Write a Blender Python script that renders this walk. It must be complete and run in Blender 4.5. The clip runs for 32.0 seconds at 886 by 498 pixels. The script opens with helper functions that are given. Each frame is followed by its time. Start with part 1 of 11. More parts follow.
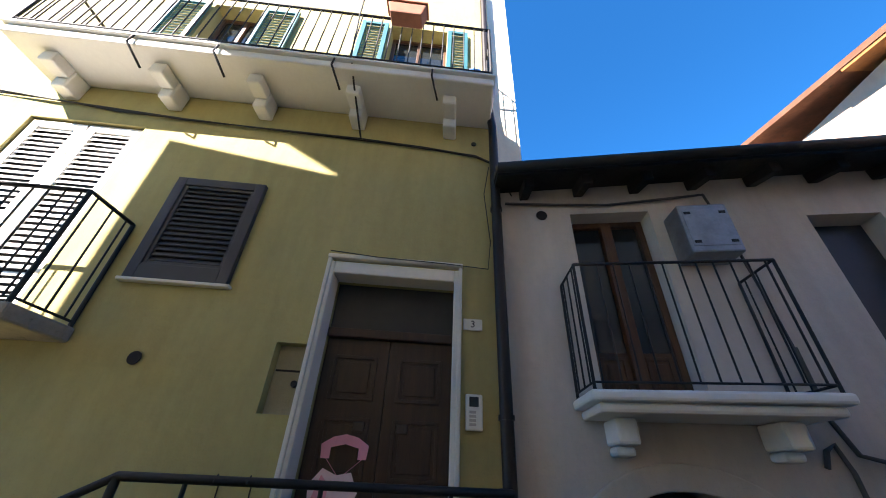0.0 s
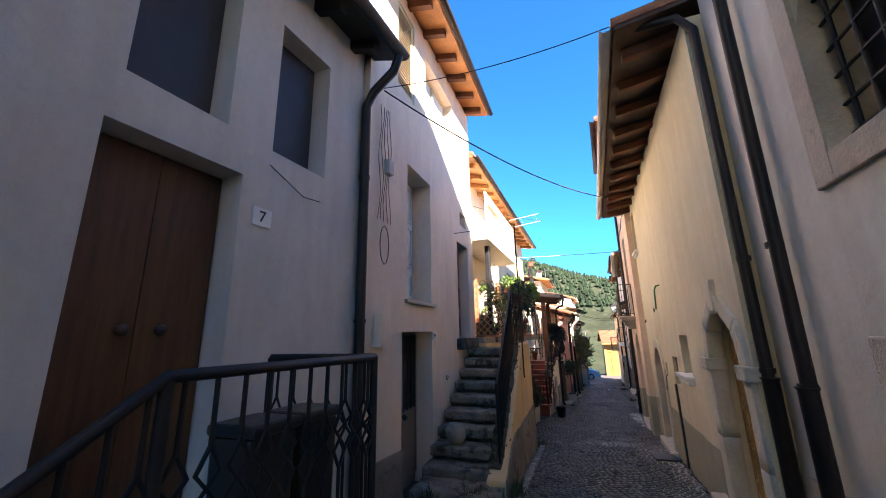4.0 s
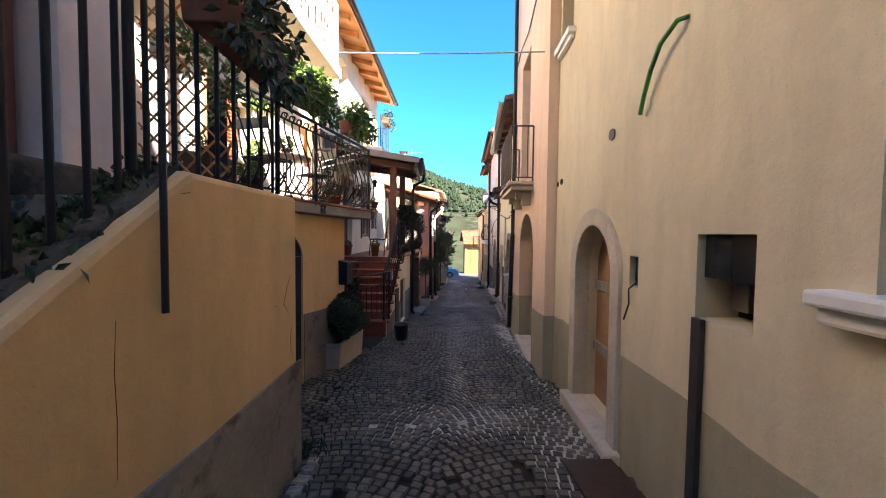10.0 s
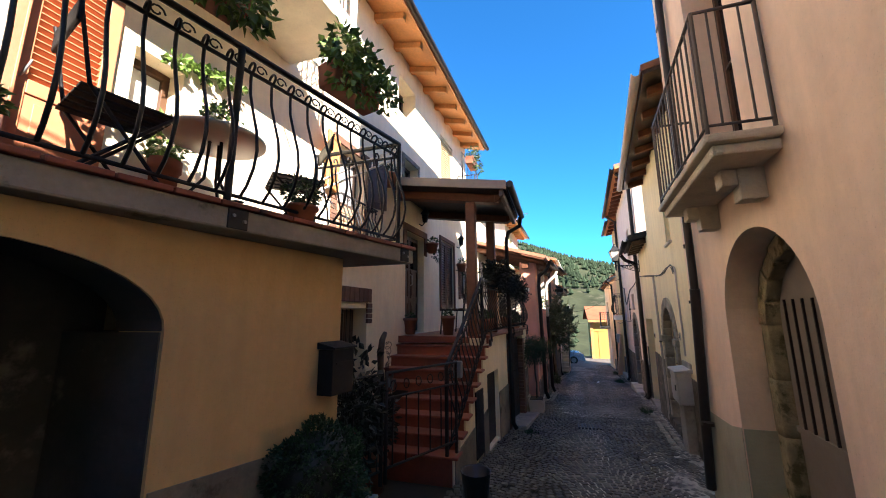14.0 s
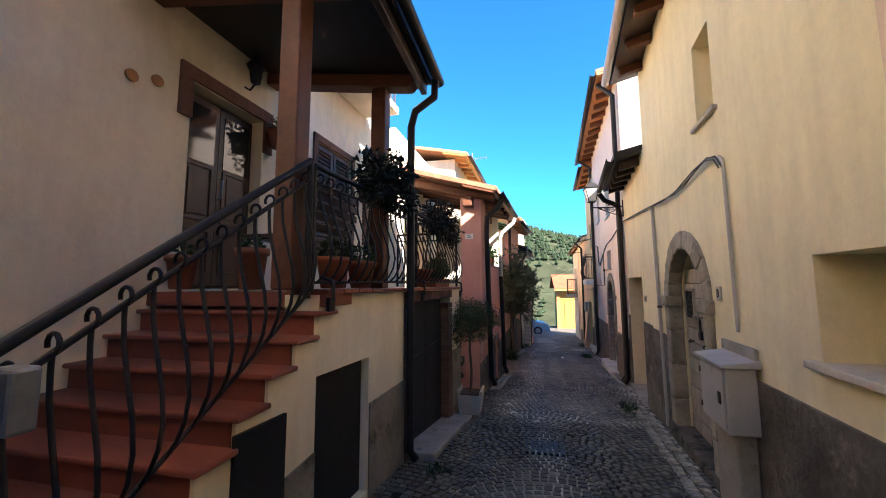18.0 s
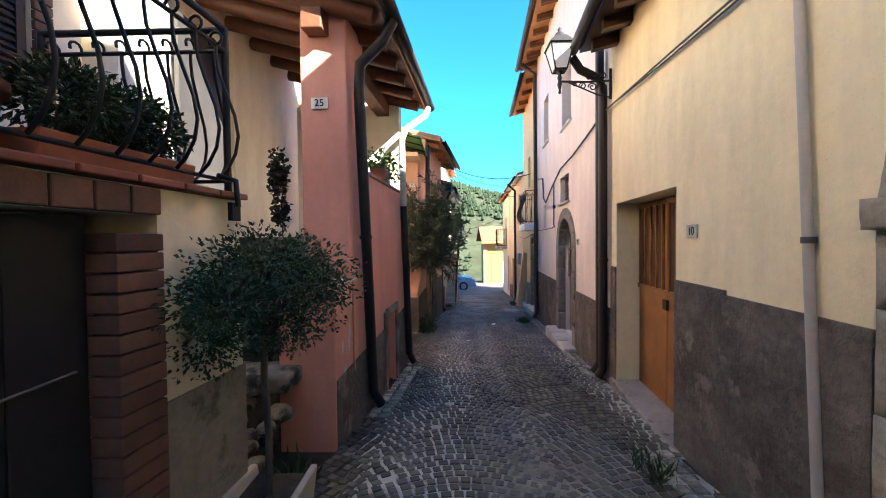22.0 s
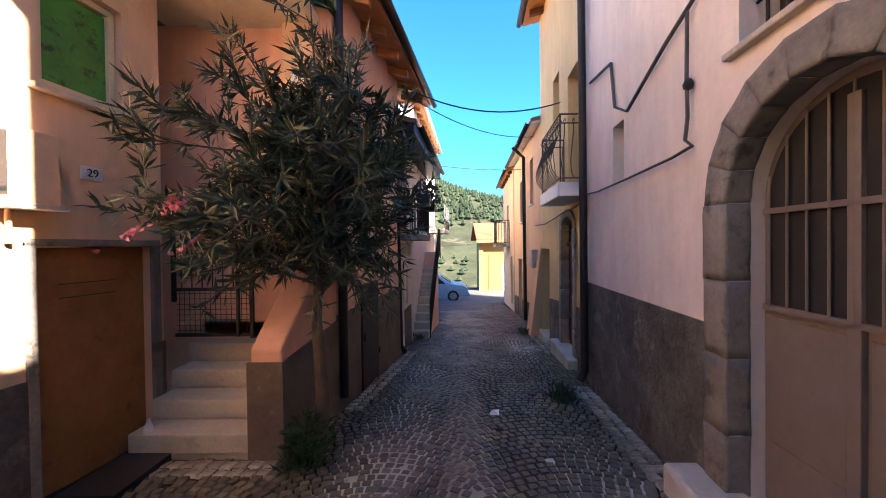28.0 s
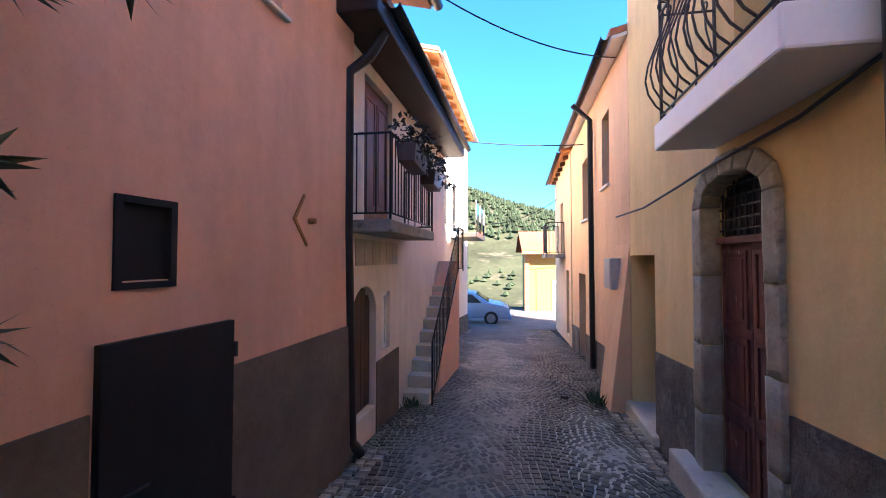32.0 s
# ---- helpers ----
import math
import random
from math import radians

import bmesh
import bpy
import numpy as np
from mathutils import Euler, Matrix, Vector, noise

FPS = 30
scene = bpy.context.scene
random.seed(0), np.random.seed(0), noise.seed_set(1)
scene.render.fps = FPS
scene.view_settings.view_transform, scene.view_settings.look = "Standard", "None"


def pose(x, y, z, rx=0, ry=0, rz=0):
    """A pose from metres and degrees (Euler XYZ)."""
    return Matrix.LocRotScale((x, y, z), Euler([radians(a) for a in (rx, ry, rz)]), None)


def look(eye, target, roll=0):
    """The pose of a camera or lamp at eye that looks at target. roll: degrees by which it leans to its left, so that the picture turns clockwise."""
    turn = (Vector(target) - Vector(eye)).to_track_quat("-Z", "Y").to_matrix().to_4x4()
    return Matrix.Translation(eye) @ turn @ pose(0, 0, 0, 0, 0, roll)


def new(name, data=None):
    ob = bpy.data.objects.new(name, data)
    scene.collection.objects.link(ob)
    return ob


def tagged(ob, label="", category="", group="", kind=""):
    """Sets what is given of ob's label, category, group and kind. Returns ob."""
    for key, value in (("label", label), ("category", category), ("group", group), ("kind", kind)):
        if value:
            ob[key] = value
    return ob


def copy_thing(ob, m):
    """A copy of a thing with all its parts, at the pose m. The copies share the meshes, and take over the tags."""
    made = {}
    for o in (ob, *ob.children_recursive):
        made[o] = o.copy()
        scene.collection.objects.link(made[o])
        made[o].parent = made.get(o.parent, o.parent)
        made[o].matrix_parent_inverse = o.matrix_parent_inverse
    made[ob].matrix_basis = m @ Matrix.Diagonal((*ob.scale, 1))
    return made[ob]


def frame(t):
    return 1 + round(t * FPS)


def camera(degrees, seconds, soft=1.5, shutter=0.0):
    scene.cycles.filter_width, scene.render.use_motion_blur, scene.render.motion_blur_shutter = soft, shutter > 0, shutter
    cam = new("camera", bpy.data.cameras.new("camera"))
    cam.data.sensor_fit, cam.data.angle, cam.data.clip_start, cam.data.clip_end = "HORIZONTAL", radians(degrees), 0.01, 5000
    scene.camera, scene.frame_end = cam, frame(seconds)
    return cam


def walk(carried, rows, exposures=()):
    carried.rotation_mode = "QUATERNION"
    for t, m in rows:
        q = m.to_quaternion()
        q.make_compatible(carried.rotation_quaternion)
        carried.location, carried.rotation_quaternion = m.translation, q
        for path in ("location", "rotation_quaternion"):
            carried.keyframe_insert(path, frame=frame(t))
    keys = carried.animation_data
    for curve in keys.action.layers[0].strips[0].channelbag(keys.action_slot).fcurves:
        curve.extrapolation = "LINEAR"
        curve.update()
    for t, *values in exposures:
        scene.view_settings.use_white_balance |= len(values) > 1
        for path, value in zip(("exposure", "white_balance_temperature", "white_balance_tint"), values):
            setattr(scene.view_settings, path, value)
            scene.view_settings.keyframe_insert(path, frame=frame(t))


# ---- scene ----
cam = camera(101.43, 32.0, 1.0)
# seconds, eye, target, roll
PATH = [
    (0, (0.635, 2.221, 2.547), (-7.761, 1.807, 7.962), 2.75),
    (0.5, (0.616, 2.451, 2.504), (-7.818, 4.160, 7.598), 2.20),
    (1, (0.588, 2.669, 2.454), (-7.435, 6.244, 7.234), 1.80),
    (1.5, (0.529, 2.847, 2.385), (-6.911, 7.827, 6.840), 1.70),
    (2, (0.444, 3.020, 2.309), (-6.101, 9.390, 6.381), 1.38),
    (2.5, (0.345, 3.250, 2.236), (-5.122, 10.807, 5.842), 0.63),
    (3, (0.278, 3.593, 2.177), (-4.226, 11.943, 5.340), -0.10),
    (3.5, (0.182, 3.943, 2.118), (-3.737, 12.692, 4.962), -0.44),
    (4, (0.105, 4.330, 2.060), (-2.961, 13.568, 4.356), -1.20),
    (4.5, (0.102, 4.729, 2.008), (-2.015, 14.349, 3.736), -2.15),
    (6.5, (0.007, 6.394, 1.845), (-0.105, 16.391, 2.061), -0.51),
    (7, (0.032, 6.835, 1.791), (0.114, 16.834, 1.655), -0.62),
    (7.5, (0.052, 7.258, 1.754), (0.165, 17.245, 1.245), -0.72),
    (8, (0.084, 7.669, 1.739), (0.287, 17.639, 0.992), -0.30),
    (8.5, (0.162, 8.088, 1.738), (0.472, 18.057, 1.016), 0.20),
    (9, (0.180, 8.519, 1.701), (0.473, 18.497, 1.096), 0.41),
    (9.5, (0.256, 8.915, 1.667), (0.554, 18.899, 1.184), 0.66),
    (10, (0.306, 9.366, 1.638), (0.538, 19.356, 1.239), 0.63),
    (10.5, (0.346, 9.783, 1.614), (0.530, 19.774, 1.250), 0.70),
    (11, (0.403, 10.174, 1.590), (0.540, 20.168, 1.295), 0.69),
    (11.5, (0.399, 10.551, 1.566), (0.107, 20.546, 1.418), 0.27),
    (12, (0.393, 10.903, 1.539), (-0.873, 20.813, 1.980), -0.79),
    (12.5, (0.392, 11.262, 1.519), (-1.765, 20.968, 2.594), -1.60),
    (13, (0.376, 11.642, 1.495), (-2.140, 21.213, 2.926), -1.51),
    (13.5, (0.428, 11.994, 1.462), (-2.249, 21.493, 3.076), -1.12),
    (15.5, (0.704, 13.608, 1.352), (-2.451, 22.868, 3.425), 1.54),
    (16, (0.779, 14.037, 1.324), (-2.336, 23.322, 3.345), 1.97),
    (16.5, (0.820, 14.445, 1.295), (-2.244, 23.753, 3.287), 2.18),
    (17, (0.825, 14.841, 1.245), (-2.069, 24.234, 3.088), 1.84),
    (17.5, (0.853, 15.261, 1.192), (-1.629, 24.838, 2.649), 0.75),
    (18, (0.822, 15.681, 1.138), (-1.317, 25.398, 2.139), -0.25),
    (18.5, (0.819, 16.082, 1.109), (-0.965, 25.897, 1.806), -0.85),
    (19, (0.883, 16.543, 1.083), (-0.650, 26.410, 1.607), -1.00),
    (19.5, (0.908, 16.993, 1.037), (-0.416, 26.897, 1.427), -0.97),
    (20, (0.976, 17.473, 0.980), (-0.015, 27.421, 1.200), -0.84),
    (20.5, (0.978, 17.923, 0.946), (0.183, 27.891, 0.976), -0.97),
    (21, (0.982, 18.398, 0.927), (0.424, 28.383, 0.871), -0.86),
    (21.5, (0.980, 18.898, 0.900), (0.610, 28.891, 0.795), -0.62),
    (22, (0.964, 19.397, 0.858), (0.746, 29.392, 0.637), -0.59),
    (22.5, (0.968, 19.858, 0.811), (1.079, 29.852, 0.491), -0.71),
    (23, (0.961, 20.346, 0.770), (1.270, 30.334, 0.376), -0.78),
    (23.5, (0.975, 20.752, 0.738), (1.452, 30.731, 0.313), -0.66),
    (24, (0.995, 21.209, 0.693), (1.501, 31.187, 0.270), -0.93),
    (24.5, (1.018, 21.649, 0.667), (1.537, 31.629, 0.297), -1.35),
    (25, (1.089, 22.127, 0.668), (1.735, 32.098, 0.253), -1.62),
    (25.5, (1.133, 22.535, 0.650), (1.836, 32.498, 0.158), -1.65),
    (27.5, (1.485, 24.280, 0.547), (1.815, 34.270, 0.247), -0.71),
    (28, (1.547, 24.731, 0.509), (1.413, 34.729, 0.389), -0.69),
    (28.5, (1.651, 25.144, 0.469), (1.226, 35.134, 0.453), -0.97),
    (29, (1.737, 25.635, 0.465), (1.068, 35.613, 0.437), -0.92),
    (29.5, (1.791, 26.075, 0.457), (0.973, 36.041, 0.430), -0.91),
    (30, (1.849, 26.499, 0.426), (1.049, 36.467, 0.421), -1.15),
    (30.5, (1.884, 26.919, 0.393), (0.996, 36.880, 0.406), -1.04),
    (31, (1.917, 27.328, 0.368), (0.966, 37.282, 0.451), -0.97),
    (31.5, (1.948, 27.731, 0.350), (0.803, 37.663, 0.561), -0.78),
    (32, (1.968, 28.110, 0.352), (0.551, 38.006, 0.617), 0.04),
]

walk(cam, [(t, look(e, a, r)) for t, e, a, r in PATH],
     [(t, e, k, c) for t, e, k, c in ((0, 2.60, 6400, 18), (0.5, 3.0, 6400, 18), (1, 2.95, 6450, 19), (2, 2.85, 6500, 19), (4.5, 3.0, 6600, 21), (8, 3.42, 6600, 22), (10, 3.15, 6600, 18), (11, 3.02, 6550, 17), (13.5, 2.60, 6450, 16),
                                      (16, 2.62, 6500, 17), (17, 2.78, 6500, 16), (19, 3.05, 6400, 14), (22, 3.42, 6300, 12), (24, 3.25, 6450, 15), (25.5, 3.15, 6500, 18), (28, 3.28, 6600, 23), (29, 3.62, 6600, 24), (30, 3.85, 6600, 24), (31, 3.90, 6600, 26), (32, 3.70, 6600, 28))])

# ---- light ----
SUN_TO = Vector((1.0, -0.77, 0.90)).normalized()
sun = new("sun", bpy.data.lights.new("sun", "SUN"))
sun.data.energy, sun.data.angle, sun.data.color = 5.0, radians(0.5), (1.0, 0.93, 0.82)
sun.rotation_mode = "QUATERNION"
sun.rotation_quaternion = SUN_TO.to_track_quat("Z", "Y")
world = bpy.data.worlds.new("sky")
scene.world = world
world.use_nodes = True
wt = world.node_tree
sky = wt.nodes.new("ShaderNodeTexSky")
sky.sky_type = "NISHITA"
sky.sun_disc = False
sky.sun_elevation = math.asin(SUN_TO.z)
sky.sun_rotation = math.atan2(SUN_TO.x, SUN_TO.y)
sky.altitude, sky.air_density, sky.dust_density, sky.ozone_density = 1800, 1.0, 0.0, 4.0
tint = wt.nodes.new("ShaderNodeMix")
tint.data_type, tint.blend_type = "RGBA", "MULTIPLY"
tint.inputs[0].default_value = 1.0
tint.inputs[7].default_value = (0.19, 0.735, 1.0, 1)
wt.links.new(sky.outputs[0], tint.inputs[6])
wt.links.new(tint.outputs[2], wt.nodes["Background"].inputs[0])
wt.nodes["Background"].inputs[1].default_value = 0.071


# ---- ground level and mesh helpers ----
def g(y):
    """Street level: it falls along the walk and levels out at the crossing."""
    return -0.077 * (min(y, 47.0) - 11.88)


class Mesh:
    """Collects vertices and faces of one mesh."""
    def __init__(self):
        self.v, self.f, self.sm = [], [], []

    def add(self, vs, fs, smooth=False):
        n = len(self.v)
        self.v.extend([tuple(p) for p in vs])
        self.f.extend([tuple(i + n for i in q) for q in fs])
        self.sm.extend([smooth] * len(fs))
        return self

    def box(self, m, a0, a1, b0, b1, c0, c1):
        vs = [m(a, b, c) for a in (a0, a1) for b in (b0, b1) for c in (c0, c1)]
        return self.add(vs, [(0, 1, 3, 2), (4, 6, 7, 5), (0, 4, 5, 1), (2, 3, 7, 6), (0, 2, 6, 4), (1, 5, 7, 3)])

    def prism(self, m, poly, d0, d1):
        """Polygon of (y, z) pushed from depth d0 to d1."""
        n = len(poly)
        vs = [m(a, d0, c) for a, c in poly] + [m(a, d1, c) for a, c in poly]
        return self.add(vs, [tuple(range(n)), tuple(range(2 * n - 1, n - 1, -1))] +
                        [(i, i + n, (i + 1) % n + n, (i + 1) % n) for i in range(n)])

    def tube(self, pts, r, n=8, cap=True):
        pts = [Vector(p) for p in pts]
        rings, fs = [], []
        side = None
        for i, p in enumerate(pts):
            d = (pts[min(i + 1, len(pts) - 1)] - pts[max(i - 1, 0)])
            d = d.normalized() if d.length > 1e-9 else Vector((0, 0, 1))
            if side is None:
                side = d.orthogonal().normalized()
            side = (side - d * side.dot(d))
            side = side.normalized() if side.length > 1e-6 else d.orthogonal().normalized()
            up = d.cross(side)
            rr = r[i] if isinstance(r, (list, tuple)) else r
            rings += [p + (side * math.cos(k * 2 * math.pi / n) + up * math.sin(k * 2 * math.pi / n)) * rr for k in range(n)]
        for i in range(len(pts) - 1):
            for k in range(n):
                fs.append((i * n + k, i * n + (k + 1) % n, (i + 1) * n + (k + 1) % n, (i + 1) * n + k))
        self.add(rings, fs, True)
        if cap:
            m = len(pts) - 1
            self.add(rings[:n] + rings[m * n:], [tuple(range(n - 1, -1, -1)), tuple(range(n, 2 * n))])
        return self

    def lathe(self, base, prof, n=20):
        """Turned body: profile of (radius, height) round the upright through base."""
        x, y, z = base
        vs = [(x + r * math.cos(k * 2 * math.pi / n), y + r * math.sin(k * 2 * math.pi / n), z + h) for r, h in prof for k in range(n)]
        fs = [(i * n + k, i * n + (k + 1) % n, (i + 1) * n + (k + 1) % n, (i + 1) * n + k) for i in range(len(prof) - 1) for k in range(n)]
        self.add(vs, fs, True)
        return self

    def bars(self, m, a0, a1, c0, c1, na, nc, r=0.007, d=0.0):
        """A flat grid of round bars."""
        for i in range(na):
            a = a0 + (a1 - a0) * (i + 0.5) / na
            self.tube([m(a, d, c0), m(a, d, c1)], r, 6)
        for i in range(nc):
            c = c0 + (c1 - c0) * (i + 0.5) / nc
            self.tube([m(a0, d, c), m(a1, d, c)], r, 6)
        return self

    def data(self, name, material):
        """Mesh data with outward normals; wall sheets are welded along their cells."""
        me = bpy.data.meshes.new(name)
        me.from_pydata(self.v, [], self.f)
        bm = bmesh.new()
        bm.from_mesh(me)
        if name in ("wall", "plinth", "parapet", "arched_wall", "side_wall", "window_surround", "arch_surround"):
            bmesh.ops.remove_doubles(bm, verts=bm.verts, dist=1e-4)
        bmesh.ops.recalc_face_normals(bm, faces=bm.faces)
        bm.to_mesh(me)
        bm.free()
        if len(me.polygons) == len(self.sm):
            me.polygons.foreach_set("use_smooth", self.sm)
        if material:
            me.materials.append(material)
        return me


def flat(x, y, z):
    return (x, y, z)


def thing(name, at, label, category, group="", kind=""):
    ob = new(name)
    ob.location = at
    ob.empty_display_size = 0.1
    return tagged(ob, label, category, group, kind)


PLACE = {}


def under(ob, parent):
    """Hang an object that stands at its world place under a thing or a part."""
    ob.parent = parent
    ob.matrix_parent_inverse = Matrix.Translation(-PLACE.get(parent.name, parent.location.copy()))
    PLACE[ob.name] = ob.location.copy()
    return ob


def part(name, mb, material, parent, label="", bevel=0.0, seg=2):
    ob = new(name, mb.data(name, material))
    if parent:
        under(ob, parent)
    if label:
        ob["label"] = label
    if bevel:
        mod = ob.modifiers.new("bevel", "BEVEL")
        mod.width, mod.segments, mod.limit_method, mod.angle_limit = bevel, seg, "ANGLE", radians(40)
    return ob


def solid(name, mb, material, label, category, kind="", bevel=0.0, group=""):
    return tagged(part(name, mb, material, None, "", bevel), label, category, group, kind)


class Wall:
    """A street front along y: depth is measured towards the street."""
    def __init__(self, x0, y0, x1, y1, side):
        self.x0, self.y0, self.k, self.side = x0, y0, (x1 - x0) / (y1 - y0), side

    def x(self, y):
        return self.x0 + (y - self.y0) * self.k

    def __call__(self, y, d, z):
        return (self.x(y) + self.side * d, y, z)


def arc_pts(ya, yb, zs, rise, n=22):
    c, h = (ya + yb) / 2, (yb - ya) / 2
    return [(c - h * math.cos(math.pi * i / n), zs + rise * math.sin(math.pi * i / n)) for i in range(n + 1)]


def pierced(mb, m, y0, y1, z0, z1, t, ops):
    """A slab from depth 0 to -t with openings (ya, yb, za, zb, rise of the arch)."""
    ys = sorted({y0, y1, *[o[0] for o in ops], *[o[1] for o in ops]})
    zs = sorted({z0, z1, *[o[2] for o in ops], *[o[3] for o in ops]})
    ys = [v for v in ys if y0 - 1e-6 <= v <= y1 + 1e-6]
    zs = [v for v in zs if z0 - 1e-6 <= v <= z1 + 1e-6]

    def full(i, j):
        if not (0 <= i < len(ys) - 1 and 0 <= j < len(zs) - 1):
            return False
        a, c = (ys[i] + ys[i + 1]) / 2, (zs[j] + zs[j + 1]) / 2
        return not any(o[0] < a < o[1] and o[2] < c < o[3] for o in ops)
    for i in range(len(ys) - 1):
        for j in range(len(zs) - 1):
            if not full(i, j):
                continue
            a, b, c, e = ys[i], ys[i + 1], zs[j], zs[j + 1]
            mb.add([m(a, 0, c), m(b, 0, c), m(b, 0, e), m(a, 0, e)], [(0, 1, 2, 3)])
            mb.add([m(a, -t, c), m(b, -t, c), m(b, -t, e), m(a, -t, e)], [(0, 3, 2, 1)])
            if not full(i - 1, j):
                mb.add([m(a, 0, c), m(a, -t, c), m(a, -t, e), m(a, 0, e)], [(0, 1, 2, 3)])
            if not full(i + 1, j):
                mb.add([m(b, 0, c), m(b, -t, c), m(b, -t, e), m(b, 0, e)], [(0, 1, 2, 3)])
            if not full(i, j - 1):
                mb.add([m(a, 0, c), m(b, 0, c), m(b, -t, c), m(a, -t, c)], [(0, 1, 2, 3)])
            if not full(i, j + 1):
                mb.add([m(a, 0, e), m(b, 0, e), m(b, -t, e), m(a, -t, e)], [(0, 1, 2, 3)])
    for o in ops:
        if len(o) > 4 and o[4] > 0:
            pts = arc_pts(o[0], o[1], o[3] - o[4], o[4])
            h = len(pts) // 2
            mb.prism(m, pts[:h + 1] + [(o[0], o[3])], 0, -t)
            mb.prism(m, pts[h:] + [(o[1], o[3])], 0, -t)
    return mb


def ring(mb, m, ya, yb, zs, rise, w, d0, d1, foot=None):
    """An arch band of width w round an opening, with jambs down to foot."""
    a, b = arc_pts(ya, yb, zs, rise), arc_pts(ya - w, yb + w, zs, rise + w)
    for i in range(len(a) - 1):
        mb.prism(m, [a[i], a[i + 1], b[i + 1], b[i]], d0, d1)
    if foot is not None:
        mb.box(m, ya - w, ya, d0, d1, foot, zs)
        mb.box(m, yb, yb + w, d0, d1, foot, zs)
    return mb


# ---- materials ----
def ramp(nt, fac, stops):
    r = nt.nodes.new("ShaderNodeValToRGB")
    els = r.color_ramp.elements
    while len(els) < len(stops):
        els.new(0.5)
    for e, (p, c) in zip(els, stops):
        e.position, e.color = p, (*c, 1) if len(c) == 3 else c
    nt.links.new(fac, r.inputs[0])
    return r.outputs[0]


def mix(nt, fac, a, b, kind="MIX"):
    n = nt.nodes.new("ShaderNodeMix")
    n.data_type, n.blend_type = "RGBA", kind
    for sock, v in ((n.inputs[0], fac), (n.inputs[6], a), (n.inputs[7], b)):
        if isinstance(v, (int, float)):
            sock.default_value = v
        elif isinstance(v, tuple):
            sock.default_value = (*v, 1)
        else:
            nt.links.new(v, sock)
    return n.outputs[2]


def noise_tex(nt, scale, detail=4.0, rough=0.55, stretch=None, shift=0.0):
    tc = nt.nodes.new("ShaderNodeTexCoord")
    mp = nt.nodes.new("ShaderNodeMapping")
    nt.links.new(tc.outputs["Object"], mp.inputs[0])
    mp.inputs["Location"].default_value = (shift, shift * 0.7, shift * 1.3)
    if stretch:
        mp.inputs["Scale"].default_value = stretch
    n = nt.nodes.new("ShaderNodeTexNoise")
    n.inputs["Scale"].default_value, n.inputs["Detail"].default_value, n.inputs["Roughness"].default_value = scale, detail, rough
    nt.links.new(mp.outputs[0], n.inputs["Vector"])
    return n.outputs[0]


def shade(c, k):
    return tuple(min(1.0, v * k) for v in c)


def surface(name, col, rough=0.8, var=0.12, scale=1.2, fine=40.0, bump=0.15, bump_scale=60.0, metal=0.0,
            stain=None, stain_at=0.62, stretch=None, rnd=0.0, spec=0.4, dist=0.004):
    """A matt or glossy surface: colour varied at two scales, stains, fine relief."""
    mat = bpy.data.materials.new(name)
    mat.use_nodes = True
    nt = mat.node_tree
    bs = nt.nodes["Principled BSDF"]
    big = noise_tex(nt, scale, 5, 0.6, stretch)
    c = ramp(nt, big, [(0.3, shade(col, 1 - var)), (0.7, shade(col, 1 + var))])
    small = noise_tex(nt, fine, 3, 0.6, stretch, 3.1)
    c = mix(nt, 1.0, c, ramp(nt, small, [(0.25, (1 - var * 0.7,) * 3), (0.75, (1 + var * 0.3,) * 3)]), "MULTIPLY")
    if stain:
        st = noise_tex(nt, scale * 1.9, 7, 0.65, stretch, 7.7)
        f = ramp(nt, st, [(stain_at, (0, 0, 0)), (stain_at + 0.09, (1, 1, 1))])
        c = mix(nt, f, c, stain)
    if rnd:
        oi = nt.nodes.new("ShaderNodeObjectInfo")
        ge = nt.nodes.new("ShaderNodeNewGeometry")
        ad = nt.nodes.new("ShaderNodeMath")
        ad.operation = "ADD"
        nt.links.new(oi.outputs["Random"], ad.inputs[0])
        nt.links.new(ge.outputs["Random Per Island"], ad.inputs[1])
        fr = nt.nodes.new("ShaderNodeMath")
        fr.operation = "FRACT"
        nt.links.new(ad.outputs[0], fr.inputs[0])
        c = mix(nt, 1.0, c, ramp(nt, fr.outputs[0], [(0.0, (1 - rnd,) * 3), (1.0, (1 + rnd * 0.6,) * 3)]), "MULTIPLY")
    nt.links.new(c, bs.inputs["Base Color"])
    bs.inputs["Metallic"].default_value = metal
    bs.inputs["Specular IOR Level"].default_value = spec
    rr = ramp(nt, small, [(0.2, (max(0.02, rough - 0.12),) * 3), (0.8, (min(1.0, rough + 0.1),) * 3)])
    nt.links.new(rr, bs.inputs["Roughness"])
    if bump:
        bn = noise_tex(nt, bump_scale, 6, 0.65, stretch, 1.3)
        bp = nt.nodes.new("ShaderNodeBump")
        bp.inputs["Strength"].default_value, bp.inputs["Distance"].default_value = bump, dist
        nt.links.new(bn, bp.inputs["Height"])
        nt.links.new(bp.outputs[0], bs.inputs["Normal"])
    return mat


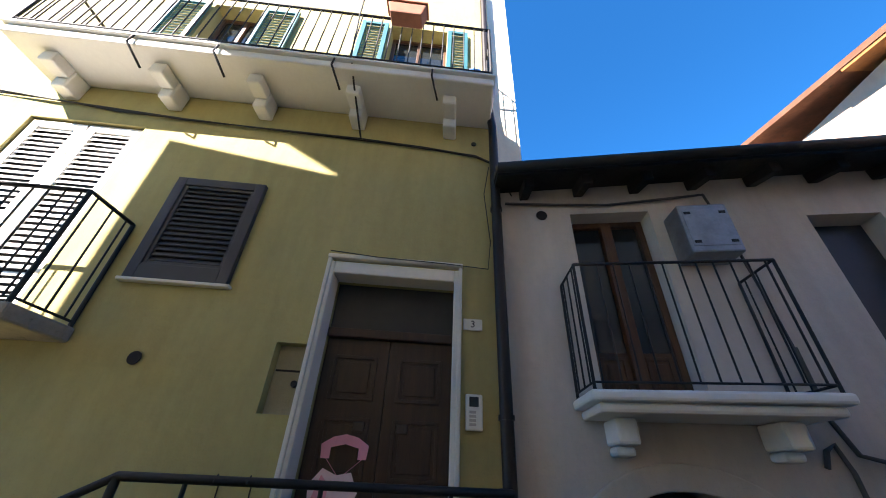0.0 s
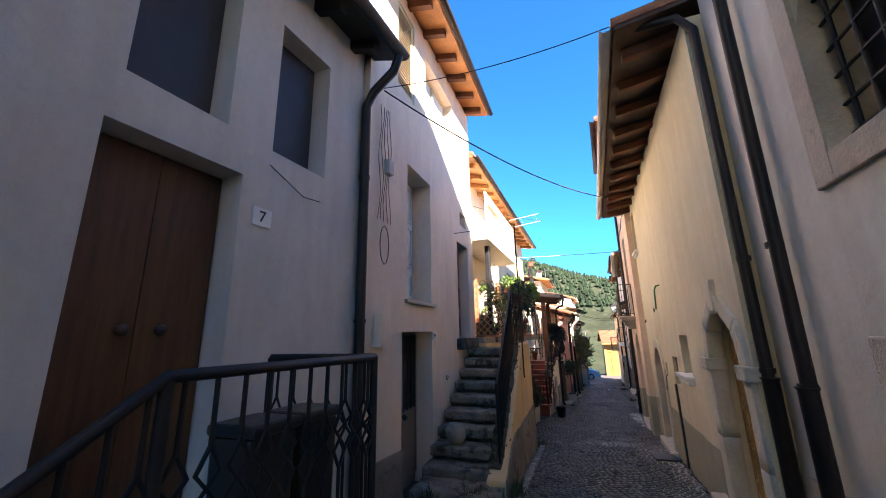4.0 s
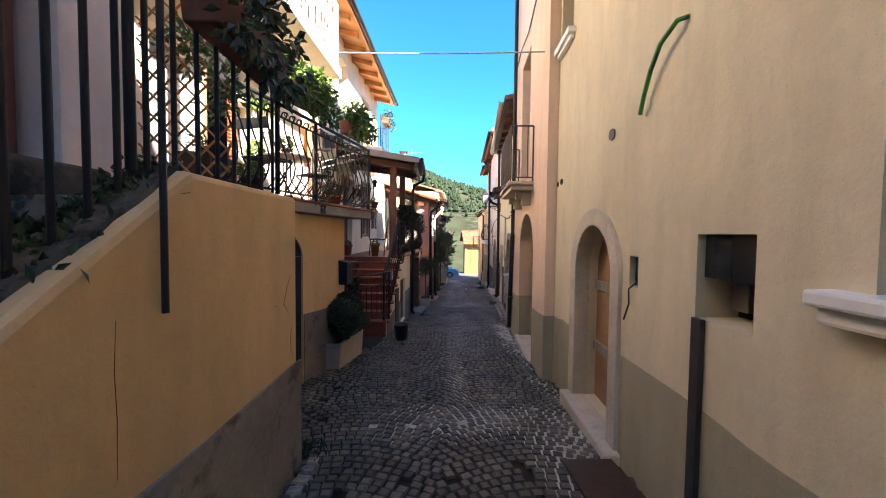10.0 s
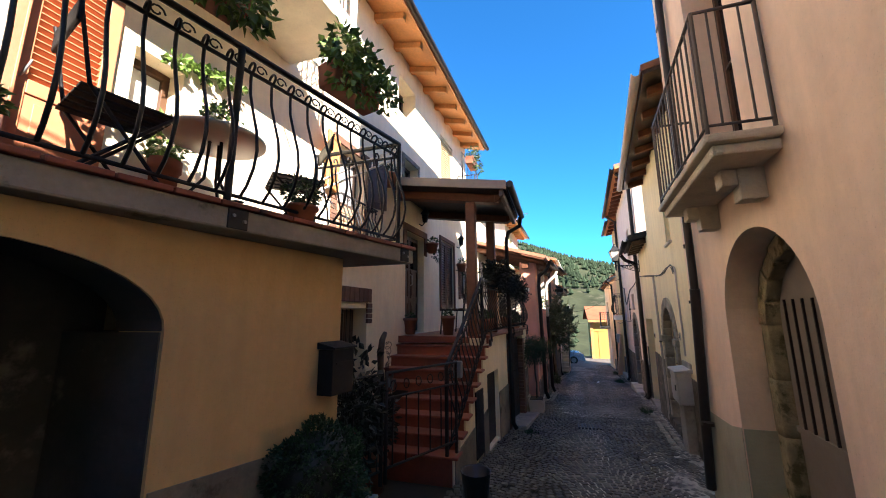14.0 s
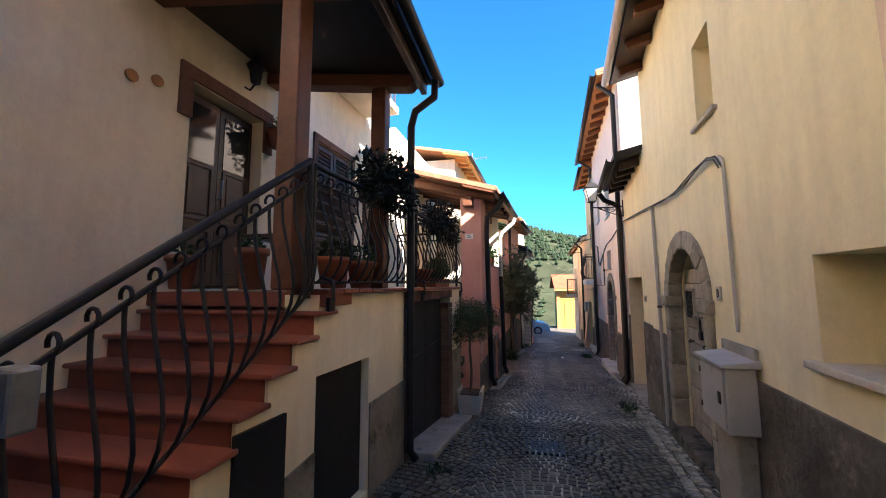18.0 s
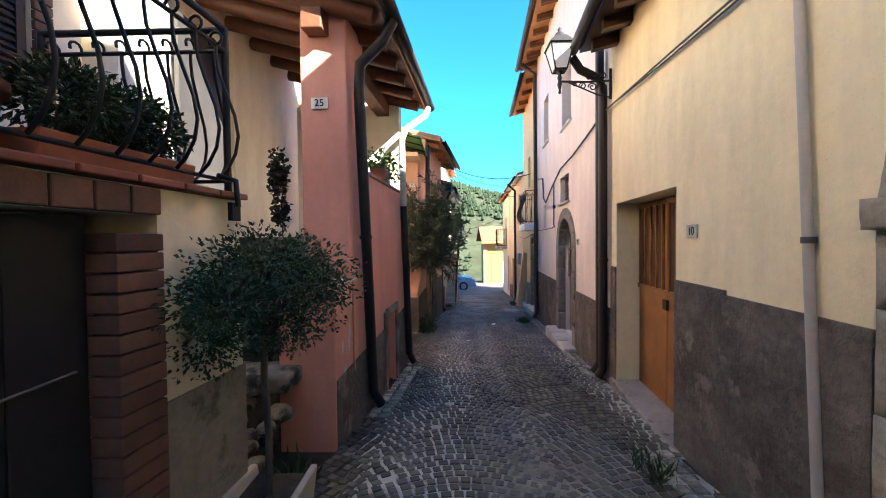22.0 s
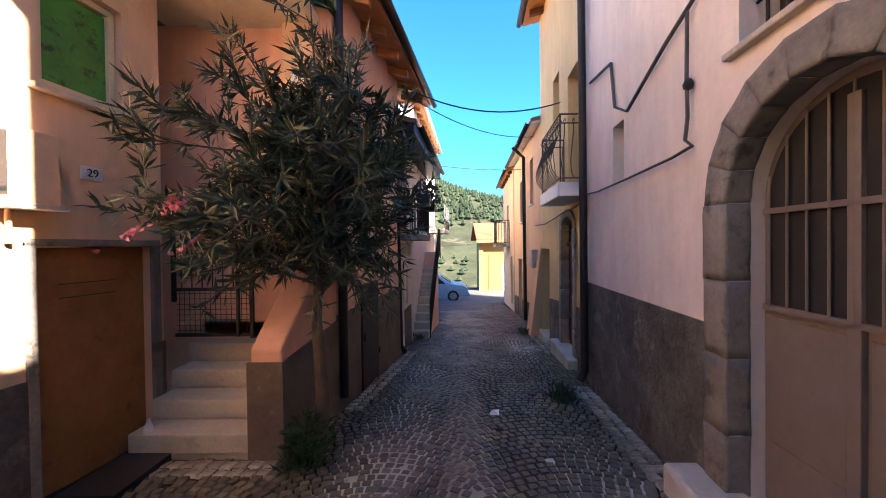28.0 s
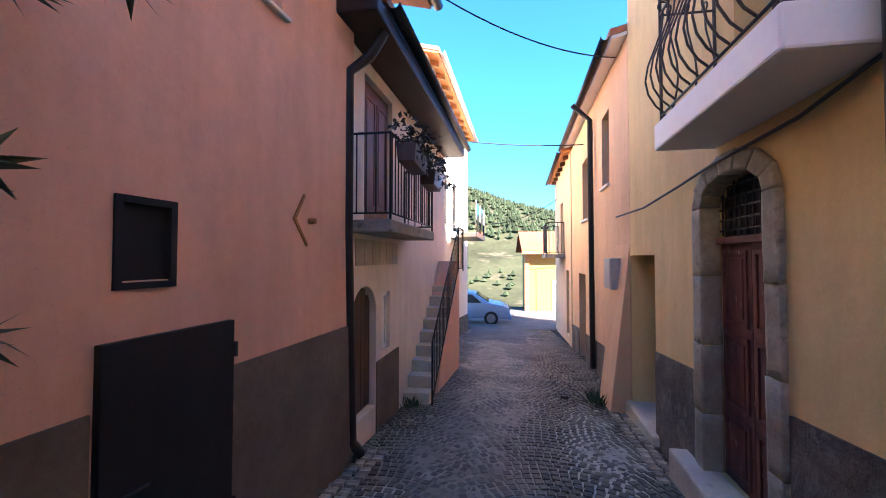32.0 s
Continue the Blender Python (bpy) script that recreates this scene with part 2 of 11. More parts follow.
def plaster(name, col, stain=None, at=0.66, bump=0.35):
    """Lime plaster with a faint warm cast, rain streaks, pits and trowel waves."""
    col, stain = [tuple(min(0.86, a * b) for a, b in zip(c, (1.04, 1.0, 0.91))) if c else None for c in (col, stain)]
    mat = surface(name, col, 0.9, 0.085, 0.55, 14.0, bump * 1.6, 48.0, stain=stain, stain_at=at, spec=0.2, dist=0.004)
    nt = mat.node_tree
    bs = nt.nodes["Principled BSDF"]
    c = bs.inputs["Base Color"].links[0].from_socket
    c = mix(nt, 1.0, c, ramp(nt, noise_tex(nt, 2.6, 6, 0.62, (2.2, 2.2, 0.4), 11.0), [(0.32, (0.91, 0.905, 0.895)), (0.62, (1.03,) * 3)]), "MULTIPLY")
    c = mix(nt, 1.0, c, ramp(nt, noise_tex(nt, 110, 4, 0.7, None, 5.0), [(0.27, (0.72,) * 3), (0.40, (1.0,) * 3)]), "MULTIPLY")
    nt.links.new(c, bs.inputs["Base Color"])
    b2 = nt.nodes.new("ShaderNodeBump")
    b2.inputs["Strength"].default_value, b2.inputs["Distance"].default_value = 0.35, 0.03
    nt.links.new(noise_tex(nt, 4.5, 3, 0.5, None, 2.2), b2.inputs["Height"])
    nt.links.new(bs.inputs["Normal"].links[0].from_socket, b2.inputs["Normal"])
    nt.links.new(b2.outputs[0], bs.inputs["Normal"])
    return mat


M = {
    "green": plaster("green_plaster", (0.40, 0.365, 0.178), (0.365, 0.335, 0.160)),
    "lilac": plaster("grey_plaster", (0.545, 0.510, 0.495), (0.50, 0.468, 0.455)),
    "peach": plaster("peach_plaster", (0.72, 0.605, 0.515), (0.68, 0.56, 0.47)),
    "bluewhite": plaster("pale_plaster", (0.63, 0.63, 0.61), (0.58, 0.575, 0.555)),
    "cream": plaster("cream_plaster", (0.635, 0.58, 0.445), (0.60, 0.54, 0.405)),
    "ochre": plaster("ochre_plaster", (0.64, 0.455, 0.25), (0.53, 0.375, 0.21)),
    "white": plaster("white_plaster", (0.80, 0.76, 0.68), (0.76, 0.71, 0.62)),
    "butter": plaster("butter_plaster", (0.79, 0.71, 0.57), (0.76, 0.67, 0.53)),
    "pink": plaster("pink_plaster", (0.61, 0.305, 0.25), (0.63, 0.37, 0.315), 0.72),
    "salmon": plaster("salmon_plaster", (0.74, 0.43, 0.33), (0.70, 0.40, 0.31)),
    "orange": plaster("orange_plaster", (0.72, 0.485, 0.325), (0.68, 0.44, 0.29)),
    "blush": plaster("blush_plaster", (0.74, 0.57, 0.46), (0.70, 0.53, 0.42)),
    "yellow": plaster("yellow_plaster", (0.79, 0.704, 0.48), (0.76, 0.64, 0.44)),
    "mauve": plaster("mauve_plaster", (0.76, 0.675, 0.63), (0.72, 0.635, 0.59)),
    "gold": plaster("gold_plaster", (0.73, 0.53, 0.27), (0.67, 0.47, 0.23)),
    "apricot": plaster("apricot_plaster", (0.70, 0.44, 0.28), (0.64, 0.38, 0.24)),
    "dado_green": plaster("grey_green_render", (0.34, 0.33, 0.26), (0.28, 0.27, 0.21), 0.6, 0.6),
    "dado_grey": surface("rough_grey_render", (0.155, 0.137, 0.115), 0.95, 0.42, 2.4, 18, 1.0, 20, stain=(0.24, 0.205, 0.175), stain_at=0.56, spec=0.15, dist=0.04),
    "dado_brown": surface("brown_grey_render", (0.165, 0.132, 0.105), 0.95, 0.25, 2.0, 25, 0.6, 45, stain=(0.22, 0.18, 0.16), stain_at=0.62, spec=0.15, dist=0.008),
    "cement": surface("bare_cement", (0.25, 0.225, 0.185), 0.95, 0.3, 2.0, 26, 0.8, 40, stain=(0.11, 0.098, 0.072), stain_at=0.55, spec=0.2, dist=0.010),
    "concrete": surface("weathered_concrete", (0.31, 0.28, 0.235), 0.9, 0.2, 3.0, 30, 0.5, 60, stain=(0.14, 0.13, 0.11), stain_at=0.58, spec=0.2, dist=0.006),
    "stone": surface("pale_limestone", (0.56, 0.49, 0.385), 0.85, 0.16, 3.0, 26, 0.8, 36, stain=(0.42, 0.36, 0.28), stain_at=0.60, spec=0.3, dist=0.016),
    "stone_pale": surface("weathered_cream_stone", (0.61, 0.55, 0.435), 0.88, 0.12, 2.4, 30, 0.9, 30, stain=(0.52, 0.46, 0.36), stain_at=0.60, spec=0.25, dist=0.014),
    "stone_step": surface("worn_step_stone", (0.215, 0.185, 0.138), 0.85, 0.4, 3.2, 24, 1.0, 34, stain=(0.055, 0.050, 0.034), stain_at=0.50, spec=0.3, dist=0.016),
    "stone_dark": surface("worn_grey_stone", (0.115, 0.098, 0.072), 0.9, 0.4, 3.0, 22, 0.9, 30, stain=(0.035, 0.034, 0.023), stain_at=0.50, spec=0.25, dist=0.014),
    "stone_grey": surface("grey_arch_stone", (0.36, 0.305, 0.225), 0.85, 0.3, 3.0, 26, 0.8, 34, stain=(0.20, 0.165, 0.12), stain_at=0.58, spec=0.3, dist=0.012),
    "marble": surface("white_marble", (0.68, 0.65, 0.58), 0.5, 0.07, 2.0, 20, 0.06, 60),
    "whitepaint": surface("white_paint", (0.78, 0.77, 0.74), 0.5, 0.05, 2, 30, 0.08, 60),
    "iron": surface("black_iron", (0.017, 0.016, 0.016), 0.55, 0.25, 6, 60, 0.15, 90, spec=0.3),
    "ironbrown": surface("brown_iron", (0.055, 0.035, 0.025), 0.5, 0.25, 6, 60, 0.15, 90, spec=0.5),
    "pipe": surface("brown_painted_pipe", (0.022, 0.017, 0.015), 0.48, 0.25, 4, 40, 0.08, 60, spec=0.3),
    "pipe_white": surface("pale_painted_pipe", (0.42, 0.38, 0.33), 0.45, 0.08, 4, 40, 0.05, 60),
    "wood_dark": surface("dark_door_wood", (0.050, 0.026, 0.015), 0.42, 0.35, 3, 30, 0.3, 40, stretch=(6, 6, 0.6), spec=0.45),
    "wood_brown": surface("brown_panel_wood", (0.095, 0.043, 0.019), 0.5, 0.35, 3, 30, 0.3, 40, stretch=(7, 7, 0.5), spec=0.4),
    "wood_red": surface("red_brown_wood", (0.17, 0.062, 0.036), 0.5, 0.3, 3, 30, 0.3, 40, stretch=(6, 6, 0.6), spec=0.4),
    "wood_beam": surface("stained_beam_wood", (0.13, 0.048, 0.022), 0.55, 0.35, 3, 30, 0.35, 40, spec=0.35),
    "wood_orange": surface("orange_pine", (0.50, 0.22, 0.075), 0.5, 0.25, 3, 25, 0.25, 40, spec=0.35),
    "wood_old": surface("bleached_grey_wood", (0.33, 0.29, 0.24), 0.85, 0.3, 4, 30, 0.6, 40, stain=(0.15, 0.12, 0.10), stain_at=0.6, stretch=(5, 5, 0.7), spec=0.25, dist=0.006),
    "wood_worn": surface("worn_red_door_wood", (0.16, 0.060, 0.045), 0.75, 0.35, 4, 30, 0.5, 40, stain=(0.34, 0.26, 0.20), stain_at=0.60, stretch=(3, 3, 0.8), spec=0.3, dist=0.005),
    "paint_flake": surface("flaking_white_paint", (0.70, 0.68, 0.62), 0.75, 0.1, 4, 30, 0.5, 40, stain=(0.33, 0.29, 0.24), stain_at=0.56, stretch=(3, 3, 0.8), dist=0.005),
    "ply": surface("brown_hardboard", (0.33, 0.20, 0.11), 0.75, 0.18, 2.5, 20, 0.15, 30, stain=(0.22, 0.13, 0.07), stain_at=0.6, spec=0.3),
    "rust": surface("rusty_brown_sheet", (0.30, 0.135, 0.045), 0.6, 0.25, 2.5, 22, 0.3, 40, stain=(0.18, 0.075, 0.03), stain_at=0.62, spec=0.35),
    "sheet_grey": surface("grey_brown_sheet", (0.20, 0.165, 0.14), 0.5, 0.15, 2.5, 22, 0.15, 40, stain=(0.14, 0.11, 0.09), stain_at=0.66, spec=0.4),
    "sheet_dark": surface("dark_sheet", (0.035, 0.033, 0.032), 0.5, 0.2, 2.5, 22, 0.15, 40, spec=0.4),
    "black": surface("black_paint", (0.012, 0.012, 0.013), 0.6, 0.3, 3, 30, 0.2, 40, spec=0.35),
    "louver": surface("dark_grey_shutter", (0.045, 0.043, 0.045), 0.5, 0.12, 3, 30, 0.1, 60, spec=0.4),
    "teal": surface("teal_shutter", (0.03, 0.13, 0.15), 0.5, 0.15, 3, 30, 0.1, 60, spec=0.4),
    "tile_roof": surface("clay_tile", (0.34, 0.15, 0.085), 0.85, 0.3, 3, 25, 0.4, 40, rnd=0.35, stain=(0.20, 0.12, 0.08), stain_at=0.6),
    "tile_dark": surface("dark_old_tile", (0.030, 0.027, 0.026), 0.8, 0.3, 3, 25, 0.5, 40, rnd=0.3),
    "terracotta": surface("terracotta_tile", (0.25, 0.072, 0.042), 0.5, 0.2, 3, 25, 0.12, 40, rnd=0.2, spec=0.4),
    "brick": surface("red_brown_brick", (0.155, 0.080, 0.052), 0.9, 0.25, 6, 40, 0.5, 60, rnd=0.3, dist=0.005),
    "clay": surface("clay_pot", (0.30, 0.115, 0.065), 0.85, 0.15, 6, 40, 0.2, 60, rnd=0.15),
    "stonepot": surface("cast_stone_planter", (0.42, 0.37, 0.30), 0.85, 0.12, 6, 40, 0.3, 60),
    "soil": surface("dark_soil", (0.035, 0.026, 0.020), 1.0, 0.4, 14, 50, 0.8, 30, dist=0.02),
    "galv": surface("galvanised_sheet", (0.28, 0.29, 0.30), 0.42, 0.2, 6, 40, 0.08, 60, metal=0.7),
    "box_grey": surface("grey_fibreglass_cabinet", (0.42, 0.40, 0.37), 0.65, 0.12, 4, 30, 0.1, 60, stain=(0.22, 0.19, 0.17), stain_at=0.64),
    "cable": surface("grey_cable", (0.09, 0.085, 0.08), 0.7, 0.2, 6, 40, 0.1, 60),
    "cable_black": surface("black_cable", (0.018, 0.018, 0.018), 0.6, 0.2, 6, 40, 0.1, 60),
    "plastic_white": surface("white_plastic", (0.75, 0.74, 0.70), 0.4, 0.04, 6, 40, 0.03, 60, spec=0.5),
    "plastic_black": surface("black_plastic", (0.02, 0.02, 0.02), 0.4, 0.1, 6, 40, 0.03, 60, spec=0.5),
    "ink": surface("black_lettering", (0.015, 0.015, 0.02), 0.6, 0.05, 6, 40, 0.0, 60),
    "plate": surface("enamel_plate", (0.72, 0.70, 0.64), 0.35, 0.05, 6, 40, 0.03, 60, spec=0.5),
    # Near-black colour, used in place of unlit depth behind openings and in holes.
    "dark": surface("painted_dark_interior", (0.03, 0.028, 0.026), 0.9, 0.2, 3, 20, 0.1, 40),
    "asphalt": surface("worn_asphalt", (0.095, 0.085, 0.074), 0.85, 0.25, 1.6, 40, 0.7, 90, stain=(0.14, 0.125, 0.108), stain_at=0.58, dist=0.008),
    "mortar": surface("sett_joint_dirt", (0.030, 0.025, 0.018), 0.95, 0.4, 1.6, 40, 0.8, 70, stain=(0.12, 0.10, 0.075), stain_at=0.66, dist=0.01),
    "sett": surface("basalt_sett", (0.120, 0.102, 0.074), 0.6, 0.4, 2.0, 34, 1.0, 55, rnd=0.45, spec=0.35, stain=(0.19, 0.165, 0.125), stain_at=0.64, dist=0.008),
    "boulder": surface("pale_boulder", (0.33, 0.29, 0.225), 0.9, 0.25, 4.0, 26, 1.0, 30, stain=(0.14, 0.125, 0.09), stain_at=0.57, spec=0.2, dist=0.02),
    "sett_pale": surface("pale_limestone_sett", (0.36, 0.315, 0.245), 0.75, 0.3, 3.0, 40, 0.8, 60, rnd=0.4, dist=0.008, stain=(0.12, 0.10, 0.07), stain_at=0.60),
    "leaf": surface("dark_green_leaf", (0.035, 0.070, 0.022), 0.5, 0.35, 4, 30, 0.0, 30, rnd=0.5, spec=0.4),
    "leaf_olive": surface("oleander_leaf", (0.060, 0.082, 0.038), 0.5, 0.3, 4, 30, 0.0, 30, rnd=0.5, spec=0.4),
    "leaf_light": surface("fresh_green_leaf", (0.13, 0.22, 0.04), 0.5, 0.3, 4, 30, 0.0, 30, rnd=0.5, spec=0.4),
    "leaf_dark": surface("purple_dark_leaf", (0.022, 0.026, 0.018), 0.45, 0.35, 4, 30, 0.0, 30, rnd=0.5, spec=0.4),
    "bark": surface("grey_brown_bark", (0.11, 0.085, 0.06), 0.95, 0.3, 8, 40, 0.8, 40, dist=0.01),
    "flower": surface("pink_petal", (0.72, 0.22, 0.28), 0.6, 0.2, 6, 40, 0.0, 60, rnd=0.2),
    "pinkboard": surface("pink_card", (0.75, 0.32, 0.42), 0.6, 0.05, 6, 40, 0.0, 60),
    "paleboard": surface("pale_pink_card", (0.80, 0.62, 0.68), 0.6, 0.05, 6, 40, 0.0, 60),
    "skyblue": surface("blue_plastic", (0.02, 0.16, 0.55), 0.4, 0.1, 6, 40, 0.0, 60),
    "carpaint": surface("pale_blue_car_paint", (0.30, 0.42, 0.55), 0.25, 0.04, 2, 30, 0.0, 60, metal=0.3, spec=0.6),
    "rubber": surface("tyre_rubber", (0.02, 0.02, 0.02), 0.85, 0.1, 6, 40, 0.1, 60),
    "greenplastic": surface("green_ribbed_plastic", (0.04, 0.22, 0.035), 0.35, 0.25, 5, 40, 0.1, 60, stain=(0.02, 0.05, 0.015), stain_at=0.55),
    "green_bright": surface("bright_green_plastic", (0.02, 0.42, 0.03), 0.4, 0.06, 6, 40, 0.03, 60, spec=0.5),
    "hill": surface("wooded_hillside", (0.036, 0.042, 0.022), 1.0, 0.4, 0.03, 0.3, 0.0, 1, stain=(0.075, 0.070, 0.045), stain_at=0.56, spec=0.1),
    "pine": surface("pine_crowns", (0.027, 0.041, 0.021), 1.0, 0.3, 0.03, 0.4, 0.0, 1, rnd=0.35, spec=0.1),
    # Dark base colour stands in for the shade of the deep passage.
    "passage_shade": surface("shaded_plaster", (0.075, 0.070, 0.062), 0.95, 0.3, 1.6, 20, 0.5, 40, stain=(0.17, 0.15, 0.125), stain_at=0.6),
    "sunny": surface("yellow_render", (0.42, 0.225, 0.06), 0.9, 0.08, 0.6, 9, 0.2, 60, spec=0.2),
    "tile_red": surface("red_clay_tile", (0.30, 0.085, 0.035), 0.85, 0.25, 1.2, 12, 0.4, 30),
    "shutter_pale": surface("pale_yellow_shutter", (0.62, 0.50, 0.30), 0.6, 0.08, 3, 30, 0.1, 60),
    "shutter_terra": surface("terracotta_shutter", (0.42, 0.16, 0.075), 0.55, 0.1, 3, 30, 0.1, 60),
    # Grey blind colour; on panes it stands in for reflections in the glass.
    "blind": surface("grey_blind_reflection", (0.27, 0.26, 0.25), 0.6, 0.1, 3, 30, 0.1, 60, stretch=(5, 5, 0.3)),
    "board_pale": surface("pale_wood_board", (0.40, 0.24, 0.14), 0.7, 0.25, 3, 30, 0.3, 40, stretch=(1, 1, 6)),
    "moss_stone": surface("mossy_limestone", (0.27, 0.225, 0.14), 0.9, 0.3, 4, 26, 0.9, 30, stain=(0.10, 0.09, 0.045), stain_at=0.52, spec=0.2, dist=0.014),
    "flaked": surface("flaked_whitewash", (0.60, 0.55, 0.49), 0.9, 0.2, 5, 30, 0.8, 30, stain=(0.36, 0.30, 0.25), stain_at=0.56, spec=0.2, dist=0.01),
    "curtain": surface("pale_curtain", (0.62, 0.62, 0.60), 0.9, 0.08, 4, 40, 0.1, 60),
}


def strand_board():
    """Pressed board of pale and dark wood strands lying every way."""
    mat = bpy.data.materials.new("strand_board")
    mat.use_nodes = True
    nt = mat.node_tree
    bs = nt.nodes["Principled BSDF"]
    c = ramp(nt, noise_tex(nt, 5, 5, 0.6), [(0.3, (0.30, 0.150, 0.035)), (0.7, (0.47, 0.245, 0.065))])
    for st, sh, at, col in (((1, 3.2, 1.0), 2.0, 0.635, (0.62, 0.40, 0.16)), ((1, 1.0, 3.4), 5.0, 0.63, (0.58, 0.36, 0.13)), ((2, 2.4, 0.7), 9.0, 0.65, (0.70, 0.50, 0.24)), ((1, 0.8, 2.2), 14.0, 0.66, (0.22, 0.10, 0.03))):
        f = ramp(nt, noise_tex(nt, 11, 2, 0.5, st, sh), [(at, (0, 0, 0)), (at + 0.02, (1, 1, 1))])
        c = mix(nt, f, c, col)
    c = mix(nt, 1.0, c, ramp(nt, noise_tex(nt, 90, 3, 0.6, (1, 1, 0.3)), [(0.3, (0.82,) * 3), (0.7, (1.08,) * 3)]), "MULTIPLY")
    nt.links.new(c, bs.inputs["Base Color"])
    bs.inputs["Roughness"].default_value = 0.62
    bp = nt.nodes.new("ShaderNodeBump")
    bp.inputs["Strength"].default_value, bp.inputs["Distance"].default_value = 0.4, 0.003
    nt.links.new(noise_tex(nt, 30, 4, 0.6), bp.inputs["Height"])
    nt.links.new(bp.outputs[0], bs.inputs["Normal"])
    return mat


M["osb"] = strand_board()
glass = bpy.data.materials.new("window_glass")
glass.use_nodes = True
gb = glass.node_tree.nodes["Principled BSDF"]
gb.inputs["Base Color"].default_value = (0.02, 0.024, 0.026, 1)
gb.inputs["Roughness"].default_value = 0.06
gb.inputs["Specular IOR Level"].default_value = 0.5
M["glass"] = glass


# ---- fronts ----
W_G = Wall(-2.592, 0.0, -1.836, 7.776, 1)
W_L2 = Wall(-1.793, 7.56, -1.706, 11.448, 1)
W_L3 = Wall(-2.20, 11.8, -1.745, 21.06, 1)
W_SW = Wall(-0.54, 17.28, -0.19, 21.0, 1)
W_AW = Wall(-1.24, 13.62, -1.03, 14.85, 1)
W_TE = Wall(-1.41, 12.5, -0.715, 15.07, 1)
W_LW = Wall(-0.713, 8.64, -0.648, 11.9, 1)
W_P5 = Wall(0.076, 22.68, 0.302, 25.164, 1)
W_O6 = Wall(-1.32, 25.9, -1.102, 28.08, 1)
W_P7 = Wall(0.20, 27.6, 0.67, 31.32, 1)
W_P8 = Wall(0.60, 31.34, 0.93, 35.6, 1)
W_L9 = Wall(0.55, 35.6, 0.95, 41.5, 1)
W_R0 = Wall(1.28, 3.0, 1.60, 8.18, -1)
W_R1 = Wall(1.43, 7.9, 1.78, 13.75, -1)
W_R2 = Wall(1.66, 13.76, 2.04, 17.92, -1)
W_R3 = Wall(2.268, 17.928, 2.955, 24.07, -1)
W_R4 = Wall(2.97, 24.084, 3.402, 29.6, -1)
W_R5 = Wall(3.456, 29.6, 3.90, 36.0, -1)


def house(name, label, w, y0, y1, top, ops, mat, depth=5.0, thick=0.4, base=None):
    """A house: front with openings, side walls and back, back wall and floor."""
    mid = (y0 + y1) / 2
    z0 = min(g(y0), g(y1)) - 0.5 if base is None else base
    h = thing(name, (w.x(mid) - w.side * depth / 2, mid, g(mid)), label, "house")
    mb = Mesh()
    ops = [(o[0] - 0.004, o[1] + 0.004, o[2] - 0.004, o[3] + 0.004, *o[4:]) for o in ops]
    pierced(mb, w, y0, y1, z0, top, thick, ops)
    for a, b in ((y0, y0 + 0.3), (y1 - 0.3, y1)):
        part("side_wall", Mesh().box(w, a, b, -depth, -thick - 0.002, z0, top), mat, h)
    part("back_wall", Mesh().box(w, y0 + 0.302, y1 - 0.302, -depth, -depth + 0.3, z0, top), mat, h)
    part("floor_slab", Mesh().box(w, y0 + 0.302, y1 - 0.302, -depth + 0.302, -thick - 0.002, z0, z0 + 0.2), M["cement"], h)
    part("wall", mb, mat, h)
    return h


def roof(h, w, y0, y1, z0, z1, over, depth, rise, mat, under_mat, beam=None, beam_n=0, gutter=True, fascia="pipe", gable=0.12, bw=0.05, r=0.055):
    """A pitched roof: slab, boarding, rafters and gutter. z0, z1: eave height at the two ends."""
    def m(y, d, z):
        p = w(y, d, 0)
        zz = z0 + (z1 - z0) * (y - y0) / (y1 - y0)
        return (p[0], p[1], zz + z + (over - d) * rise)
    mb = Mesh().box(m, y0 - gable, y1 + gable, -depth / 2, over, 0.05, 0.14)
    part("roof", mb, mat, h)
    part("boarding", Mesh().box(m, y0 - gable + 0.01, y1 + gable - 0.01, -0.3, over - 0.02, 0.0, 0.048), under_mat, h)
    back = Mesh()
    vs = []
    for y in (y0 - gable, y1 + gable):
        p, q = m(y, -depth / 2, 0.14), w(y, -depth - 0.3, 0)
        vs += [p, (q[0], q[1], p[2] - rise * (depth / 2 + 0.3)), (q[0], q[1], p[2] - rise * (depth / 2 + 0.3) - 0.09), (p[0], p[1], p[2] - 0.09)]
    back.add(vs, [(0, 1, 5, 4), (3, 7, 6, 2), (0, 3, 2, 1), (4, 5, 6, 7), (1, 2, 6, 5), (0, 4, 7, 3)])
    part("roof_back", back, mat, h)
    for i in range(beam_n):
        y = y0 + (y1 - y0) * (i + 0.5) / beam_n
        b = Mesh().box(m, y - bw, y + bw, -0.1, over - 0.1, -0.12, -0.002)
        part("rafter", b, beam, h, bevel=0.008)
    if gutter:
        gm = Mesh()
        n = 8
        pts = []
        for y in (y0 - gable, y1 + gable):
            for k in range(n + 1):
                a = math.pi * k / n
                p = m(y, over + 0.06, 0)
                pts.append((p[0] + w.side * math.cos(a) * -r, p[1], p[2] + 0.06 - math.sin(a) * r))
        fs = [(k, k + 1, n + 2 + k, n + 1 + k) for k in range(n)]
        gm.add(pts, fs, True)
        ob = part("gutter", gm, M[fascia], h)
        so = ob.modifiers.new("sheet", "SOLIDIFY")
        so.thickness = 0.006
    return m


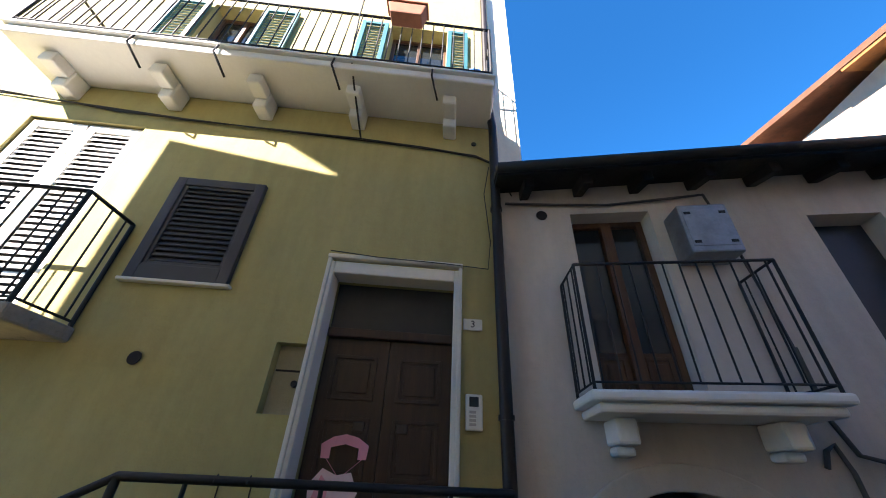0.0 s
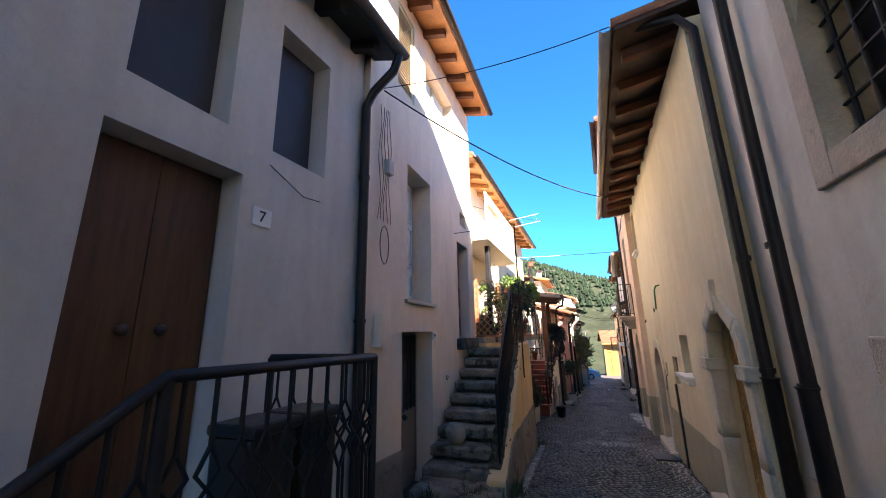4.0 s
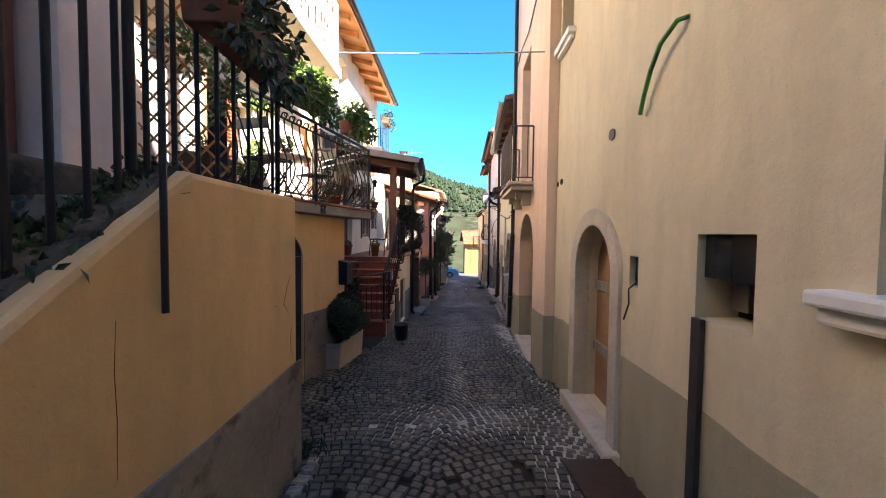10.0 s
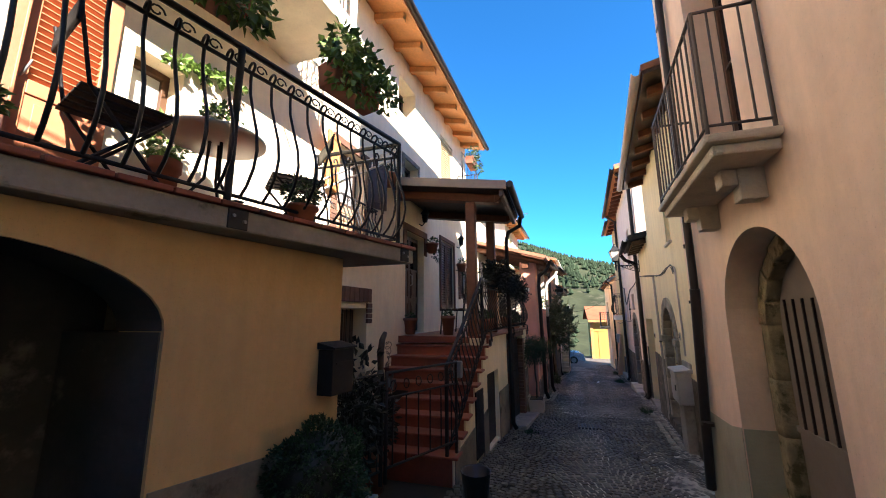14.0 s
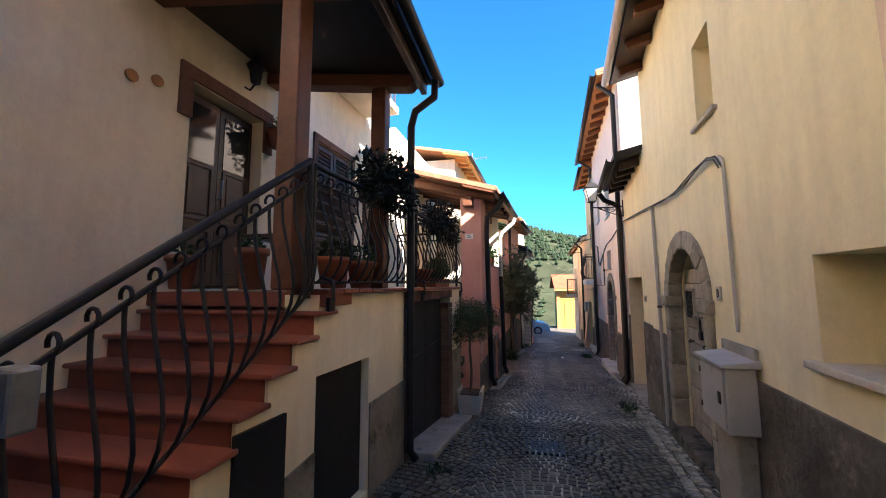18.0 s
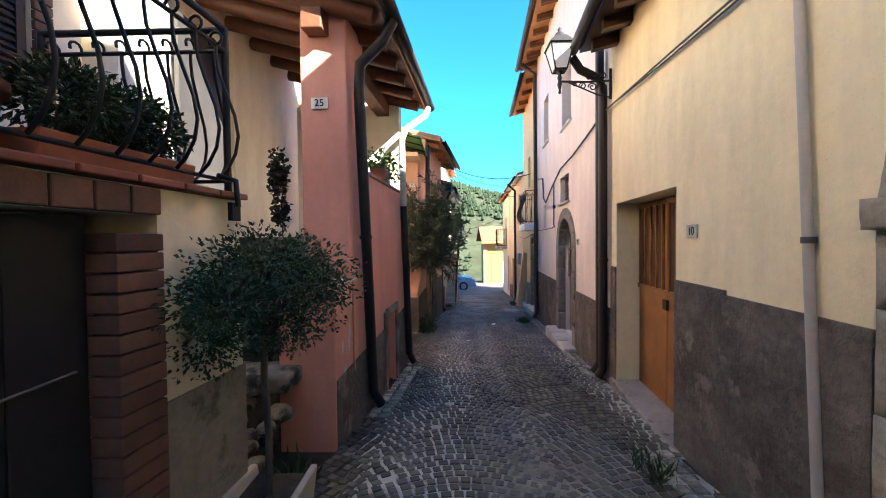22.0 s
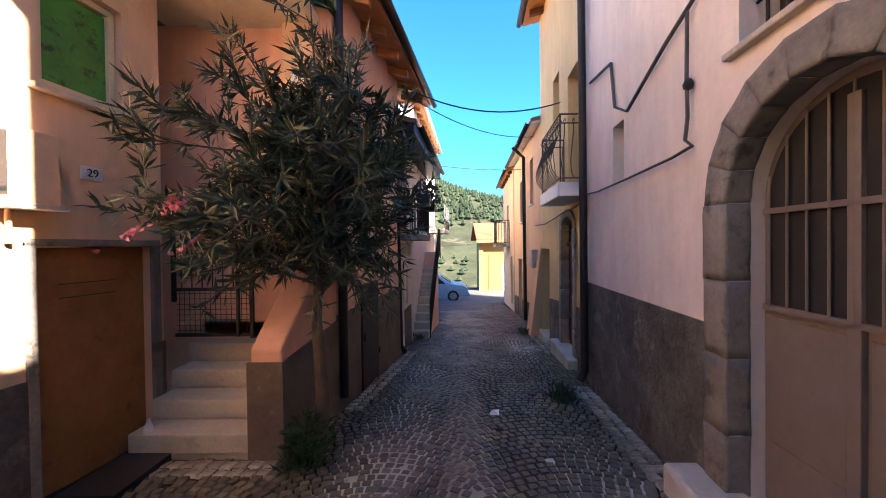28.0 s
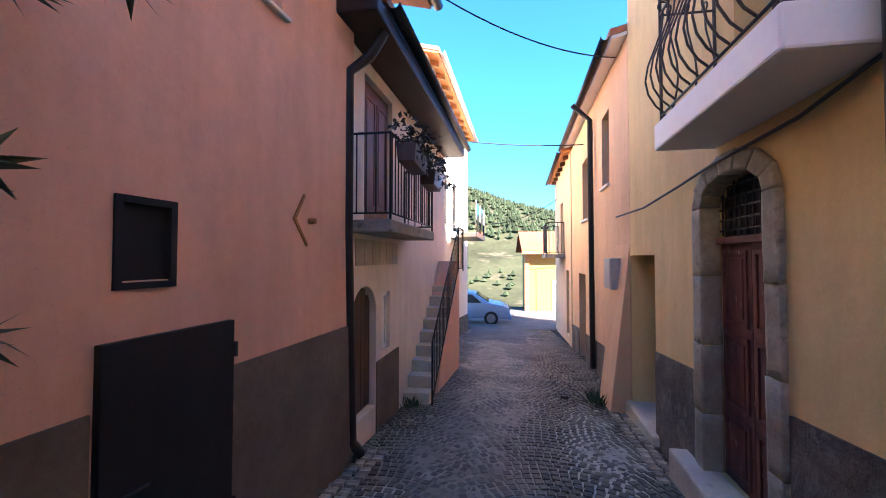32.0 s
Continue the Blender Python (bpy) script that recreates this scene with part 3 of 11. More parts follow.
def cover_tiles(h, m, y0, y1, d0, d1, mat, step=0.21, rad=0.085, z=0.14):
    """Rows of curved tiles up the slope."""
    mb = Mesh()
    n = int((y1 - y0) / step)
    for i in range(n):
        y = y0 + (i + 0.5) * step
        d = d1
        while d > d0:
            jy, jz = random.uniform(-0.012, 0.012), random.uniform(0, 0.012)
            e = max(d0, d - 0.42)
            vs = []
            for q, k in ((d, 1.0), (e, 0.86)):
                for a in range(6):
                    t = math.pi * a / 5
                    vs.append(m(y + jy + math.cos(t) * rad * k, q, z + jz + math.sin(t) * rad * 0.75 * k + (0.02 if q == d else 0)))
            mb.add(vs, [(a, a + 1, 7 + a, 6 + a) for a in range(5)] + [(0, 1, 2, 3, 4, 5)], False)
            d -= 0.36
    return tagged(part("roof_tiles", mb, mat, h), kind="stuff")


def plinth(h, w, y0, y1, top, mat, ops=(), d=0.015, follow=None, name="plinth"):
    """A rendered base band; follow: its height over the street. Openings that cut it through part it."""
    limit = top if follow is None else g((y0 + y1) / 2) + follow
    cuts = sorted(o for o in ops if o[3] >= limit - 0.02)
    if cuts:
        a = y0
        for o in cuts + [(y1, y1)]:
            if o[0] - a > 0.01:
                last = plinth(h, w, a, o[0], top, mat, [q for q in ops if q[3] < limit - 0.02 and a < q[0] < o[0]], d, follow, name)
            a = o[1]
        return last
    mb = Mesh()
    if follow is None:
        def m(y, e, z):
            return w(y, d + e, z)
        pierced(mb, m, y0, y1, min(g(y0), g(y1)) - 0.3, top, d + 0.01, ops)
    else:
        def m(y, e, z):
            return w(y, d + e, z + g(y))
        pierced(mb, m, y0, y1, -0.3, follow, d + 0.01, [(o[0], o[1], o[2] - g((o[0] + o[1]) / 2), o[3] - g((o[0] + o[1]) / 2)) for o in ops])
    return part(name, mb, mat, h)


def downpipe(h, pts, r=0.05, mat="pipe", clamps=()):
    p = part("downpipe", Mesh().tube(pts, r, 12), M[mat], h, "brown painted metal downpipe" if mat == "pipe" else "")
    for x, y, z in clamps:
        part("pipe_clamp", Mesh().tube([(x, y, z - 0.018), (x, y, z + 0.018)], r + 0.01, 12), M[mat], p)
    return p


def door_leaf(h, w, ya, yb, za, zb, d, mat, panels=(), name="door", label="", t=0.05, rise=0.0, bevel=0.004):
    """A leaf at depth d with raised panels (fractions a0, a1, c0, c1)."""
    mb = Mesh()
    if rise:
        pts = arc_pts(ya, yb, zb - rise, rise)
        mb.prism(w, [(ya, za)] + pts + [(yb, za)], d - t, d)
    else:
        mb.box(w, ya, yb, d - t, d, za, zb)
    ob = part(name, mb, mat, h, label, bevel)
    for a0, a1, c0, c1 in panels:
        A0, A1, C0, C1 = ya + (yb - ya) * a0, ya + (yb - ya) * a1, za + (zb - za) * c0, za + (zb - za) * c1
        f = Mesh()
        e = 0.028
        o4 = [(A0, C0), (A1, C0), (A1, C1), (A0, C1)]
        i4 = [(A0 + e, C0 + e), (A1 - e, C0 + e), (A1 - e, C1 - e), (A0 + e, C1 - e)]
        f.add([w(y, q, z) for q in (d - 0.001, d + 0.014) for ring4 in (o4, i4) for y, z in ring4],
              [face for k in range(4) for face in ((8 + k, 8 + (k + 1) % 4, 12 + (k + 1) % 4, 12 + k), (k, (k + 1) % 4, 8 + (k + 1) % 4, 8 + k), (4 + k, 12 + k, 12 + (k + 1) % 4, 4 + (k + 1) % 4), (k, 4 + k, 4 + (k + 1) % 4, (k + 1) % 4))])
        part("panel_moulding", f, mat, ob, bevel=0.004)
        f = Mesh().box(w, A0 + e * 1.9, A1 - e * 1.9, d - 0.001, d + 0.010, C0 + e * 1.9, C1 - e * 1.9)
        part("door_panel", f, mat, ob, bevel=0.004)
    return ob


def window(h, w, ya, yb, za, zb, d, frame_mat, leaves=2, rails=1, name="window", label="", glass_mat="glass", fw=0.05):
    """A glazed window at depth d: frame, then each pane."""
    mb = Mesh()
    mb.box(w, ya, yb, d - 0.05, d, za, za + fw).box(w, ya, yb, d - 0.05, d, zb - fw, zb)
    mb.box(w, ya, ya + fw, d - 0.05, d, za + fw, zb - fw).box(w, yb - fw, yb, d - 0.05, d, za + fw, zb - fw)
    for i in range(1, leaves):
        y = ya + (yb - ya) * i / leaves
        mb.box(w, y - fw * 0.6, y + fw * 0.6, d - 0.05, d + 0.004, za + fw, zb - fw)
    ob = part(name, mb, frame_mat, h, label, 0.004)
    for i in range(leaves):
        a, b = ya + (yb - ya) * i / leaves + fw * 0.6, ya + (yb - ya) * (i + 1) / leaves - fw * 0.6
        for j in range(rails):
            c, e = za + fw + (zb - za - 2 * fw) * j / rails, za + fw + (zb - za - 2 * fw) * (j + 1) / rails
            part("pane", Mesh().box(w, a, b, d - 0.035, d - 0.028, c + 0.012, e - 0.012), M[glass_mat], ob)
            if j:
                part("glazing_bar", Mesh().box(w, a, b, d - 0.04, d - 0.004, c - 0.012, c + 0.012), frame_mat, ob)
    return ob


def shutter(h, w, ya, yb, za, zb, d, mat, label="", fw=0.05, n=None, open_to=None, name="shutter"):
    """A louvred leaf: stiles and each slat."""
    f = Mesh()
    f.box(w, ya, ya + fw, d - 0.035, d, za, zb).box(w, yb - fw, yb, d - 0.035, d, za, zb)
    f.box(w, ya + fw, yb - fw, d - 0.035, d, za, za + fw).box(w, ya + fw, yb - fw, d - 0.035, d, zb - fw, zb)
    ob = part(name, f, mat, h, label, 0.003)
    n = n or max(6, int((zb - za) / 0.055))
    for i in range(n):
        c = za + fw + (zb - za - 2 * fw) * (i + 0.5) / n
        s = Mesh()
        s.add([w(a, dd, c + q) for a in (ya + fw, yb - fw) for dd, q in ((-0.030 + d, 0.016), (-0.025 + d, 0.022), (-0.004 + d, -0.018), (d - 0.009, -0.024))],
              [(0, 1, 2, 3), (7, 6, 5, 4), (0, 4, 5, 1), (1, 5, 6, 2), (2, 6, 7, 3), (3, 7, 4, 0)])
        part("slat", s, mat, ob)
    return ob


def sill(h, w, ya, yb, z, out=0.06, t=0.05, deep=0.2, mat="marble", name="window_sill", label=""):
    return part(name, Mesh().box(w, ya, yb, -deep, out, z - t, z), M[mat], h, label, 0.008)


def lettering(text, size, mat, parent, place, face, depth=0.002, name="lettering"):
    """Characters as a mesh, standing upright; face: the direction that they look to (radians about z)."""
    cu = bpy.data.curves.new(name, "FONT")
    cu.body, cu.size, cu.extrude, cu.align_x, cu.align_y = text, size, depth, "CENTER", "CENTER"
    tmp = bpy.data.objects.new("tmp", cu)
    scene.collection.objects.link(tmp)
    me = bpy.data.meshes.new_from_object(tmp.evaluated_get(bpy.context.evaluated_depsgraph_get()))
    bpy.data.objects.remove(tmp)
    me.transform(Matrix.Translation(place) @ Matrix.Rotation(face, 4, "Z") @ Matrix.Rotation(radians(90), 4, "X"))
    me.materials.clear()
    me.materials.append(mat)
    ob = new(name, me)
    return under(ob, parent)


def number_plate(h, w, y, z, text, ww=0.17, hh=0.11, mat="plate"):
    ob = part("house_number", Mesh().box(w, y - ww / 2, y + ww / 2, 0.002, 0.016, z - hh / 2, z + hh / 2), M[mat], h,
              "small pale enamel house number plate reading " + text, 0.004)
    p = w(y, 0.018, z)
    lettering(text, hh * 0.85, M["ink"], ob, p, math.atan2(w.side, w.side * w.k))
    return ob


def rails(h, pts, height, gap, mat, name="railing", label="", r=0.008, top_r=0.018, low=0.06, belly=0.0, out=None, posts=True, lowrail=True, zig=False):
    """A railing along floor points: top rail, bottom rail, posts, each baluster."""
    pts = [Vector(p) for p in pts]
    up = Vector((0, 0, height))
    tr = Mesh().tube([p + up for p in pts], top_r, 8)
    ob = part(name, tr, mat, h, label)
    if lowrail:
        part("bottom_rail", Mesh().tube([p + Vector((0, 0, low)) for p in pts], r * 1.3, 6), mat, ob)
    if belly:
        part("middle_rail", Mesh().tube([p + Vector((0, 0, low + (height - low) * 0.86)) for p in pts], r * 1.4, 6), mat, ob)
    if posts:
        for p in pts:
            part("post", Mesh().tube([p, p + up], top_r, 8), mat, ob)
    cache = {}
    for p, q in zip(pts, pts[1:]):
        n = max(1, int((q - p).length / gap))
        o = Vector(((q - p).y, -(q - p).x, 0)).normalized()
        if out is not None and o.dot(Vector(out)) < 0:
            o = -o
        ang = math.atan2(o.y, o.x)
        key = 0
        if key not in cache:
            m = Mesh()
            hgt = height - low
            if belly:
                prof = [(0, 0), (belly * 0.45, 0.06), (belly * 0.85, 0.16), (belly, 0.27), (belly * 0.85, 0.40), (belly * 0.42, 0.56), (belly * 0.08, 0.70), (0, 0.80), (0, 0.86)]
                m.tube([(a, 0, low + hgt * b) for a, b in prof], r, 6)
                m.tube([(0.032 * math.sin(k * 0.65), 0, low + hgt * 0.86 + 0.032 - 0.032 * math.cos(k * 0.65)) for k in range(9)], r * 0.9, 5)
            elif zig:
                m.tube([(0, 0, low), (0, 0, low + hgt * 0.4)], r, 6).tube([(0, 0, low + hgt * 0.72), (0, 0, height)], r, 6)
                for s in (-1, 1):
                    m.tube([(0, 0, low + hgt * 0.4), (0, s * 0.045, low + hgt * 0.5), (0, -s * 0.0, low + hgt * 0.56), (0, s * 0.045, low + hgt * 0.62), (0, 0, low + hgt * 0.72)], r * 0.9, 6)
            else:
                m.tube([(0, 0, low), (0, 0, height)], r, 6)
            cache[key] = m.data("baluster", mat)
        for i in range(n):
            t = (i + 0.5) / n
            c = p + (q - p) * t
            b = new("baluster", cache[key])
            b.location, b.rotation_euler = c, (0, 0, ang)
            under(b, ob)
    return ob


# ---- street ----
gm = Mesh()
ys = [-60, -20, 0, 10, 20, 30, 40, 47, 52, 62, 75, 100, 125, 150] + [150 + 20 * i for i in range(1, 24)] + [700, 1500]
xs = [-1500, -800] + [-500 + 25 * i for i in range(19)] + [-30, -8, -4, 0, 4, 8, 20, 40] + [60 + 25 * i for i in range(14)] + [500, 900, 1500]


def land(x, y):
    if y <= 52:
        return g(y) - 0.03
    fall = -2.7 - 20 * min(1.0, (y - 52) / 90)
    ridge = max(34.0, min(112.0, 86.0 - 0.34 * x)) + 6 * noise.noise((x * 0.011, 0.0, 1.7))
    k = min(1.0, max(0.0, (y - 150) / 420))
    return fall + (ridge + 22.7) * (3 * k * k - 2 * k ** 3)


for y in ys:
    for x in xs:
        gm.v.append((x, y, land(x, y)))
nx = len(xs)
for j in range(len(ys) - 1):
    for i in range(nx - 1):
        gm.f.append((j * nx + i, j * nx + i + 1, (j + 1) * nx + i + 1, (j + 1) * nx + i))
        gm.sm.append(ys[j] > 60)
ground = solid("ground", gm, M["mortar"], "dirt and joint bed under the street and the land around", "ground", "structure")
ground.data.materials.append(M["hill"])
for p in ground.data.polygons:
    if p.center.y > 58 or abs(p.center.x) > 8:
        p.material_index = 1

# ---- green house, number 3 ----
W_GG = Wall(-1.737, -2.38, -2.337, 2.62, 1)
hg = house("house", "yellow-green plastered three-storey house with balconies", W_GG, -4.2, 2.62, 10.5,
           [(1.13, 2.19, 1.0, 4.06), (-2.36, -1.20, 3.44, 5.66), (0.82, 1.06, 2.91, 3.42), (-1.45, -0.72, 6.4, 8.4), (1.13, 1.98, 6.4, 8.4)], M["green"])
# the door with its stone frame
fr = Mesh()
for a0, a1, c0, c1 in ((1.08, 1.13, 0.9, 4.18), (2.19, 2.25, 0.9, 4.18), (1.13, 2.19, 4.06, 4.18)):
    fr.box(W_GG, a0, a1, -0.16, 0.035, c0, c1)
part("door_frame", fr, M["marble"], hg, "pale moulded stone door surround", 0.012)
part("frame_fillet", Mesh().box(W_GG, 1.066, 1.10, 0.0, 0.055, 0.9, 4.20).box(W_GG, 2.23, 2.264, 0.0, 0.055, 0.9, 4.20), M["marble"], hg, bevel=0.008)
part("lintel_moulding", Mesh().box(W_GG, 1.06, 2.27, -0.02, 0.06, 4.202, 4.245), M["marble"], hg, bevel=0.012)
part("transom_panel", Mesh().box(W_GG, 1.13, 2.19, -0.26, -0.20, 3.63, 4.06), M["sheet_dark"], hg, "grey blind panel over the door")
part("transom_bar", Mesh().box(W_GG, 1.13, 2.19, -0.22, -0.14, 3.55, 3.63), M["wood_dark"], hg, bevel=0.012)
PAN = [(0.16, 0.84, 0.76, 0.93), (0.16, 0.84, 0.50, 0.70), (0.16, 0.84, 0.06, 0.44)]
for a, b in ((1.134, 1.657), (1.663, 2.186)):
    dl = door_leaf(hg, W_GG, a, b, 1.51, 3.55, -0.19, M["wood_dark"], PAN, "door", "dark panelled wooden street door leaf")
    ky = (b - 0.16) if a < 1.3 else (a + 0.16)
    part("knocker", Mesh().box(W_GG, ky - 0.045, ky + 0.045, -0.19, -0.165, 2.84, 2.91), M["ironbrown"], dl, bevel=0.008)
# cut-out birth board on the leaf, kept as plain shapes
bd = Mesh()
bd.prism(W_GG, [(1.27, 2.66), (1.26, 2.75), (1.34, 2.80), (1.43, 2.82), (1.52, 2.80), (1.60, 2.75), (1.59, 2.66), (1.53, 2.66), (1.53, 2.73), (1.43, 2.755), (1.33, 2.73), (1.33, 2.66)], -0.155, -0.150)
bo = part("birth_board", bd, M["pinkboard"], hg, "pink cut-out board hung on the door")
part("board_heart", Mesh().prism(W_GG, [(1.24, 2.36), (1.22, 2.50), (1.30, 2.60), (1.40, 2.56), (1.50, 2.58), (1.56, 2.46), (1.48, 2.30), (1.36, 2.24)], -0.155, -0.149), M["paleboard"], bo)
part("board_mark", Mesh().prism(W_GG, [(1.25, 2.40), (1.30, 2.56), (1.36, 2.50), (1.35, 2.36)], -0.1485, -0.146), M["pinkboard"], bo)
for yy in (1.30, 1.57):
    part("cord", Mesh().tube([W_GG(yy, -0.152, 2.67), W_GG(1.42, -0.152, 2.54)], 0.003, 4), M["pinkboard"], bo)
number_plate(hg, W_GG, 2.36, 3.68, "3", 0.16, 0.10)
ic = part("intercom", Mesh().box(W_GG, 2.30, 2.43, 0.0, 0.035, 2.87, 3.12), M["plastic_white"], hg, "white door intercom with a small grey screen", 0.01)
part("screen", Mesh().box(W_GG, 2.33, 2.40, 0.035, 0.038, 3.03, 3.10), M["glass"], ic)
for i in range(4):
    part("button", Mesh().box(W_GG, 2.33, 2.38, 0.035, 0.040, 2.90 + i * 0.028, 2.918 + i * 0.028), M["box_grey"], ic)
mt = part("meter_door", Mesh().box(W_GG, 0.82, 1.06, -0.10, -0.085, 2.91, 3.42), M["dado_green"], hg, "plastered meter hatch with a small key")
part("key_plate", Mesh().tube([W_GG(1.0, -0.085, 3.13), W_GG(1.0, -0.05, 3.13)], 0.025, 10), M["iron"], mt)
part("hatch_joint", Mesh().box(W_GG, 0.83, 1.05, -0.086, -0.080, 3.22, 3.235), M["iron"], mt)
# Raised dark discs stand in for the shaded depth of the holes.
for y, z in ((-0.15, 3.23), (2.38, 5.92)):
    part("vent_hole", Mesh().tube([W_GG(y, 0.004, z), W_GG(y, 0.016, z)], 0.05 if y < 0 else 0.03, 16), M["dark"], hg)
# closed grey louvre window
part("louvre_frame", Mesh().box(W_GG, -0.53, -0.44, 0.0, 0.05, 3.86, 4.97).box(W_GG, 0.21, 0.30, 0.0, 0.05, 3.86, 4.97).box(W_GG, -0.44, 0.21, 0.0, 0.05, 4.88, 4.97).box(W_GG, -0.44, 0.21, 0.0, 0.05, 3.86, 4.00), M["louver"], hg, "dark grey louvred shutter frame", 0.006)
shutter(hg, W_GG, -0.44, 0.21, 4.0, 4.88, 0.035, M["louver"], "dark grey closed louvred shutter", 0.03, 15)
# Black sheet over the wall stands in for shade between the slats.
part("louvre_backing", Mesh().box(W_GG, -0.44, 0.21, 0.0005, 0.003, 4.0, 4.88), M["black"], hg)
sill(hg, W_GG, -0.56, 0.33, 3.86, 0.06, 0.03, 0.0)
# balcony door with white shutters and its small balcony
for a, b in ((-2.35, -1.79), (-1.77, -1.21)):
    shutter(hg, W_GG, a, b, 3.46, 5.64, -0.03, M["whitepaint"], "white louvred balcony shutter", 0.09, 30)
# Added black sheet gives the white shutters dark, shaded gaps.
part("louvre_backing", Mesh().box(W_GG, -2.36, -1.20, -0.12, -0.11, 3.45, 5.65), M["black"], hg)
part("balcony_slab", Mesh().box(W_GG, -3.2, -0.66, 0.0, 0.50, 3.30, 3.42), M["concrete"], hg, "grey balcony slab", 0.02)
rails(hg, [W_GG(-3.1, 0.47, 3.42), W_GG(-0.70, 0.47, 3.42), W_GG(-0.70, 0.02, 3.42)], 0.96, 0.12, M["iron"], "balcony_railing", "thin black iron balcony railing", low=0.04)
# long upper balcony on consoles
part("balcony_slab", Mesh().box(W_GG, -2.48, 2.58, 0.0, 0.60, 6.22, 6.33), M["whitepaint"], hg, "pale balcony slab with moulded edge", 0.02)
part("slab_moulding", Mesh().box(W_GG, -2.50, 2.60, 0.0, 0.64, 6.333, 6.37), M["whitepaint"], hg, bevel=0.012)
for i, y in enumerate((-2.12, -1.02, -0.02, 1.03, 2.09)):
    c = Mesh().prism(W_GG, [(y - 0.075, 5.96), (y + 0.075, 5.96), (y + 0.075, 6.218), (y - 0.075, 6.218)], 0.0, 0.20)
    c.prism(W_GG, [(y - 0.075, 6.07), (y + 0.075, 6.07), (y + 0.075, 6.217), (y - 0.075, 6.217)], 0.202, 0.42)
    part("console", c, M["whitepaint"], hg, bevel=0.02)
rails(hg, [W_GG(-2.44, 0.02, 6.37), W_GG(-2.44, 0.61, 6.37), W_GG(2.55, 0.61, 6.37), W_GG(2.55, 0.02, 6.37)], 0.98, 0.125, M["iron"], "balcony_railing", "thin black iron balcony railing")
for y in (-1.2, -0.35, 0.85, 1.9):
    part("railing_stay", Mesh().tube([W_GG(y, 0.62, 6.40), W_GG(y, 0.64, 6.20), W_GG(y + 0.06, 0.44, 6.06)], 0.012, 6), M["iron"], hg)
for a, b in ((-1.45, -0.72), (1.13, 1.98)):
    window(hg, W_GG, a, b, 6.42, 8.4, -0.2, M["wood_brown"], 2, 2)
for a, b in ((-1.95, -1.47), (-0.70, -0.20), (0.72, 1.11), (2.0, 2.30)):
    shutter(hg, W_GG, a, b, 6.44, 8.36, 0.06, M["teal"], "teal louvred shutter folded open", 0.06, 26)
pt = thing("balcony_planter", W_GG(1.55, 0.66, 7.05), "terracotta planter hung on the balcony rail", "planter")
part("box", Mesh().prism(W_GG, [(1.37, 7.14), (1.73, 7.14), (1.78, 7.38), (1.32, 7.38)], 0.625, 0.80), M["clay"], pt, bevel=0.015)
part("rim", Mesh().box(W_GG, 1.30, 1.80, 0.62, 0.82, 7.382, 7.42), M["clay"], pt, bevel=0.008)
bk = thing("laundry_basket", W_GG(2.36, 0.42, 6.37), "blue plastic basket standing on the balcony", "basket")
bx_, by_, bz_ = W_GG(2.36, 0.42, 6.372)
part("body", Mesh().lathe((bx_, by_, bz_), [(0.0, 0.0), (0.11, 0.0), (0.14, 0.16), (0.155, 0.17), (0.15, 0.18), (0.13, 0.17), (0.10, 0.02), (0.0, 0.02)], 16), M["skyblue"], bk)
part("side_strip", Mesh().box(W_GG, 2.624, 2.95, -0.40, -0.04, 5.0, 10.5), M["white"], hg, "narrow whitewashed strip beside the downpipe")
part("cornice", Mesh().box(W_GG, -4.2, 2.62, 0.0, 0.35, 10.3, 10.5), M["whitepaint"], hg, bevel=0.03)
roof(hg, W_GG, -4.2, 2.62, 10.5, 10.5, 0.45, 5.0, 0.3, M["tile_roof"], M["wood_beam"], gutter=True)
downpipe(hg, [W_GG(2.55, 0.10, 9.9), W_GG(2.55, 0.10, 6.7), W_GG(2.60, 0.12, 6.1), W_GG(2.60, 0.09, 5.6), W_GG(2.60, 0.08, 1.0), W_GG(2.60, 0.10, 0.8)], 0.05, clamps=[W_GG(2.60, 0.08, 2.96), W_GG(2.60, 0.08, 4.9)])
hs = Mesh()
for k in range(3):
    hs.tube([W_GG(y, 0.02 + k * 0.008, z + 0.012 * math.sin(y * 5 + k * 2)) for y, z in ((-2.9, 5.97), (-2.24, 5.92), (-1.6, 5.86), (-0.84, 5.82), (0.1, 5.80), (1.09, 5.79), (1.8, 5.75), (2.4, 5.70), (2.56, 5.62), (2.66, 5.45), (2.78, 5.15))], 0.008, 6)
part("wall_cable", hs, M["cable_black"], hg, "bundle of dark cables fixed along the wall")
part("door_wire", Mesh().tube([W_GG(y, 0.07, z) for y, z in ((1.08, 4.26), (1.5, 4.23), (2.1, 4.22), (2.5, 4.20), (2.53, 4.5), (2.48, 5.1), (2.54, 5.5))], 0.005, 5), M["cable_black"], hg)
part("hanging_cable", Mesh().tube([W_GG(0.95, 0.66, 8.8), W_GG(0.98, 0.66, 7.2), W_GG(1.02, 0.64, 6.4), W_GG(1.05, 0.46, 6.15), W_GG(1.09, 0.04, 5.8)], 0.011, 5), M["cable_black"], hg)

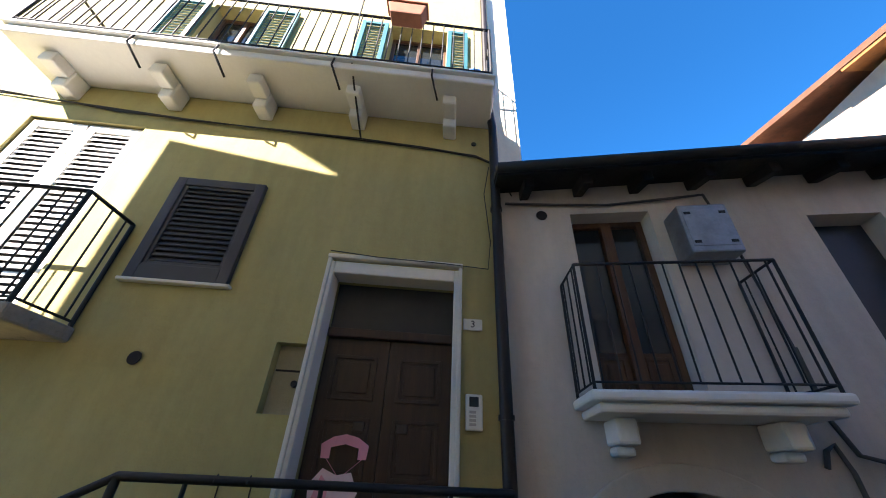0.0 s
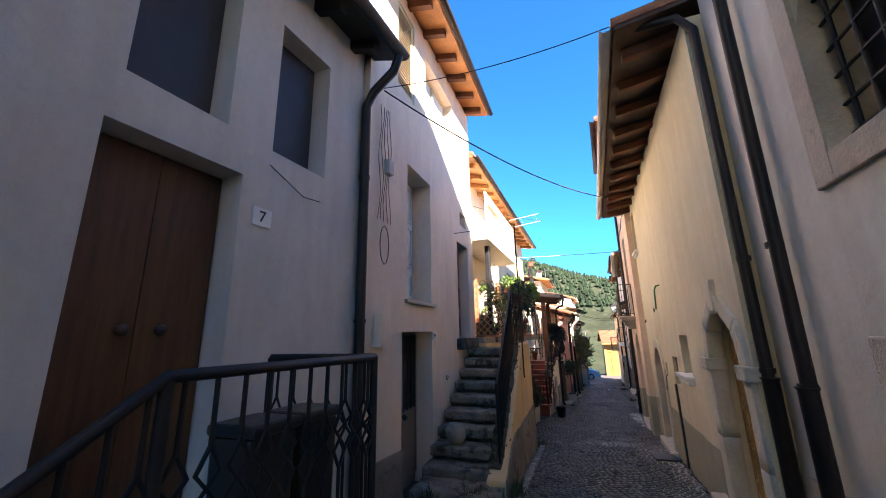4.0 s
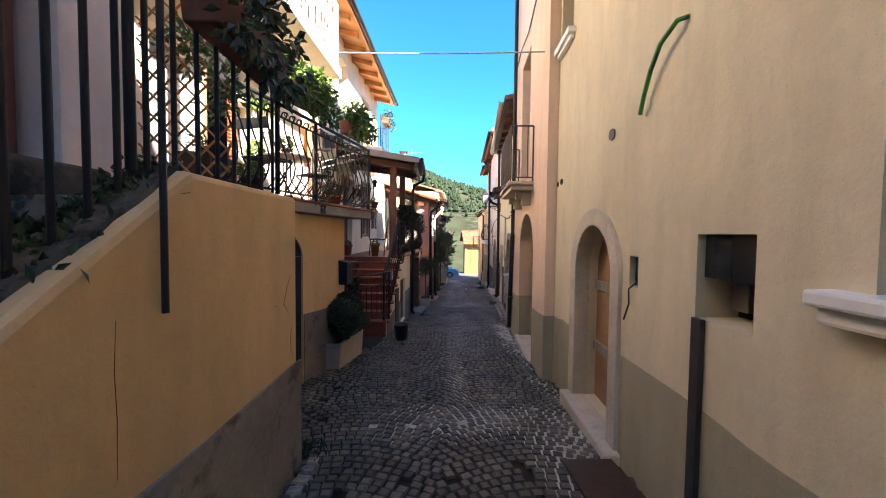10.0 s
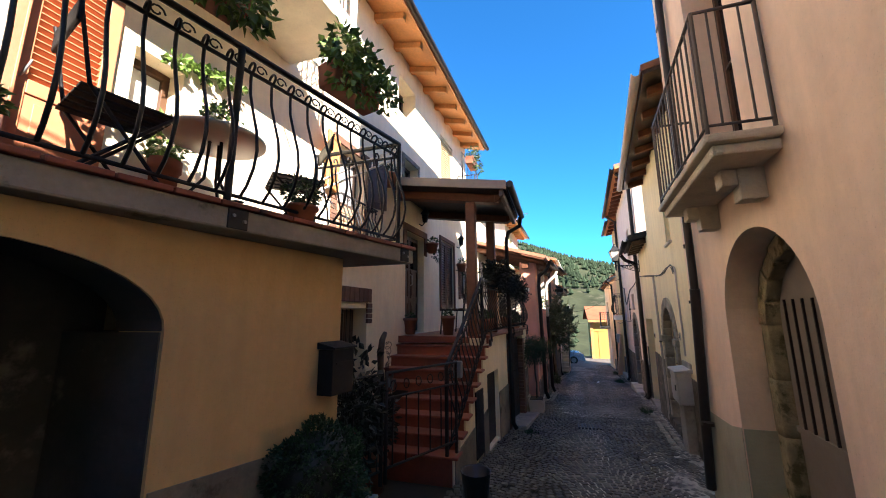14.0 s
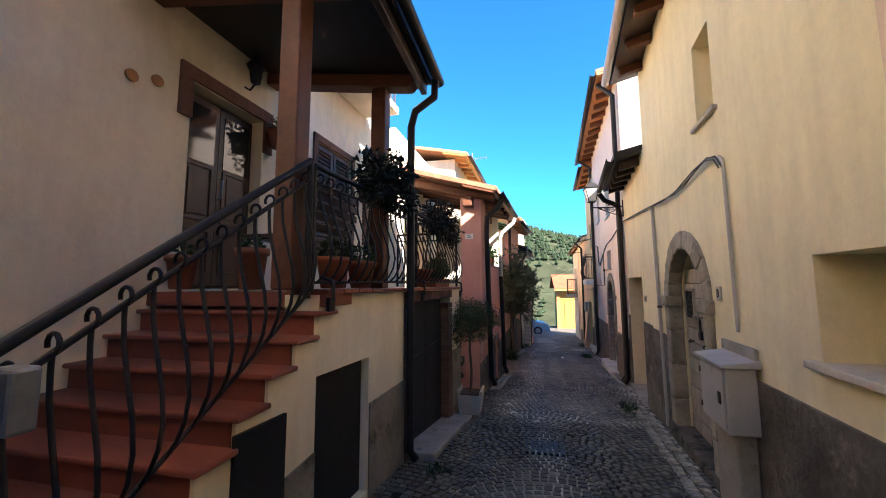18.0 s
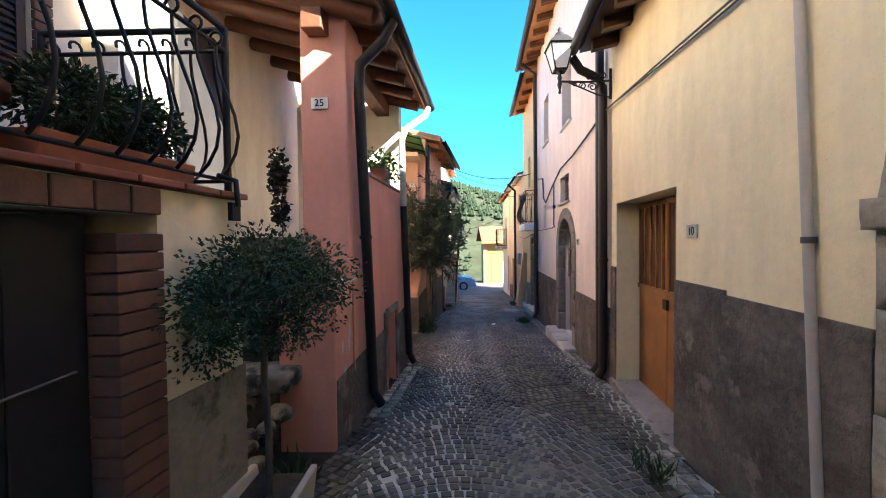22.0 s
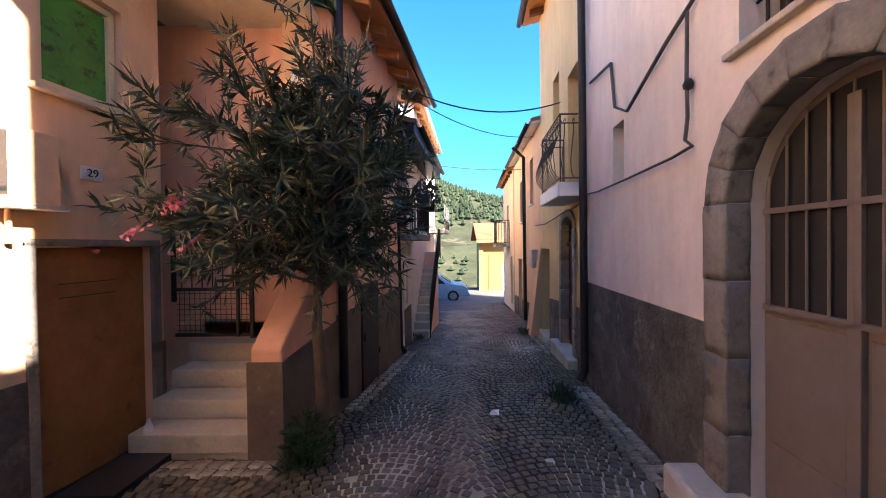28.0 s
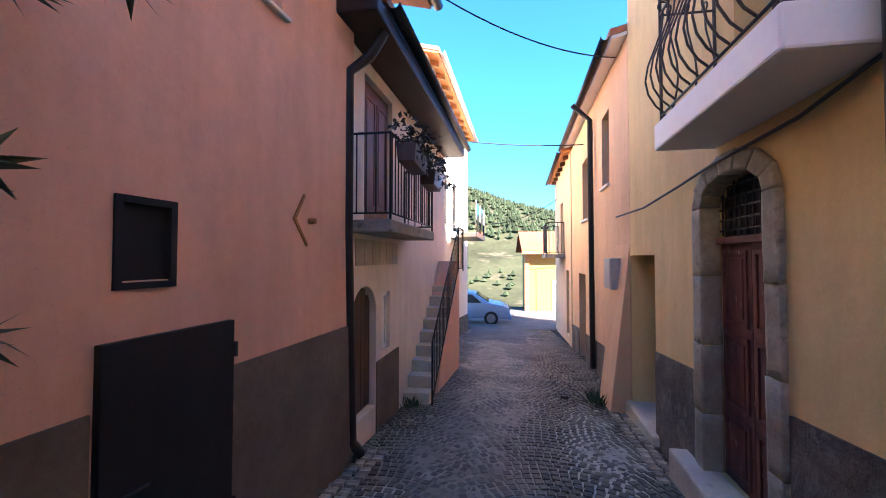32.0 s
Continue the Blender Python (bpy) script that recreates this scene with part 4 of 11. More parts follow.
# ---- landing and railing before numbers 3 and 5 ----
ld = thing("door_landing", (-1.9, 1.1, 0.9), "raised stone landing before the street door", "landing")
part("slab", Mesh().box(W_GG, 0.55, 2.56, 0.03, 0.72, g(1.2) - 0.3, 1.5), M["stone_dark"], ld, bevel=0.02)
for i in range(3):
    part("step", Mesh().box(W_GG, 0.265 - i * 0.28, 0.54 - i * 0.28, 0.03, 0.72, g(1) - 0.3, 1.34 - i * 0.165), M["stone_dark"], ld, bevel=0.02)
rails(ld, [W_GG(-0.45, 0.66, 0.95), W_GG(0.57, 0.66, 1.5), W_GG(2.54, 0.66, 1.5), W_GG(2.54, 0.04, 1.5)], 1.01, 0.6, M["iron"], "railing", "dark iron hand rail", r=0.012, top_r=0.022)

gp = thing("green_planter", W_GG(1.12, 0.55, 2.12), "bright green plastic trough hooked on the landing railing", "planter")
part("trough", Mesh().prism(W_GG, [(0.98, 2.14), (1.26, 2.14), (1.285, 2.33), (0.955, 2.33)], 0.46, 0.62), M["green_bright"], gp, bevel=0.008)
part("rim", Mesh().box(W_GG, 0.945, 1.295, 0.45, 0.635, 2.332, 2.352), M["green_bright"], gp, bevel=0.006)
for y in (1.04, 1.20):
    part("hook", Mesh().tube([W_GG(y, 0.625, 2.34), W_GG(y, 0.63, 2.50), W_GG(y, 0.66, 2.537), W_GG(y, 0.69, 2.50)], 0.004, 5), M["iron"], gp)

# ---- grey house, numbers 5 and 7 ----
h1 = house("house", "grey-lilac plastered low house with a dark tiled eave", W_G, 2.63, 7.50, 5.28,
           [(3.34, 4.07, 3.14, 4.86), (5.41, 6.0, 3.52, 4.74), (6.38, 6.95, 3.50, 4.69), (5.36, 6.15, 1.10, 3.20), (3.04, 4.42, g(3.7) - 0.2, 2.56, 0.62)], M["lilac"])
ga = Mesh()
ring(ga, W_G, 3.04, 4.42, 1.94, 0.62, 0.16, -0.05, 0.025, g(3.7) - 0.2)
part("arch_surround", ga, M["lilac"], h1, "plain raised plaster arch round the cellar door", 0.01)
dz = door_leaf(h1, W_G, 3.05, 4.41, g(3.7), 2.55, -0.27, M["wood_dark"], (), "door", "dark arched double cellar door", rise=0.61)
part("door_post", Mesh().box(W_G, 3.70, 3.80, -0.27, -0.235, g(3.7), 2.5), M["wood_brown"], dz, bevel=0.006)
for a, b in ((3.12, 3.66), (3.84, 4.35)):
    part("grille_panel", Mesh().box(W_G, a, b, -0.27, -0.262, 1.5, 2.3), M["sheet_dark"], dz)
number_plate(h1, W_G, 4.48, 2.40, "5", 0.16, 0.12)
# balcony door of stained wood
part("door_frame", Mesh().box(W_G, 3.34, 3.40, -0.24, -0.16, 3.14, 4.86).box(W_G, 4.01, 4.07, -0.24, -0.16, 3.14, 4.86).box(W_G, 3.40, 4.01, -0.24, -0.16, 4.80, 4.86).box(W_G, 3.66, 3.76, -0.23, -0.14, 3.14, 4.80), M["wood_brown"], h1, bevel=0.006)
for a, b in ((3.40, 3.66), (3.76, 4.01)):
    part("pane", Mesh().box(W_G, a, b, -0.215, -0.205, 3.52, 4.80), M["glass"], h1)
    door_leaf(h1, W_G, a, b, 3.14, 3.52, -0.19, M["wood_brown"], [(0.1, 0.9, 0.12, 0.9)], "door_foot_panel")
bs_ = Mesh().prism(lambda y, d, z: W_G(y, d, z), [(3.10, 3.03), (4.62, 3.03), (4.62, 3.10), (3.10, 3.10)], 0.0, 0.44)
bs_.box(W_G, 3.15, 4.57, 0.0, 0.40, 2.965, 3.028)
part("balcony_slab", bs_, M["whitepaint"], h1, "white moulded balcony slab", 0.02)
for y in (3.36, 4.36):
    part("console", Mesh().prism(W_G, [(y - 0.07, 2.80), (y + 0.07, 2.80), (y + 0.07, 2.962), (y - 0.07, 2.962)], 0.0, 0.24).prism(W_G, [(y - 0.062, 2.74), (y + 0.062, 2.74), (y + 0.062, 2.798), (y - 0.062, 2.798)], 0.0, 0.15), M["whitepaint"], h1, bevel=0.02)
rails(h1, [W_G(3.14, 0.02, 3.10), W_G(3.14, 0.40, 3.10), W_G(4.58, 0.40, 3.10), W_G(4.58, 0.02, 3.10)], 0.95, 0.115, M["iron"], "balcony_railing", "thin black iron balcony railing", r=0.007, top_r=0.012, low=0.05)
un = part("outdoor_unit", Mesh().box(W_G, 4.16, 4.56, 0.02, 0.26, 4.22, 4.72), M["galv"], h1, "grey metal cabinet hung on the wall", 0.015)
part("panel_seam", Mesh().box(W_G, 4.18, 4.54, 0.26, 0.266, 4.28, 4.66), M["galv"], un, bevel=0.004)
for y, z in ((4.22, 4.32), (4.50, 4.32), (4.22, 4.62), (4.50, 4.62)):
    part("screw", Mesh().box(W_G, y - 0.025, y + 0.025, 0.266, 0.272, z - 0.012, z + 0.012), M["dark"], un)
# Dark disc on the wall in place of a shaded hole.
part("vent_hole", Mesh().tube([W_G(3.06, 0.004, 4.86), W_G(3.06, 0.014, 4.86)], 0.055, 16), M["dark"], h1)
for a, b, c, e in ((5.41, 6.0, 3.52, 4.74), (6.38, 6.95, 3.50, 4.69)):
    wd = part("window", Mesh().box(W_G, a, b, -0.21, -0.19, c, e), M["louver"], h1, "grey boarded blind in an unframed window")
    part("blind_rail", Mesh().box(W_G, a, b, -0.188, -0.175, c, c + 0.03), M["louver"], wd)
for a, b in ((5.365, 5.753), (5.757, 6.145)):
    dl = door_leaf(h1, W_G, a, b, 1.10, 3.19, -0.18, M["wood_brown"], (), "door", "plain brown wooden street door leaf")
    ky = b - 0.07 if a < 5.5 else a + 0.12
    part("knob", Mesh().lathe((0, 0, 0), [(0.0, 0), (0.03, 0.01), (0.035, 0.03), (0.02, 0.05), (0.0, 0.055)], 10), M["ironbrown"], dl)
    k = dl.children[-1]
    k.matrix_basis = Matrix.Translation(W_G(ky, -0.18, 2.12)) @ Matrix.Rotation(radians(90), 4, "Y")
part("door_step", Mesh().box(W_G, 5.2, 6.3, -0.3, 0.10, 0.9, 1.10), M["stone"], h1, bevel=0.02)
part("socket", Mesh().box(W_G, 4.98, 5.05, 0.0, 0.02, 2.20, 2.26), M["box_grey"], h1, bevel=0.005)
number_plate(h1, W_G, 6.33, 2.93, "7", 0.16, 0.14)
m1 = roof(h1, W_G, 2.63, 7.55, 5.08, 5.16, 0.40, 5.0, 0.28, M["tile_dark"], M["black"], M["black"], 9, True, "black", 0.05, 0.045, 0.06)
cover_tiles(h1, m1, 2.6, 7.6, -2.4, 0.12, M["tile_dark"])
downpipe(h1, [W_G(7.46, 0.46, 5.10), W_G(7.46, 0.40, 4.92), W_G(7.46, 0.16, 4.72), W_G(7.46, 0.07, 4.55), W_G(7.46, 0.07, g(7.4) + 0.2)], 0.05, "pipe", [W_G(7.46, 0.07, 2.2), W_G(7.46, 0.07, 3.7)])
part("wall_cable", Mesh().tube([W_G(y, 0.03, 4.98 + 0.04 * math.sin(y * 3)) for y in (2.7, 3.2, 3.7, 4.2, 4.6)] + [W_G(4.66, 0.03, 4.6), W_G(4.72, 0.03, 3.9), W_G(4.75, 0.03, 3.3)], 0.013, 6), M["cable"], h1, "grey cable and conduit clipped to the wall")
part("conduit", Mesh().tube([W_G(4.75, 0.03, 3.5), W_G(4.75, 0.03, 3.0), W_G(4.82, 0.03, 2.8), W_G(4.98, 0.03, 2.76)], 0.016, 6).tube([W_G(4.60, 0.03, 2.72), W_G(4.64, 0.03, 2.82), W_G(4.70, 0.03, 2.86), W_G(4.74, 0.03, 2.70), W_G(4.74, 0.03, 0.9)], 0.016, 6), M["cable"], h1)
part("cut_wire", Mesh().tube([W_G(y, 0.02, z) for y, z in ((6.35, 3.36), (6.5, 3.30), (6.7, 3.22), (6.9, 3.24))], 0.004, 4), M["cable_black"], h1)

# railing, landing and bins before number 7
l7 = thing("door_landing", (-1.45, 5.9, 0.5), "raised concrete landing with an iron railing", "landing")
part("slab", Mesh().box(W_G, 5.22, 6.50, 0.03, 0.94, 0.0, 0.98), M["concrete"], l7, bevel=0.02)
for i in range(3):
    part("step", Mesh().box(W_G, 4.38 + i * 0.28, 4.655 + i * 0.28, 0.03, 0.94, 0.0, 0.76 - (2 - i) * 0.17), M["stone_dark"], l7, bevel=0.02)
rails(l7, [W_G(4.22, 0.92, 0.24), W_G(5.25, 0.90, 0.98), W_G(6.44, 0.90, 0.97), W_G(6.42, 0.12, 0.97)], 0.96, 0.115, M["iron"], "railing", "black iron railing with lozenge balusters", r=0.010, top_r=0.024, zig=True)
for yy in (5.92, 6.24):
    bn = thing("dustbin", W_G(yy, 0.55, 0.98), "dark plastic household bin standing on the landing", "bin", "bins")
    part("body", Mesh().prism(lambda a, b, c: W_G(a, b, c), [(yy - 0.12, 0.985), (yy + 0.12, 0.985), (yy + 0.14, 1.60), (yy - 0.14, 1.60)], 0.44, 0.70), M["plastic_black"], bn, bevel=0.02)
    part("lid", Mesh().box(W_G, yy - 0.15, yy + 0.15, 0.42, 0.73, 1.602, 1.66), M["plastic_black"], bn, bevel=0.02)

# ---- peach house, number 9 ----
h2 = house("house", "peach plastered tall house with wooden eaves", W_L2, 7.52, 11.78, 7.05,
           [(8.52, 9.34, 2.50, 4.35), (8.38, 9.34, g(8.8) - 0.1, 2.10), (10.66, 11.38, 1.98, 3.76), (9.2, 10.6, 5.5, 6.6), (8.2, 8.75, 5.4, 6.8), (10.9, 11.3, 4.15, 4.42)], M["peach"])
part("upper_corner", Mesh().box(W_L2, 7.26, 7.518, -5.0, 0.0, 5.35, 7.0), M["peach"], h2, "upper corner of the peach house over the lower eave")
sill(h2, W_L2, 8.44, 9.44, 2.50, 0.05, 0.05, 0.35, "stone")
for a, b in ((8.53, 8.92), (8.94, 9.33)):
    door_leaf(h2, W_L2, a, b, 2.52, 4.34, -0.30, M["paint_flake"], [(0.14, 0.86, 0.04, 0.24), (0.14, 0.86, 0.28, 0.62), (0.14, 0.86, 0.66, 0.96)], "window_shutter", "peeling white wooden window shutter")
part("wall_ring", Mesh().tube([W_L2(9.91 + 0.03 * math.cos(k * 0.6), 0.02 + 0.008 * math.sin(k), 1.41 + 0.03 * math.sin(k * 0.6)) for k in range(11)], 0.005, 6).tube([W_L2(9.90, -0.01, 1.44), W_L2(9.90, 0.04, 1.44)], 0.006, 6), M["iron"], h2, "small iron tether ring on the wall")
d9 = part("door", Mesh().box(W_L2, 8.38, 9.34, -0.30, -0.26, g(8.8) - 0.05, 2.10), M["sheet_grey"], h2, "old grey sheet-metal cellar door", 0.005)
for a, b in ((8.40, 8.85), (8.88, 9.32)):
    part("door_glazing", Mesh().box(W_L2, a + 0.03, b - 0.03, -0.258, -0.25, 1.12, 2.05), M["dark"], d9)
    for i in range(4):
        y = a + 0.05 + (b - a - 0.1) * i / 3
        part("door_bar", Mesh().box(W_L2, y - 0.01, y + 0.01, -0.25, -0.235, 1.1, 2.07), M["iron"], d9)
    part("door_rim", Mesh().box(W_L2, a, b, -0.258, -0.235, 1.06, 1.10).box(W_L2, a, a + 0.025, -0.258, -0.235, 0.3, 2.07).box(W_L2, b - 0.025, b, -0.258, -0.235, 0.3, 2.07), M["sheet_grey"], d9)
part("lock", Mesh().tube([W_L2(8.9, -0.235, 1.06), W_L2(8.9, -0.19, 1.02)], 0.03, 8), M["iron"], d9)
number_plate(h2, W_L2, 9.42, 2.04, "9", 0.13, 0.11, "marble")
plinth(h2, W_L2, 7.62, 8.38, None, M["cement"], (), 0.02, 0.55)
part("wall_flap", Mesh().prism(W_L2, [(7.70, 1.95), (7.95, 1.95), (7.72, 2.28)], 0.0, 0.10), M["peach"], h2, "small triangular plaster hood")
dS = door_leaf(h2, W_L2, 10.72, 11.34, 2.02, 3.74, -0.18, M["wood_red"], [(0.1, 0.47, 0.62, 0.94), (0.53, 0.9, 0.62, 0.94), (0.1, 0.47, 0.30, 0.56), (0.53, 0.9, 0.30, 0.56), (0.1, 0.47, 0.06, 0.24), (0.53, 0.9, 0.06, 0.24)], "door", "red-brown panelled wooden door at the stair head")
part("ring_knocker", Mesh().tube([W_L2(10.9 + 0.03 * math.cos(a * 0.785), -0.15, 3.15 + 0.03 * math.sin(a * 0.785)) for a in range(9)], 0.006, 5), M["iron"], dS)
part("door_sill", Mesh().box(W_L2, 10.5, 11.55, -0.3, 0.12, 1.80, 1.985), M["stone_dark"], h2, bevel=0.02)
part("small_board", Mesh().prism(W_L2, [(10.92, 4.16), (11.28, 4.20), (11.28, 4.36), (10.92, 4.30)], -0.2, -0.15), M["stone"], h2)
window(h2, W_L2, 9.2, 10.6, 5.5, 6.6, -0.15, M["shutter_pale"], 2, 1, "window", "", "curtain")
shutter(h2, W_L2, 8.2, 8.75, 5.4, 6.8, -0.02, M["shutter_pale"], "pale yellow louvred shutter", 0.06, 22)
roof(h2, W_L2, 7.06, 11.85, 6.93, 7.05, 0.48, 5.0, 0.22, M["tile_roof"], M["wood_orange"], M["wood_beam"], 8, True, "pipe", 0.06, 0.05)
part("meter_box", Mesh().box(W_L2, 7.86, 7.98, 0.0, 0.08, 3.92, 4.10), M["box_grey"], h2, bevel=0.01)
cc = Mesh()
for k in range(5):
    cc.tube([W_L2(7.72 + 0.05 * k + 0.03 * math.sin(q * 1.3 + k), 0.03 + 0.006 * k, 4.75 - 0.18 * q) for q in range(9)], 0.004, 5)
cc.tube([W_L2(7.86 + 0.10 * math.cos(q * 0.524), 0.03, 3.05 + 0.22 * math.sin(q * 0.524)) for q in range(13)], 0.006, 5)
part("cable_loop", cc, M["cable"], h2, "loose grey cable loops hanging on the wall")

# ---- stone outside stair with its ochre parapet ----
st = thing("outside_stair", (-1.2, 9.8, 0.6), "worn grey stone stair along the house with an ochre side wall", "stairs")
NST, Y0S, Y1S, ZB, ZT = 9, 8.62, 11.05, 0.33, 1.80


def rough_block(x0, x1, y0, y1, z0, z1, seed, amp=0.010, cut=(24, 9, 5)):
    """A worn stone slab: a gridded box with rounded, chipped edges."""
    mb = Mesh()
    nx_, ny_, nz_ = cut
    idx = {}
    for i in range(nx_ + 1):
        for j in range(ny_ + 1):
            for k in range(nz_ + 1):
                if 0 < i < nx_ and 0 < j < ny_ and 0 < k < nz_:
                    continue
                u, v, w = i / nx_, j / ny_, k / nz_
                p = Vector((x0 + (x1 - x0) * u, y0 + (y1 - y0) * v, z0 + (z1 - z0) * w))
                out = Vector(((u == 1) - (u == 0), (v == 1) - (v == 0), (w == 1) - (w == 0)))
                q = p * 7 + Vector((seed * 3.1, 0, seed))
                d = amp * noise.noise(q) + amp * 0.6 * noise.noise(q * 3.3)
                edge = abs(out.x) + abs(out.y) + abs(out.z)
                p += out.normalized() * (d - (0.003 + 0.010 * abs(noise.noise(q * 1.7))) * (edge > 1))
                idx[i, j, k] = len(mb.v)
                mb.v.append(tuple(p))
    for i in range(nx_):
        for j in range(ny_):
            for k in (0, nz_):
                mb.f.append((idx[i, j, k], idx[i + 1, j, k], idx[i + 1, j + 1, k], idx[i, j + 1, k]))
    for i in range(nx_):
        for k in range(nz_):
            for j in (0, ny_):
                mb.f.append((idx[i, j, k], idx[i + 1, j, k], idx[i + 1, j, k + 1], idx[i, j, k + 1]))
    for j in range(ny_):
        for k in range(nz_):
            for i in (0, nx_):
                mb.f.append((idx[i, j, k], idx[i, j + 1, k], idx[i, j + 1, k + 1], idx[i, j, k + 1]))
    mb.sm.extend([True] * len(mb.f))
    return mb


for i in range(NST):
    y = Y0S + (Y1S - Y0S) * i / NST + 0.30
    top = ZB + (ZT - ZB) * (i + 1) / NST
    part("step", rough_block(W_L2.x(y) + 0.02, -0.88 + 0.02 * math.sin(i * 2.1), y - 0.02 + 0.012 * math.sin(i * 3.7), y + 0.42, top - 0.115, top, i + 1), M["stone_step"], st)
    # Fill below each slab is a darker stone colour than the tread.
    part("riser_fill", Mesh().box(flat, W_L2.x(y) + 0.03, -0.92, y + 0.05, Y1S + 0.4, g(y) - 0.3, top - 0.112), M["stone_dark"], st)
part("foot_slab", rough_block(W_L2.x(8.6) + 0.05, -0.72, 8.45, 8.97, g(8.6) - 0.2, 0.40, 31, 0.02), M["stone_step"], st)
part("landing_slab", rough_block(-1.70, -0.90, Y1S + 0.3, 11.9, 1.5, 1.80, 32), M["stone_step"], st)
sw = Mesh().prism(lambda y, d, z: W_LW(y, d - 0.22, z), [(8.80, g(8.8) - 0.3), (11.9, g(11.9) - 0.3), (11.9, 1.88), (10.85, 1.88), (8.95, 0.50), (8.80, 0.46)], 0.0, 0.22)
part("side_wall", sw, M["ochre"], st, "ochre plastered stair side wall", 0.03)
cap_ = Mesh()
for i in range(26):
    ya, yb = 8.97 + 1.88 * i / 26, 8.97 + 1.88 * (i + 1) / 26
    za, zb = 0.515 + 0.7263 * (ya - 8.97), 0.515 + 0.7263 * (yb - 8.97)
    da, db = [-0.055 + 0.035 * noise.noise((q * 5.0, 0.3, 0.0)) + 0.02 * noise.noise((q * 17.0, 0.0, 2.0)) for q in (ya, yb)]
    cap_.add([W_LW(ya, -0.225, za), W_LW(ya, da, za), W_LW(yb, db, zb), W_LW(yb, -0.225, zb)] + [W_LW(ya, -0.225, za + 0.022), W_LW(ya, da - 0.012, za + 0.018), W_LW(yb, db - 0.012, zb + 0.018), W_LW(yb, -0.225, zb + 0.022)],
             [(4, 5, 6, 7), (1, 2, 6, 5), (0, 4, 7, 3), (0, 1, 5, 4), (3, 7, 6, 2)])
part("mortar_bed", cap_, M["stone_dark"], st, "dirty dark mortar bed on the sloping wall top")
pm = Mesh().prism(lambda y, d, z: W_LW(y, d, z), [(8.82, g(8.8) - 0.3), (11.92, g(11.9) - 0.3), (11.92, 0.745), (11.4, 0.75), (10.9, 0.742), (10.4, 0.77), (10.0, 0.755), (9.6, 0.775), (9.30, 0.70), (8.95, 0.505), (8.82, 0.47)], 0.001, 0.018)
part("plinth", pm, M["cement"], st, "bare grey cement base with a ragged top")
for pts in (((11.788, 1.356), (11.755, 1.315), (11.727, 1.281), (11.712, 1.238), (11.679, 1.183), (11.715, 1.15), (11.754, 1.11)), ((11.811, 1.018), (11.79, 0.97), (11.779, 0.932), (11.79, 0.846), (11.827, 0.805)), ((10.497, 1.36), (10.488, 1.2), (10.494, 1.05), (10.489, 0.86)), ((11.60, 1.185), (11.577, 1.191), (11.55, 1.187))):
    part("crack", Mesh().tube([W_LW(y, 0.0005, z) for y, z in pts], [0.0006] + [0.0013] * (len(pts) - 2) + [0.0005], 5), M["soil"], st, "thin dark crack in the plaster")
rails(st, [(-0.80, 9.03, 0.52), (-0.80, 10.72, 1.86), (-0.76, 11.86, 1.90)], 0.92, 0.135, M["iron"], "railing", "dark iron stair railing", r=0.011, top_r=0.018, low=-0.1)
part("tall_post", Mesh().tube([(W_LW.x(10.66) + 0.03, 10.66, 1.35), (W_LW.x(10.66) + 0.03, 10.66, 3.95)], 0.012, 6), M["iron"], st)
part("wall_wire", Mesh().tube([W_L2(10.45, 0.02, 3.85), (-1.2, 10.56, 3.9), (-0.80, 10.66, 3.92)], 0.006, 5), M["cable_black"], st)
bl = thing("stone_ball", (-1.32, 9.32, 0.70), "rough round stone set on a stair tread", "stone")
bmx = bmesh.new()
bmesh.ops.create_icosphere(bmx, subdivisions=4, radius=0.138)
for v in bmx.verts:
    v.co *= 1 + 0.10 * noise.noise(v.co * 9)
    v.co.z = max(-0.125, min(0.115, v.co.z)) + 0.012 * noise.noise(v.co * 20)
me = bpy.data.meshes.new("boulder")
bmx.to_mesh(me)
bmx.free()
me.materials.append(M["boulder"])
bo_ = new("boulder", me)
bo_.location = (-1.42, 9.30, 0.80)
under(bo_, bl)

# ---- white house behind the terrace, number 17 ----
h4 = house("house", "white and cream plastered house with a terrace and a porch stair", W_L3, 11.82, 22.0, 6.2,
           [(12.60, 13.28, 2.02, 3.44), (13.85, 14.17, 2.67, 3.24), (16.08, 16.72, 2.2, 3.58), (16.10, 16.88, 0.3, 1.52),
            (18.09, 18.90, 1.12, 2.88), (19.85, 20.75, 1.55, 3.05), (21.25, 21.69, 1.83, 2.56), (17.75, 18.45, 5.0, 5.7), (17.98, 18.58, 3.8, 4.18), (19.9, 20.8, 4.2, 5.6)], M["butter"])
part("upper_render", Mesh().box(W_L3, 11.83, 15.9, 0.002, 0.012, 4.35, 6.15), M["white"], h4)
roof(h4, W_L3, 11.9, 21.9, 6.02, 6.02, 0.60, 5.0, 0.22, M["tile_roof"], M["wood_orange"], M["wood_orange"], 15, True, "pipe", 0.1, 0.055)
